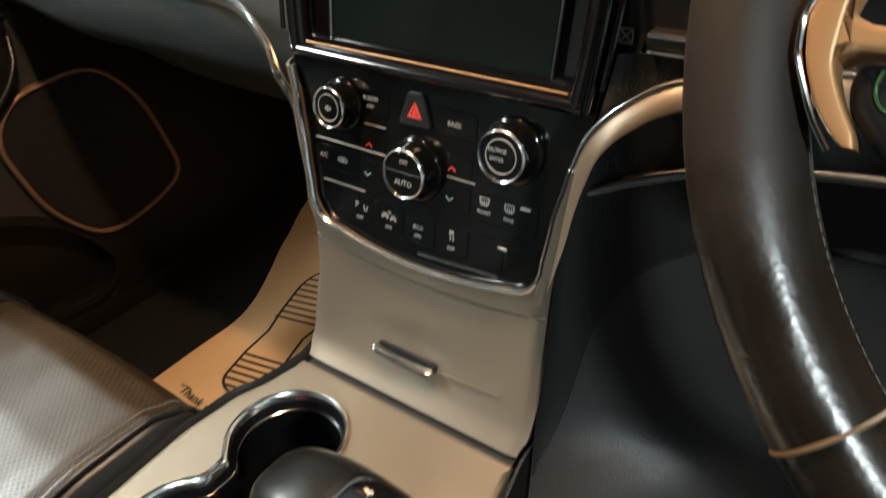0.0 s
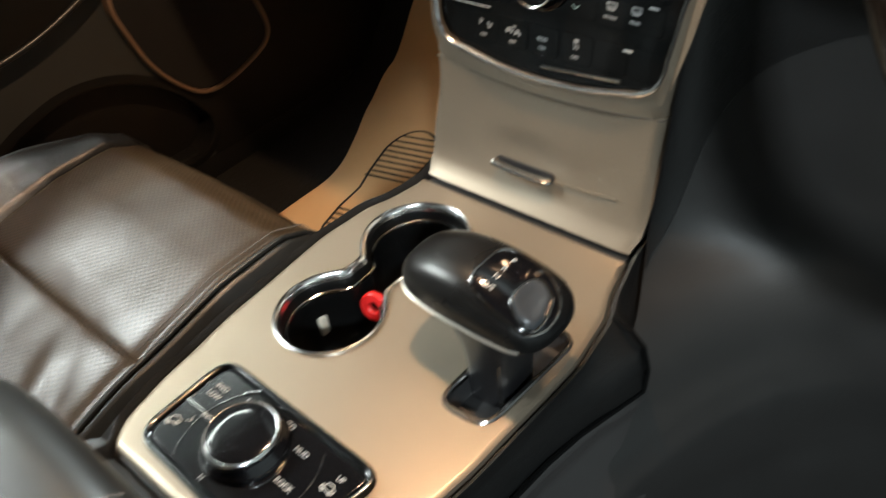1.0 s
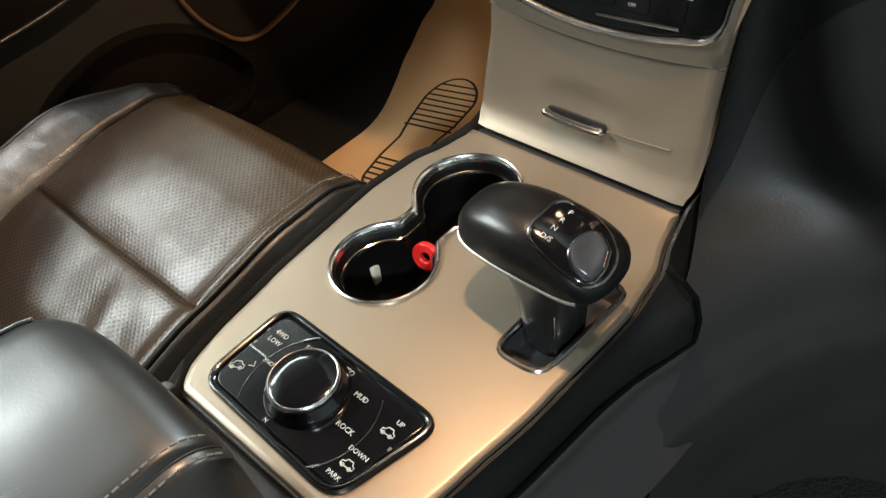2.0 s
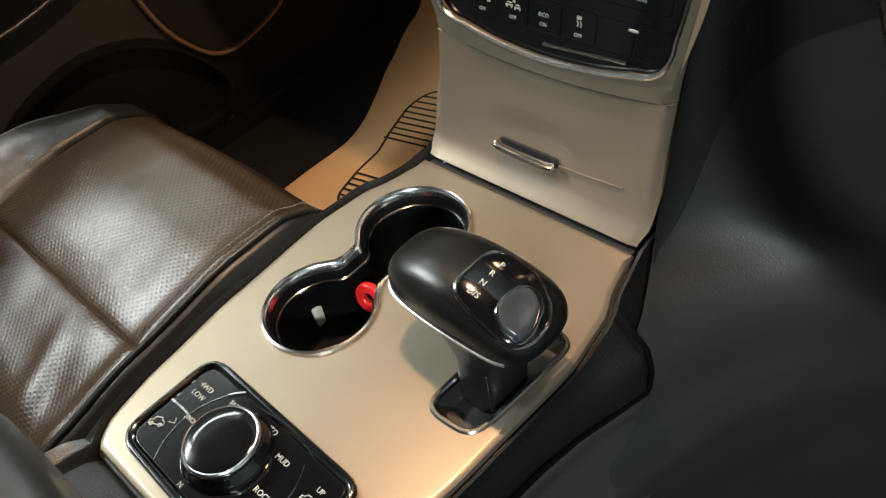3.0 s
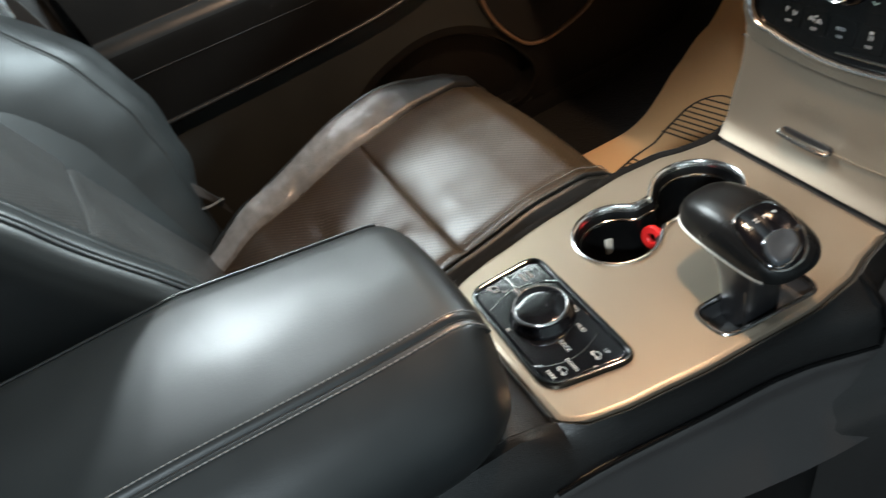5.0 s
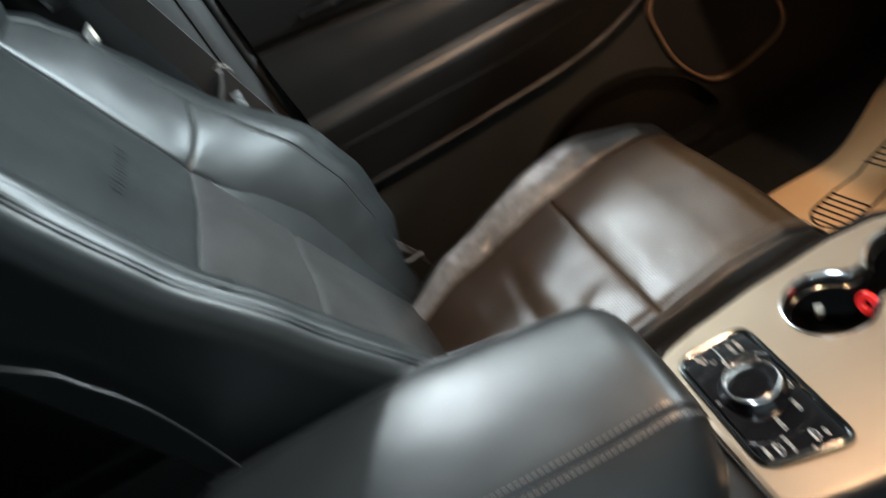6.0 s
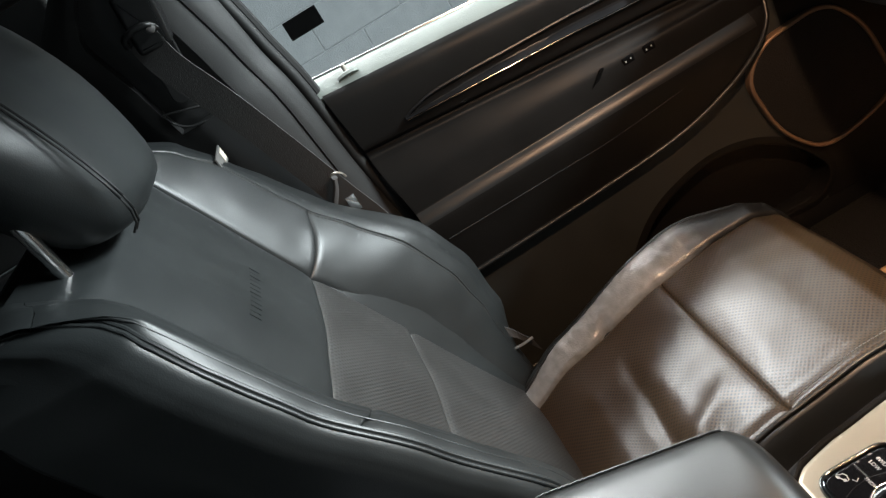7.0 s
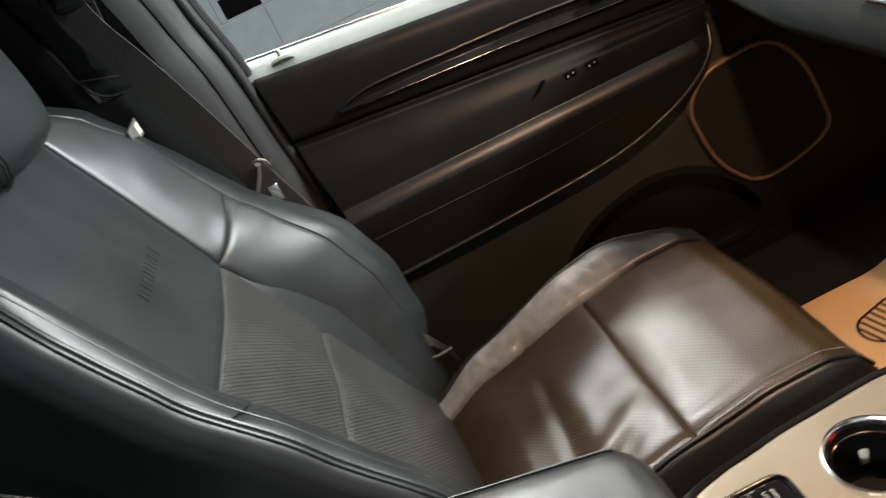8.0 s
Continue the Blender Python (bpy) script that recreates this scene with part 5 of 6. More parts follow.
    for text, x, y in (("P", 0.0767, -0.1090), ("R", 0.0763, -0.1166), ("N", 0.0762, -0.1242), ("D/S", 0.0761, -0.1318)):
        lettering("print", text, 0.0050, inv @ tilt(x, y), M_WHITE, lev)
    return lev


def armrest():
    arm = thing("armrest", "padded black leather centre armrest with twin stitching", "armrest", at=(-0.03, -0.5, 0.362))
    inv = Matrix.Translation((0.03, 0.5, -0.362))
    FRONT, REAR = -0.3245, -0.702

    def round_off(y, start, reach):
        q = min(1.0, max(0.0, (y - start) / reach))
        return 1 - math.sqrt(max(0.0, 1 - q * q))

    def dims(y):
        xl = -0.082 - 0.036 * min(1, max(0, (-0.333 - y) / 0.16)) + 0.030 * round_off(y, -0.352, 0.028)
        xr = 0.1000 - 0.052 * round_off(y, -0.392, 0.068)
        zt = 0.4565 - 0.026 * round_off(y, -0.352, 0.0278) - 0.018 * round_off(-y, 0.665, 0.0375)
        return xl, xr, zt

    def seam_x(y):
        return min(0.0500 - 0.006 * smooth01(-0.38, -0.55, y), dims(y)[1] - 0.012)

    def section(y):
        xl, xr, zt = dims(y)
        xs = seam_x(y)
        w = xr - xs
        low = 0.356 + 0.010 * round_off(y, -0.36, 0.036)
        pts = [(xl + 0.030, low), (xl + 0.010, low + 0.014), (xl + 0.001, 0.398), (xl, 0.420), (xl + 0.003, zt - 0.014), (xl + 0.009, zt - 0.0045), (xl + 0.018, zt - 0.0005)]
        for q in span(0.10, 0.94, 12):
            x = xl + 0.018 + (xs - 0.008 - xl - 0.018) * q
            pts.append((x, zt + 0.0035 * math.sin(math.pi * q) + 0.0008 * noise.noise(Vector((x * 25, y * 18, 5.0)))))
        pts += [(xs - 0.0075, zt - 0.0002), (xs - 0.0040, zt - 0.0008), (xs - 0.0016, zt - 0.0022), (xs, zt - 0.0052), (xs + 0.0016, zt - 0.0034), (xs + 0.0042, zt - 0.0036), (xs + 0.0075, zt - 0.0055)]
        pts += [(xs + w * 0.36, zt - 0.0110), (xs + w * 0.58, zt - 0.019), (xs + w * 0.80, zt - 0.031), (xs + w * 0.95, 0.409 - 0.3 * (0.4565 - zt)), (xr, 0.388), (xr - 0.002, 0.374), (xr - 0.010, low + 0.004), (xr - 0.022, low)]
        return [Vector((x, y, z)) for x, z in pts]

    loops = []
    ys = [REAR + 0.001, REAR + 0.003, REAR + 0.008, REAR + 0.02] + span(-0.67, -0.40, 26) + [-0.39, -0.38, -0.37, -0.362, -0.356, -0.350, -0.345, -0.340, -0.336, -0.3325, -0.3295, -0.327, -0.3255, FRONT]
    for y in ys:
        loops.append(section(y))
    bm = rings(loops)
    bmesh.ops.transform(bm, matrix=inv, verts=bm.verts)
    part("pad", bm, M_ARM, arm, "smooth black leather pad")
    along = span(-0.685, -0.3275, 110)
    for off, dz in ((-0.0052, -0.0002), (0.0052, -0.0036)):
        ob = stitches("stitching", [(seam_x(y) + off, y, dims(y)[2] + dz) for y in along], arm, 0.0044, 0.00055, M_STITCH)
        ob.data.transform(inv)
    bm = tube([(seam_x(y), y, dims(y)[2] - 0.0046) for y in along], 0.0008, 6)
    bmesh.ops.transform(bm, matrix=inv, verts=bm.verts)
    part("seam", bm, M_RUBBER, arm)
    bm = tube([(dims(y)[0] + 0.0095, y, dims(y)[2] - 0.0030) for y in span(-0.68, -0.345, 60)], 0.0011, 6)
    bmesh.ops.transform(bm, matrix=inv, verts=bm.verts)
    part("edge_seam", bm, M_ARM, arm)
    bm = box(-0.085, 0.080, -0.70, -0.350, 0.344, 0.360, 0.006)
    bmesh.ops.transform(bm, matrix=inv, verts=bm.verts)
    part("lid_base", bm, M_PLASTIC, arm)
    return arm


centre_console()
terrain_pad()
gear_lever()
armrest()


# ---- centre stack ----
FACE = [(0.343, 0.0012), (0.345, 0.0030), (0.350, 0.008), (0.358, 0.014), (0.372, 0.019), (0.40, 0.0245), (0.436, 0.031), (0.50, 0.040), (0.57, 0.055), (0.64, 0.072), (0.70, 0.088)]
EDGE = [(0.345, 0.0915), (0.352, 0.0945), (0.38, 0.0960), (0.42, 0.0968), (0.475, 0.101), (0.53, 0.1115), (0.56, 0.121), (0.60, 0.128), (0.70, 0.132)]
INNER = [(0.438, 0.070), (0.441, 0.079), (0.448, 0.085), (0.46, 0.089), (0.50, 0.0945), (0.53, 0.1005), (0.56, 0.109), (0.60, 0.118), (0.70, 0.122)]


FINE_FACE = dense(FACE, 8)


def face_y(z):
    return linear(FINE_FACE, z)


def centre_stack():
    st = thing("centre_stack", "champagne centre stack with black climate and radio panel", "dashboard console", at=(0, 0.1, 0.345))
    inv = Matrix.Translation((0, -0.1, -0.345))

    def cp(name, bm, mat, label="", parent=None, smooth=True):
        bmesh.ops.transform(bm, matrix=inv, verts=bm.verts)
        return part(name, bm, mat, parent or st, label, smooth)

    # lower fascia: concave sweep from the console up to the panel
    def low(u, z):
        w = lerp_table(EDGE, z)
        x = u * w
        edge = smooth01(0.90, 1.0, abs(u)) * (0.35 + 0.65 * smooth01(0.36, 0.42, z))
        # dished drawer front
        dish = smooth01(0.088, 0.040, math.hypot((x - 0.012) / 1.05, (z - 0.405) / 0.66)) if z < 0.45 else 0
        scoop = smooth01(1.0, 0.15, math.hypot((x + 0.008) / 0.046, (z - 0.378) / 0.022))
        return Vector((x, face_y(z) + 0.010 * edge ** 2 + 0.0030 * dish + 0.0026 * scoop, z))

    zc = lambda x: 0.4375 - 0.0085 * (1 - (x / 0.1) ** 2)
    def low2(u, v):
        x0 = u * 0.1
        z = 0.3436 + (zc(x0) - 0.0003 - 0.3436) * v
        return low(u, z)
    cp("drawer_front", sheet(low2, [-1, -0.985, -0.965, -0.94, -0.91] + span(-0.87, 0.87, 40) + [0.91, 0.94, 0.965, 0.985, 1], span(0, 1, 44), (0, 0.004, 0)), M_CHAMPAGNE, "champagne painted drawer front")

    # the bezel: a strip between two outlines, curved with the face
    ins, outs = [], []
    for s in span(-1, 1, 25):
        x = s * 0.064
        ins.append((x, 0.4470 + 0.0018 * abs(s) ** 3 - 0.0055 * (1 - s * s)))
    left_in = [(-lerp_table(INNER, z), z) for z in span(0.476, 0.552, 14)]
    right_in = [(lerp_table(INNER, z), z) for z in span(0.476, 0.532, 12)]
    inner = left_in[::-1] + [(-0.0906, 0.4690), (-0.0884, 0.4620), (-0.0842, 0.4560), (-0.0785, 0.4518), (-0.0715, 0.4496)] + ins + [(0.0715, 0.4496), (0.0785, 0.4518), (0.0842, 0.4560), (0.0884, 0.4620), (0.0906, 0.4690)] + right_in
    bm = bmesh.new()
    rows = []
    for x, z in inner:
        zo = z if z > 0.4585 else None
        if zo is not None:
            o = math.copysign(lerp_table(EDGE, z), x)
            ox, oz = o, z
        else:
            oz = zc(max(-0.1, min(0.1, x * 1.25)))
            ox = math.copysign(min(abs(x) * 1.22, lerp_table(EDGE, oz)), x)
        r = []
        for q in (0, 0.06, 0.14, 0.5, 0.86, 0.95, 1.0):
            px, pz = x + (ox - x) * q, z + (oz - z) * q
            lift = -0.0045 * smooth01(0, 0.14, q) * (1 - smooth01(0.8, 1.0, q)) if zo is not None else -0.0008 * smooth01(0, 0.14, q) * (1 - smooth01(0.6, 1, q))
            back = 0.010 * smooth01(0.90, 1.0, abs(px) / lerp_table(EDGE, pz)) ** 2
            r.append(bm.verts.new((px, face_y(pz) + lift + back, pz)))
        rows.append(r)
    for r0, r1 in zip(rows, rows[1:]):
        for k in range(6):
            bm.faces.new((r0[k], r0[k + 1], r1[k + 1], r1[k]))
    deepen(bm, rows, Vector((0, 0.003, 0)))
    cp("bezel", bm, M_CHAMPAGNE, "champagne painted bezel")
    cp("chrome_edge", tube([(x, face_y(z) - 0.0025, z) for x, z in inner], 0.0020, 8, up=(0, 1, 0)), M_CHROME, "chrome edging round the panel")
    cp("drawer_gap", tube([(x, face_y(zc(x)) + 0.0005, zc(x) - 0.0004) for x in span(-0.094, 0.094, 40)], 0.0005, 6), M_RUBBER)

    # control panel, tilted plane
    p0 = Vector((0, 0.0335, 0.441))
    lean = math.atan2(0.021, 0.118)
    pm = Matrix.Translation(p0) @ Matrix(((1, 0, 0, 0), (0, math.sin(lean), -math.cos(lean), 0), (0, math.cos(lean), math.sin(lean), 0), (0, 0, 0, 1)))
    out = [Vector((x, (z - 0.441) / math.cos(lean))) for x, z in inner] + [Vector((0.1085, 0.115))]
    out += [Vector((0.110, 0.1335)), Vector((-0.110, 0.1335))]
    cp("control_panel", plate(out, -0.010, 0.001, 0.0008, pm), M_PANEL, "gloss black control panel")
    V = lambda z: (z - 0.441) / math.cos(lean)

    def knob(x, z, r, name, cap):
        k = cp(name, turned([(r * 1.14, 0), (r * 1.13, 0.0024), (r * 1.09, 0.0036), (r * 0.98, 0.0044), (r * 0.90, 0.010), (r * 0.84, 0.0125)], 44, pm @ pose(x, V(z), 0.001)), M_PANEL, "black rotary knob")
        cp("knob_ring", turned([(r * 0.84, 0.0112), (r * 0.880, 0.0126), (r * 0.885, 0.0138), (r * 0.865, 0.0148), (r * 0.830, 0.0153), (r * 0.795, 0.0149), (r * 0.770, 0.0136)], 44, pm @ pose(x, V(z), 0.001)), M_CHROME, "chrome ring", k)
        cp("knob_cap", turned([(r * 0.78, 0.0130), (r * 0.77, 0.0140), (0.001, 0.0142)], 44, pm @ pose(x, V(z), 0.001)), M_PANEL, "", k)
        if cap:
            cp("cap_ring", tube([pm @ pose(x, V(z), 0.001) @ Vector((r * 0.56 * math.cos(a), r * 0.56 * math.sin(a), 0.0143)) for a in span(0, 2 * math.pi, 33)[:-1]], 0.00035, 6, closed=True), M_PRINT, "", k)
        return k
    knob(-0.0640, 0.534, 0.0150, "volume_knob", True)
    knob(0.0635, 0.532, 0.0172, "tune_knob", True)
    knob(-0.0035, 0.5055, 0.0180, "fan_knob", False)
    cp("knob_divider", tube([pm @ Vector((-0.0035 - 0.0138, V(0.5065), 0.0153)), pm @ Vector((-0.0035 + 0.0138, V(0.5065), 0.0153))], 0.0004, 6), M_CHROME)
    F = lambda x, z, h=0.0015: inv @ pm @ pose(x, V(z), h)
    tx = lambda text, x, z, size, h=0.0016, mat=None: lettering("print", text, size * 0.88, F(x, z, h), mat or M_PRINT, st)
    tx("SCREEN", -0.041, 0.5415, 0.0039)
    tx("OFF", -0.041, 0.5365, 0.0039)
    tx("BACK", 0.023, 0.538, 0.0043)
    tx("A/C", -0.082, 0.4965, 0.0051)
    tx("AUTO", -0.003, 0.500, 0.0054, 0.0154)
    tx("OFF", -0.003, 0.513, 0.0041, 0.0154)
    tx("FRONT", 0.047, 0.4910, 0.0034)
    tx("REAR", 0.064, 0.4910, 0.0034)
    tx("BROWSE", 0.061, 0.535, 0.0034, 0.0154)
    tx("ENTER", 0.061, 0.530, 0.0034, 0.0154)
    tx("eco", -0.001, 0.468, 0.0064)
    tx("ON", -0.001, 0.4615, 0.0039)
    tx("P", -0.0525, 0.469, 0.0070)
    for x in (-0.050, -0.025, 0.025):
        tx("OFF", x, 0.4605 + (0.0005 if x > 0 else 0), 0.0038)
    B = lambda name, rects, x, z, h=0.0015, mat=None: bars(name, [(a * 0.74, b * 0.74, c * 0.74, d * 0.62, e) for a, b, c, d, e in rects], F(x, z, h), mat or M_PRINT, st)
    B("icon", [(0, 0, 0.0012, 0.007, 15), (0.003, 0, 0.0012, 0.006, -15)], -0.046, 0.468)
    car = [(0, 0, 0.008, 0.0016, 0), (0, 0.0022, 0.005, 0.0012, 0), (-0.0026, -0.0016, 0.0016, 0.0016, 0), (0.0026, -0.0016, 0.0016, 0.0016, 0)]
    B("icon", [(a - 0.004, b, c, d, e) for a, b, c, d, e in car] + [(a + 0.005, b - 0.001, c * 0.8, d, e) for a, b, c, d, e in car] + [(0.001, 0.004, 0.004, 0.0008, 40), (0.001, 0.004, 0.004, 0.0008, -40)], -0.025, 0.468)
    B("icon", [(0, 0.0032, 0.0045, 0.0035, 0), (-0.001, -0.001, 0.001, 0.004, 25), (0.002, -0.001, 0.001, 0.004, 25), (-0.001, -0.0035, 0.001, 0.002, -25), (0.002, -0.0035, 0.001, 0.002, -25)], 0.025, 0.4695)
    for x in (0.047, 0.064):
        B("icon", [(0, 0.0035, 0.009, 0.0009, 0), (-0.004, 0.001, 0.0009, 0.006, 12 if x < 0.055 else 0), (0.004, 0.001, 0.0009, 0.006, -12 if x < 0.055 else 0), (0, -0.002, 0.007, 0.0009, 0), (-0.002, -0.001, 0.0008, 0.005, 0), (0, -0.001, 0.0008, 0.005, 0), (0.002, -0.001, 0.0008, 0.005, 0)], x, 0.4975)
    B("icon", [(0, 0, 0.010, 0.001, 0), (-0.005, 0.0015, 0.001, 0.003, 0), (0.005, 0.0015, 0.001, 0.003, 0), (0, 0.003, 0.007, 0.001, 0), (0.001, 0.0012, 0.003, 0.0008, 30)], -0.065, 0.4955)
    B("icon", [(-0.004, 0, 0.003, 0.0014, 35), (0.004, 0, 0.003, 0.0014, -35), (0, 0.001, 0.002, 0.002, 0), (0, 0.004, 0.002, 0.002, 45)], -0.003, 0.519, 0.0154)
    B("icon", [(0, 0.001, 0.0012, 0.006, 0), (0.0025, 0.001, 0.0012, 0.004, 0), (-0.002, 0.001, 0.002, 0.003, 0)], -0.064, 0.533, 0.0154)
    for x, z, up, mat in ((-0.042, 0.512, 1, M_REDPRINT), (0.023, 0.512, 1, M_REDPRINT), (-0.043, 0.4925, -1, M_BLUEPRINT), (0.022, 0.493, -1, M_BLUEPRINT)):
        B("arrow_mark", [(-0.0017, 0, 0.0046, 0.0012, 40 * up), (0.0017, 0, 0.0046, 0.0012, -40 * up)], x, z, 0.0017, mat)
    tri = [Vector((0.0066 * math.cos(a), 0.0066 * math.sin(a))) for a in (math.pi / 2, math.pi * 7 / 6, math.pi * 11 / 6)]
    tri_r = rounded_outline(tri, 0.0008, 2)
    hz = cp("hazard_button", plate(rounded_outline([(-0.0125, -0.010), (0.0125, -0.010), (0.006, 0.0105), (-0.006, 0.0105)], 0.003), 0, 0.0022, 0.001, pm @ pose(-0.005, V(0.5415), 0.001)), M_SATIN, "black hazard button")
    cp("hazard_mark", annulus(tri_r, inset(tri_r, 0.0014), 0, 0.0004, pm @ pose(-0.0050, V(0.5400), 0.0032), 0.0001), M_REDPRINT, "red warning triangle", hz)
    cp("hazard_mark", plate(rounded_outline([t * 0.42 for t in tri], 0.0004, 2), 0, 0.0004, 0.0001, pm @ pose(-0.0050, V(0.5400), 0.0032)), M_REDPRINT, "", hz)
    # key rows: proud gloss keys
    def key(x0, x1, z0, z1, r=0.003):
        cp("key", plate(rounded_outline([(x0, V(z0)), (x1, V(z0)), (x1, V(z1)), (x0, V(z1))], r), 0, 0.0014, 0.0004, pm @ pose(0, 0, 0)), M_PANEL)
    for i in range(6):
        key(-0.0625 + 0.0252 * i, -0.0383 + 0.0252 * i, 0.4565, 0.4765)
    for x0, x1, z0, z1 in ((-0.0560, -0.0265, 0.5310, 0.5480), (0.0090, 0.0385, 0.5300, 0.5465), (-0.0900, -0.0520, 0.4880, 0.5040), (0.0390, 0.0830, 0.4850, 0.5030), (-0.0500, -0.0290, 0.5060, 0.5205), (-0.0500, -0.0290, 0.4860, 0.5020), (0.0185, 0.0370, 0.5060, 0.5205), (0.0185, 0.0370, 0.4860, 0.5020)):
        key(x0, x1, z0, z1)
    for x0, x1, z in ((-0.088, -0.028, 0.5082), (-0.082, -0.045, 0.4802), (0.020, 0.040, 0.5068), (-0.045, -0.028, 0.5255)):
        cp("key_edge", tube([pm @ Vector((x0, V(z), 0.0022)), pm @ Vector((x1, V(z), 0.0022))], 0.0004, 6), M_SILVER)
    cp("slot_light", tube([pm @ Vector((0.0, V(0.4495), 0.0015)), pm @ Vector((0.060, V(0.4535), 0.0015))], 0.0013, 6), M_CHROME_DARK)
    for x, z in ((0.078, 0.505), (0.065, 0.477)):
        cp("key_lamp", box(x - 0.003, x + 0.003, face_y(z) - 0.0050, face_y(z) - 0.0040, z - 0.0006, z + 0.0006), M_PRINT)

    # screen with its frame and ledge
    sm = Matrix.Translation((0, 0.062, 0.570)) @ Matrix(((1, 0, 0, 0), (0, math.sin(0.2), -math.cos(0.2), 0), (0, math.cos(0.2), math.sin(0.2), 0), (0, 0, 0, 1)))
    so = rounded_outline([(-0.080, -0.001), (0.080, -0.001), (0.084, 0.125), (-0.084, 0.125)], 0.003, 3)
    cp("screen", plate(inset(so, 0.0015), -0.006, 0.0005, 0.0003, sm), M_SCREEN, "dark touch screen glass")
    cp("screen_frame", annulus(so, inset(so, 0.0022), -0.008, 0.0022, sm, 0.0009), M_CHROME_DARK, "slim chrome screen frame")
    so2 = rounded_outline([(-0.115, -0.006), (0.115, -0.006), (0.124, 0.135), (-0.124, 0.135)], 0.004, 3)
    cp("screen_surround", plate(so2, -0.030, -0.0045, 0.001, sm), M_GLOSS)
    led = [(-0.103, 0.052, 0.5640), (0.103, 0.052, 0.5640)]
    cp("screen_ledge", tube(span_line(led[0], led[1], 12), 0.0052, 10, 0.8), M_GLOSS)
    # warm reflection on the ledge, put in as a thin orange strip
    cp("ledge_glint", tube(span_line((-0.093, 0.0525, 0.5695), (0.093, 0.0525, 0.5695), 12), 0.0006, 6), M_SILVER_WARM)
    for s in (-1, 1):
        cp("screen_pillar", tube(curve_through([(s * 0.100, 0.054, 0.562), (s * 0.104, 0.062, 0.60), (s * 0.107, 0.080, 0.68)], 6), 0.0075, 10), M_GLOSS)
        cp("screen_pillar_edge", tube(curve_through([(s * 0.112, 0.052, 0.575), (s * 0.115, 0.060, 0.61), (s * 0.118, 0.076, 0.68)], 6), 0.0016, 8), M_GLOSS)

    # drawer pull
    pull = curve_through([(-0.031, 0.0150, 0.3712), (-0.027, 0.0125, 0.3710), (-0.007, 0.0115, 0.3706), (0.014, 0.0125, 0.3702), (0.018, 0.0150, 0.3700)], 6)
    cp("drawer_pull", tube(pull, 0.0036, 10, 0.65), M_CHROME_DARK, "small chrome drawer pull")
    cp("pull_recess", plate(rounded_outline([(-0.034, -0.004), (0.018, -0.004), (0.018, 0.004), (-0.034, 0.004)], 0.004), 0, 0.002, 0.0008, Matrix.Translation((0.001, 0.0200, 0.3690)) @ pose(0, 0, 0, 72, 0, 0)), M_SATIN)
    cp("drawer_crease", tube(curve_through([(0.020, 0.0182, 0.3695), (0.045, 0.0182, 0.3705), (0.070, 0.0184, 0.3725)], 6), 0.0006, 6), M_CHAMPAGNE)
    # core behind
    cp("stack_core", sheet(lambda u, z: Vector((u * (lerp_table(EDGE, z) - 0.004), face_y(z) + 0.016, z)), span(-1, 1, 9), span(0.30, 0.70, 16), (0, 0.02, 0)), M_PLASTIC)
    return st


def span_line(a, b, n):
    a, b = Vector(a), Vector(b)
    return [a.lerp(b, i / (n - 1)) for i in range(n)]


centre_stack()


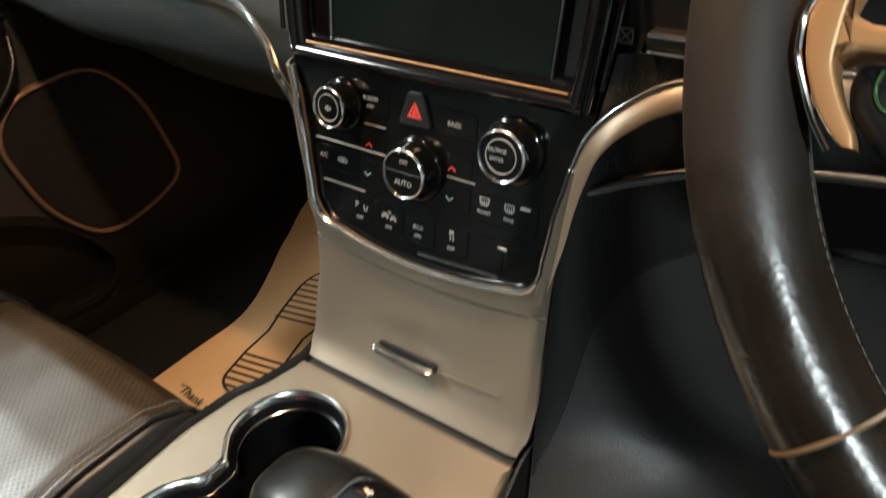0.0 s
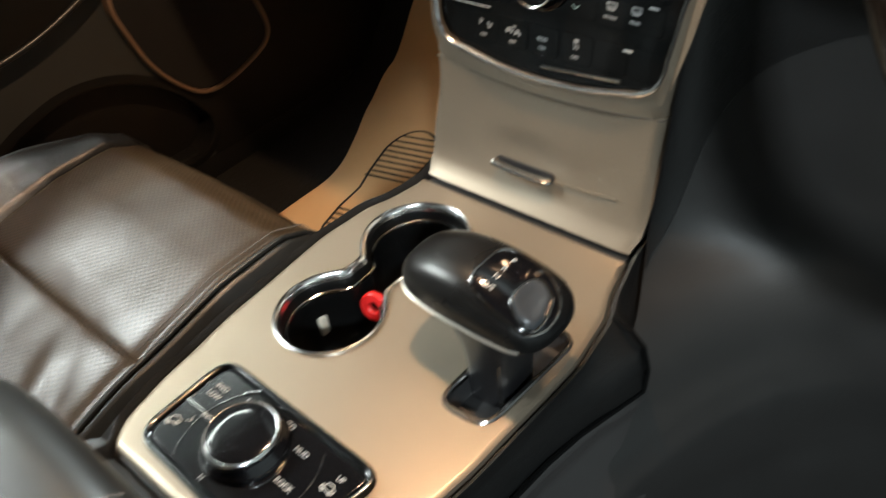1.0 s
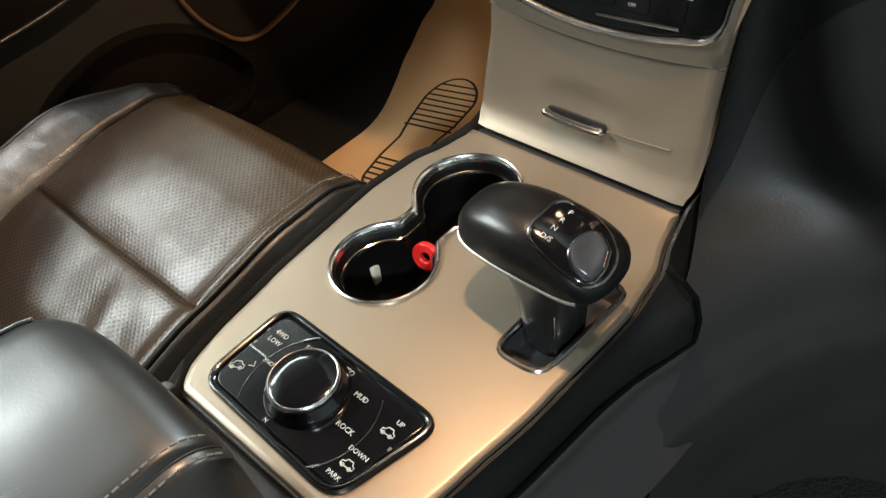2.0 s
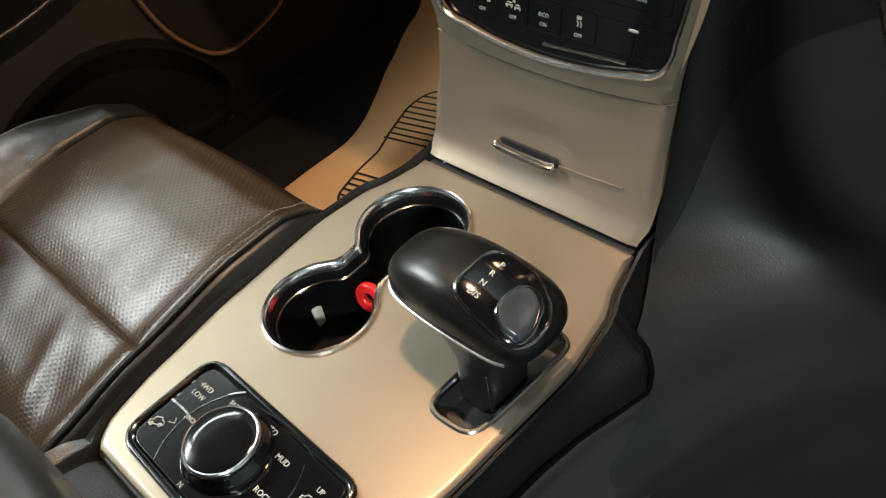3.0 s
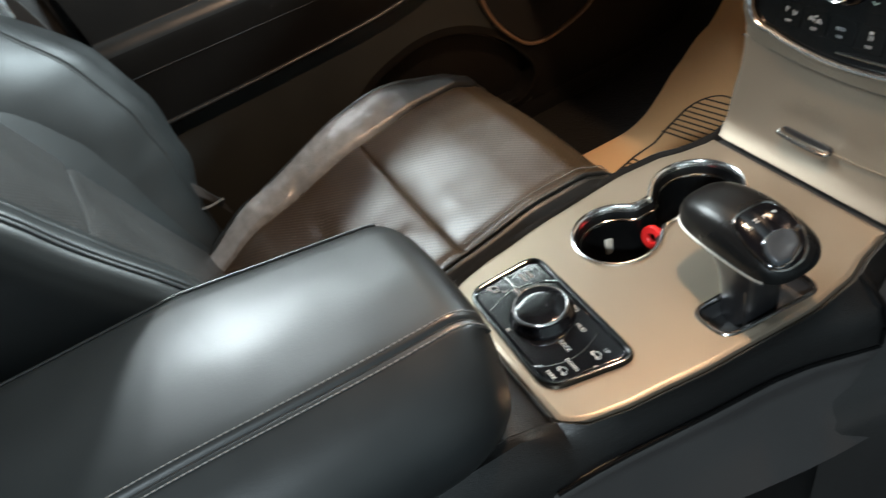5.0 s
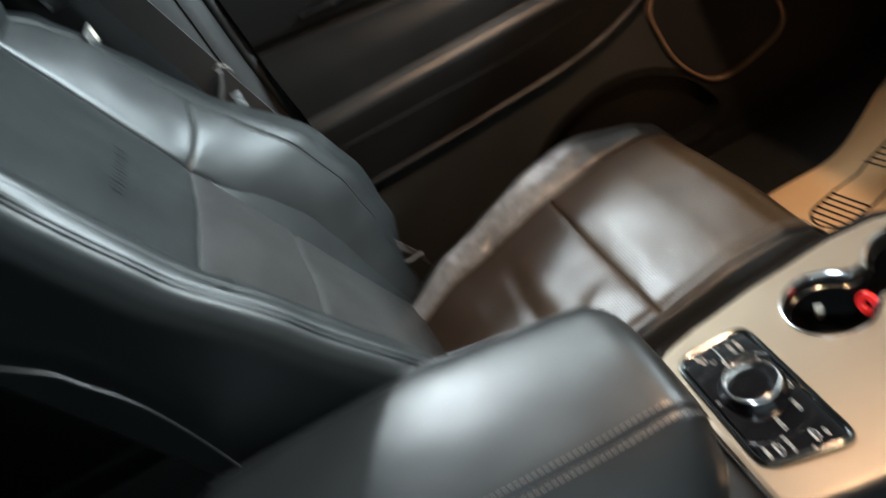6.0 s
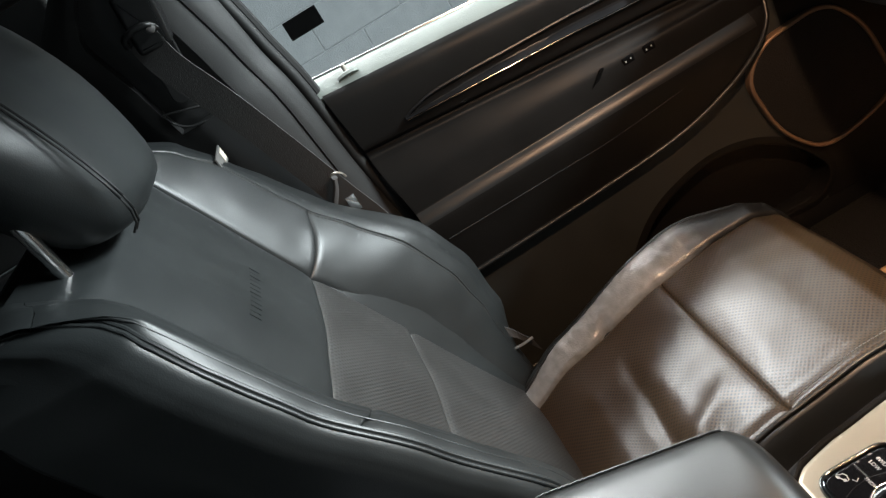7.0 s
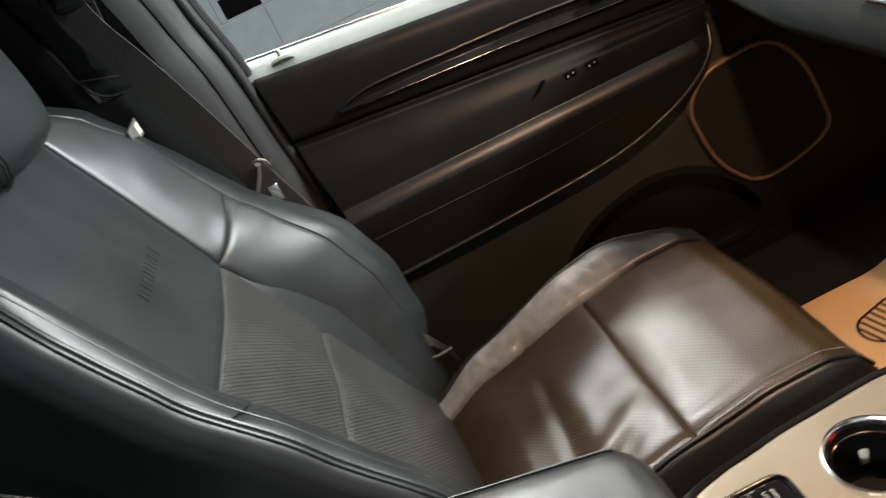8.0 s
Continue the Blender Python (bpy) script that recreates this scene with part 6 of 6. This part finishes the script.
# ---- dashboard either side ----
def dashboard():
    dash = thing("dashboard", "black soft dashboard with gloss and chrome trim", "dashboard", at=(0, 0.2, 0.35))
    inv = Matrix.Translation((0, -0.2, -0.35))

    def dp(name, bm, mat, label=""):
        bmesh.ops.transform(bm, matrix=inv, verts=bm.verts)
        return part(name, bm, mat, dash, label)

    # passenger side: pad, glove box, lower panel
    prof = [(0.62, 0.74), (0.40, 0.715), (0.24, 0.690), (0.160, 0.655), (0.118, 0.610), (0.106, 0.575), (0.103, 0.545), (0.107, 0.515), (0.120, 0.495), (0.160, 0.480), (0.210, 0.455), (0.240, 0.41), (0.280, 0.385), (0.34, 0.372), (0.60, 0.372)]
    rows = []
    for x in span(-0.74, -0.125, 24):
        sw = 0.035 * smooth01(-0.45, -0.74, x)
        rows.append([Vector((x, y + sw, z)) for y, z in prof])
    bm = bmesh.new()
    vr = [[bm.verts.new(p) for p in r] for r in rows]
    for r0, r1 in zip(vr, vr[1:]):
        for k in range(len(prof) - 1):
            bm.faces.new((r0[k], r0[k + 1], r1[k + 1], r1[k]))
    bm.faces.new(vr[0])
    bm.faces.new(vr[-1])
    dp("dash_pad", bm, M_DASH, "black soft dashboard pad")
    dp("glove_box_edge", tube(span_line((-0.66, 0.1755, 0.473), (-0.16, 0.1755, 0.473), 20), 0.0016, 6), M_RUBBER)
    # left bezel wing with its chrome edge
    wing = curve_through([(-0.1010, 0.0500, 0.478), (-0.1058, 0.0490, 0.505), (-0.1115, 0.0480, 0.530), (-0.1185, 0.046, 0.545), (-0.129, 0.052, 0.556), (-0.147, 0.060, 0.565), (-0.177, 0.074, 0.571), (-0.223, 0.090, 0.571), (-0.279, 0.102, 0.567), (-0.34, 0.106, 0.563)], 8)
    dp("wing_trim", tube(wing, 0.0040, 10, 0.6, (0, 1, 0)), M_CHAMPAGNE, "champagne painted trim wing")
    dp("wing_edge", tube([p + Vector((0.002, -0.004, 0.006)) for p in wing], 0.0022, 8), M_CHROME, "chrome trim edge")
    # driver's side
    prof = [(0.62, 0.74), (0.40, 0.715), (0.24, 0.690), (0.16, 0.665), (0.10, 0.64), (0.085, 0.60), (0.080, 0.565), (0.079, 0.538), (0.080, 0.50), (0.082, 0.45), (0.088, 0.38), (0.105, 0.31), (0.15, 0.25), (0.26, 0.20), (0.60, 0.19)]
    rows = []
    for x in span(0.104, 0.76, 28):
        rows.append([Vector((x, y, z)) for y, z in prof])
    bm = bmesh.new()
    vr = [[bm.verts.new(p) for p in r] for r in rows]
    for r0, r1 in zip(vr, vr[1:]):
        for k in range(len(prof) - 1):
            bm.faces.new((r0[k], r0[k + 1], r1[k + 1], r1[k]))
    bm.faces.new(vr[0])
    bm.faces.new(vr[-1])
    dp("lower_dash", bm, M_PLASTIC_FINE, "charcoal lower dashboard panel")
    yz = sorted((z, y) for y, z in prof[5:12])
    # edge of the shadow laid on in black: height, then x
    SHADE_ARC = dense([(0.30, 0.103), (0.35, 0.105), (0.40, 0.110), (0.432, 0.117), (0.462, 0.131), (0.484, 0.155), (0.503, 0.195), (0.515, 0.26), (0.52, 0.40)], 5)
    # cheek: the console's flank sweeps round into the lower panel in one curve
    CHEEK_X = dense([(0.02, 0.150), (0.20, 0.150), (0.24, 0.142), (0.27, 0.131), (0.305, 0.124), (0.325, 0.120), (0.342, 0.108), (0.37, 0.099), (0.42, 0.098), (0.50, 0.1015), (0.592, 0.115)], 5)
    CHEEK_Y = dense([(0.02, -0.13), (0.20, -0.12), (0.27, -0.10), (0.305, -0.072), (0.325, -0.040), (0.342, -0.008), (0.37, 0.014), (0.42, 0.027), (0.50, 0.038), (0.592, 0.058)], 5)

    def cheek(u, z, lift=0.0):
        back = lerp_table(yz, max(0.31, z)) - 0.004 - lift
        p0 = Vector((linear(CHEEK_X, z) + lift, linear(CHEEK_Y, z)))
        p1 = Vector((p0.x + 0.010 + 0.026 * smooth01(0.36, 0.30, z) + lift, back))
        p2 = Vector((0.31, back))
        q = p0 * (1 - u) ** 2 + p1 * 2 * u * (1 - u) + p2 * u * u
        return Vector((q.x, q.y, z))

    # black sheet over the cheek stands in for the wheel's cast shadow
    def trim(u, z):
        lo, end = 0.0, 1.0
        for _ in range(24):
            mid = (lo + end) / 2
            lo, end = (lo, mid) if cheek(mid, z).x >= linear(SHADE_ARC, z) else (mid, end)
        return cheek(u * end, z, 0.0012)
    dp("console_cheek", sheet(cheek, [q * q for q in span(0, 1, 40)], span(0.02, 0.505, 70), (0, 0.003, 0)), M_CHEEK, "charcoal cheek between console and lower dash")
    dp("stack_side_shade", sheet(trim, span(0, 1, 20), span(0.345, 0.592, 60), (0, 0.002, 0)), M_PLASTIC, "black sheet for the shadow arching down beside the stack")
    wing = curve_through([(0.0925, 0.0345, 0.458), (0.0950, 0.0355, 0.470), (0.0980, 0.0380, 0.490), (0.1018, 0.0400, 0.512), (0.1070, 0.0415, 0.532), (0.1135, 0.044, 0.549), (0.127, 0.050, 0.564), (0.150, 0.057, 0.577), (0.20, 0.062, 0.588), (0.26, 0.066, 0.592)], 8)
    band, brow = [], []
    for k, p in enumerate(wing):
        along = (wing[min(k + 1, len(wing) - 1)] - wing[max(k - 1, 0)]).normalized()
        rise = Vector((-along.z, 0, along.x))
        lean = rise * 0.88 + Vector((0, 0.62, 0))
        front = Vector((0.5 * along.z, -0.85, 0.5 * along.x)).normalized()
        w = 0.0066 * (0.45 + 0.55 * smooth01(0.455, 0.500, p.z))
        band.append([p + lean * w * math.cos(a) + front * 0.0020 * math.sin(a) for a in [2 * math.pi * q / 20 for q in range(20)]])
        brow.append(p + lean * (w + 0.0004) + front * 0.0008)
    dp("wing_trim", rings(band), M_CHAMPAGNE, "champagne painted trim wing")
    dp("wing_edge", tube(brow, 0.0020, 10), M_CHROME, "chrome trim edge")
    dp("lower_strip", tube(curve_through([(0.1085, 0.050, 0.5185), (0.135, 0.056, 0.530), (0.165, 0.061, 0.540), (0.20, 0.064, 0.548), (0.24, 0.066, 0.553)], 6), 0.0030, 12), M_CHROME, "slim chrome strip")
    dp("dash_centre", box(-0.135, 0.115, 0.075, 0.62, 0.700, 0.735, 0.01), M_DASH)
    for s in (-1, 1):
        dp("side_cover", sheet(lambda u, z: Vector((s * (lerp_table(EDGE, z) - 0.003 + 0.024 * u * u), face_y(z) + 0.008 + 0.13 * u, z)), span(0, 1, 8), span(0.335, 0.60, 14), (-s * 0.003, 0, 0)), M_PLASTIC)
    # air vent with its thumb tab
    fr = rounded_outline([(0.104, 0.576), (0.245, 0.592), (0.245, 0.640), (0.102, 0.640)], 0.008)
    to = Matrix(((1, 0, 0, 0), (0, 0, -1, 0.076), (0, 1, 0, 0), (0, 0, 0, 1)))
    dp("air_vent", plate(fr, 0, 0.006, 0.003, to), M_SATIN, "black air vent")
    dp("vent_lip", tube([(p.x, 0.068, p.y) for p in fr], 0.0018, 6, closed=True), M_CHROME_DARK)
    dp("vent_tab", box(0.128, 0.20, 0.060, 0.072, 0.596, 0.604, 0.002), M_SATIN)
    dp("vent_tab_edge", box(0.130, 0.20, 0.0585, 0.0600, 0.6025, 0.6040), M_CHROME)
    dp("vent_tab_edge", box(0.130, 0.20, 0.0585, 0.0600, 0.5950, 0.5962), M_CHROME)
    mk = Matrix.Translation((0.115, 0.0685, 0.598)) @ inv @ Matrix(((1, 0, 0, 0), (0, 0, -1, 0), (0, 1, 0, 0), (0, 0, 0, 1)))
    bars("vent_mark", [(0, 0.0035, 0.007, 0.0007, 0), (0, -0.0035, 0.007, 0.0007, 0), (-0.0035, 0, 0.0007, 0.007, 0), (0.0035, 0, 0.0007, 0.007, 0), (0, 0, 0.009, 0.0007, 45), (0, 0, 0.009, 0.0007, -45)], mk, M_WHITE, dash)
    # knee panel speaker slots beside the column
    for k in range(7):
        dp("slot", box(0.272, 0.300, 0.070, 0.076, 0.505 + 0.0042 * k, 0.5072 + 0.0042 * k), M_RUBBER)
    return dash


dashboard()


# ---- steering wheel ----
def steering_wheel():
    wh = thing("steering_wheel", "dark leather steering wheel with satin silver spokes", "steering wheel", at=(0.391, -0.025, 0.672))
    rot = Matrix.Rotation(radians(-28), 4, "X") @ Matrix(((1, 0, 0, 0), (0, 0, 1, 0), (0, 1, 0, 0), (0, 0, 0, 1)))
    # wheel plane: local x across, local y up, local z away from the driver
    R = 0.193
    loops = []
    for k in range(96):
        a = 2 * math.pi * k / 96
        thick = 0.0178 + 0.0015 * smooth01(0.3, 0.0, abs(((a - math.pi * 0.80 + math.pi) % (2 * math.pi)) - math.pi))
        c = Vector((R * math.cos(a), R * math.sin(a), 0))
        out = Vector((math.cos(a), math.sin(a), 0))
        loops.append([rot @ (c + out * (thick * math.cos(b)) + Vector((0, 0, -1)) * (thick * 1.05 * math.sin(b))) for b in [2 * math.pi * j / 20 for j in range(20)]])
    loops.append(loops[0])
    part("rim", rings(loops, cap0=False, cap1=False), M_WHEEL, wh, "dark brown-black leather rim")
    # seam band where the lower leather begins, and thread along the inside
    for a in (math.radians(225), math.radians(315)):
        pts = [rot @ (Vector(((R + 0.0181 * math.cos(b)) * math.cos(a), (R + 0.0181 * math.cos(b)) * math.sin(a), -0.0190 * math.sin(b)))) for b in span(0, 2 * math.pi, 30)[:-1]]
        part("rim_seam", tube(pts, 0.0007, 6, closed=True), M_STITCH_WARM, wh)
    st = [rot @ Vector(((R - 0.0176) * math.cos(a), (R - 0.0176) * math.sin(a), -0.0050)) for a in span(math.radians(150), math.radians(260), 140)]
    stitches("stitching", st, wh, 0.0040, 0.0003, M_STITCH_DARK)
    hub = rounded_outline([(-0.075, 0.060), (-0.055, -0.055), (0, -0.075), (0.055, -0.055), (0.075, 0.060), (0, 0.075)], 0.03, 6)
    part("hub", plate(hub, -0.01, 0.035, 0.012, rot @ Matrix.Diagonal((1, 1, -1, 1)), 4), M_LEATHER, wh)
    # left spoke: switch pod within a silver frame
    for s in (-1, 1):
        pod = rounded_outline([(s * 0.060, -0.075), (s * 0.140, -0.066), (s * 0.158, -0.050), (s * 0.159, -0.037), (s * 0.060, -0.036)], 0.008, 6)
        part("switch_pod", plate(pod, -0.008, 0.012, 0.005, rot @ Matrix.Diagonal((1, 1, -1, 1)), 3), M_SATIN, wh, "black switch pod")
        flip = rot @ Matrix.Diagonal((1, 1, -1, 1))
        blade = curve_through([(0.160, 0.004, 0), (0.1690, -0.012, 0), (0.1717, -0.0233, 0), (0.1726, -0.0279, 0), (0.1722, -0.0324, 0), (0.1703, -0.0397, 0), (0.1670, -0.0468, 0), (0.1631, -0.0530, 0), (0.1589, -0.0576, 0), (0.1558, -0.0600, 0)], 5)
        heel = curve_through([(0.1520, -0.0600, 0), (0.1532, -0.0564, 0), (0.1559, -0.0524, 0), (0.1593, -0.0470, 0), (0.1622, -0.0414, 0), (0.1631, -0.0378, 0), (0.1634, -0.0330, 0), (0.1634, -0.0223, 0), (0.160, -0.012, 0), (0.150, 0.004, 0)], 5)
        # the blade tapers to its tip: sections across, rounded on the driver's face
        loops = []
        for k in range(len(blade)):
            a, b = blade[k], heel[len(heel) - 1 - k]
            mid, half = (a + b) * 0.5, (b - a) * 0.5
            row = [mid + half * math.copysign(abs(math.cos(q)) ** 0.35, math.cos(q)) + Vector((0, 0, -0.0130 - 0.0032 * abs(math.sin(q)) ** 0.6)) for q in span(0, math.pi, 15)]
            row += [b.lerp(a, w) + Vector((0, 0, 0.004)) for w in (1.0, 0.0)]
            loops.append([rot @ Vector((s * p.x, p.y, p.z)) for p in row])
        part("spoke_trim", rings(loops), M_SILVER_WARM, wh, "satin silver spoke trim")
        arm = curve_through([(0.1668, -0.0400, 0), (0.1620, -0.0370, 0), (0.1590, -0.0360, 0), (0.1522, -0.0352, 0), (0.100, -0.0340, 0)], 5) + curve_through([(0.100, -0.0250, 0), (0.1500, -0.0282, 0), (0.1588, -0.0276, 0), (0.1622, -0.0251, 0), (0.1660, -0.0200, 0)], 5)
        part("spoke_arm", plate([Vector((s * p.x, p.y)) for p in arm], -0.004, 0.0157, 0.0020, flip, 4), M_SILVER_WARM, wh)
        edge = curve_through([(s * 0.1715, -0.0200, -0.0150), (s * 0.1735, -0.0279, -0.0150), (s * 0.1731, -0.0355, -0.0150), (s * 0.1719, -0.0400, -0.0148), (s * 0.1685, -0.0471, -0.0140), (s * 0.1641, -0.0548, -0.0125), (s * 0.1589, -0.0615, -0.0110)], 6)
        part("spoke_edge", tube([rot @ p for p in edge], 0.0010, 8), M_CHROME, wh)
    ph = rot @ Matrix.Translation((-0.1475, -0.0440, -0.0126)) @ Matrix.Diagonal((1, 1, -1, 1))
    part("phone_mark", tube([ph @ Vector(p) for p in curve_through([(-0.004, 0.005, 0), (-0.0045, 0.0, 0), (-0.002, -0.0045, 0), (0.003, -0.006, 0)], 5)], 0.0005, 6), M_GREEN, wh, "green phone symbol")
    part("column_shroud", tube([rot @ Vector((0, 0.0, 0.02)), rot @ Vector((0, 0, 0.06)), rot @ Vector((0, 0, 0.16))], 0.055, 20), M_PLASTIC_FINE, wh)
    return wh


steering_wheel()


# ---- paper floor mat ----
def paper_mat():
    mat = thing("paper_mat", "tan kraft paper floor mat with printed shoe soles", "paper mat", at=(-0.45, 0.25, 0.0))
    inv = Matrix.Translation((0.45, -0.25, 0))

    def f(u, v):
        x, y = u, v
        z = 0.004 + 0.002 * noise.noise(Vector((x * 9, y * 9, 0)))
        z += lerp_table([(0.36, 0.0), (0.44, 0.012), (0.52, 0.05), (0.62, 0.16)], y) + 0.003 * smooth01(0.3, 0.36, y)
        return Vector((x, y, z))
    left = lambda y: -0.560 - 0.10 * smooth01(0.22, 0.50, y)
    bm = sheet(lambda u, v: f(left(v) + (-0.12 - left(v)) * u, v), span(0, 1, 24), span(0.085, 0.60, 34), (0, 0, -0.0008))
    bmesh.ops.transform(bm, matrix=inv, verts=bm.verts)
    part("sheet", bm, M_PAPER, mat)

    def line(name, pts, r=0.0022):
        b = tube([f(x, y) + Vector((0, 0, 0.0010)) for x, y in pts], r, 6, 0.12)
        bmesh.ops.transform(b, matrix=inv, verts=b.verts)
        part(name, b, M_INK, mat)
    def sole(cx, cy, ang, n1, n2):
        R = Matrix.Rotation(ang, 2)
        P = lambda x, y: Vector((cx, cy)) + R @ Vector((x, y))
        heel = [(0.033 * math.cos(a), -0.085 + 0.033 * math.sin(a)) for a in span(math.pi, 2 * math.pi, 14)]
        fore = [(0.045 * math.cos(a), 0.115 + 0.055 * math.sin(a)) for a in span(0, math.pi, 18)]
        outl = heel + [(0.034, -0.04), (0.030, 0.01), (0.040, 0.06)] + fore + [(-0.041, 0.06), (-0.031, 0.01), (-0.035, -0.04), (-0.033, -0.085)]
        line("sole_outline", [P(*p) for p in outl])
        for k in range(n1):
            y = -0.108 + 0.0125 * k
            w = 0.033 if y > -0.085 else 0.033 * math.sqrt(max(0.05, 1 - ((y + 0.085) / 0.033) ** 2))
            line("tread_line", [P(-w, y), P(w, y)])
        for k in range(n2):
            y = 0.045 + 0.0135 * k
            w = 0.043 if y < 0.115 else 0.045 * math.sqrt(max(0.05, 1 - ((y - 0.115) / 0.055) ** 2))
            line("tread_line", [P(-w, y), P(w, y)])
    sole(-0.466, 0.249, radians(12), 6, 9)
    ob = lettering("print", "\u201cThank you\u201d", 0.0195, inv @ Matrix.Translation((-0.466, 0.096, 0.0065)) @ pose(0, 0, 0, 0, 0, -5), M_INK, mat, "handwritten thank-you print")
    return mat


paper_mat()
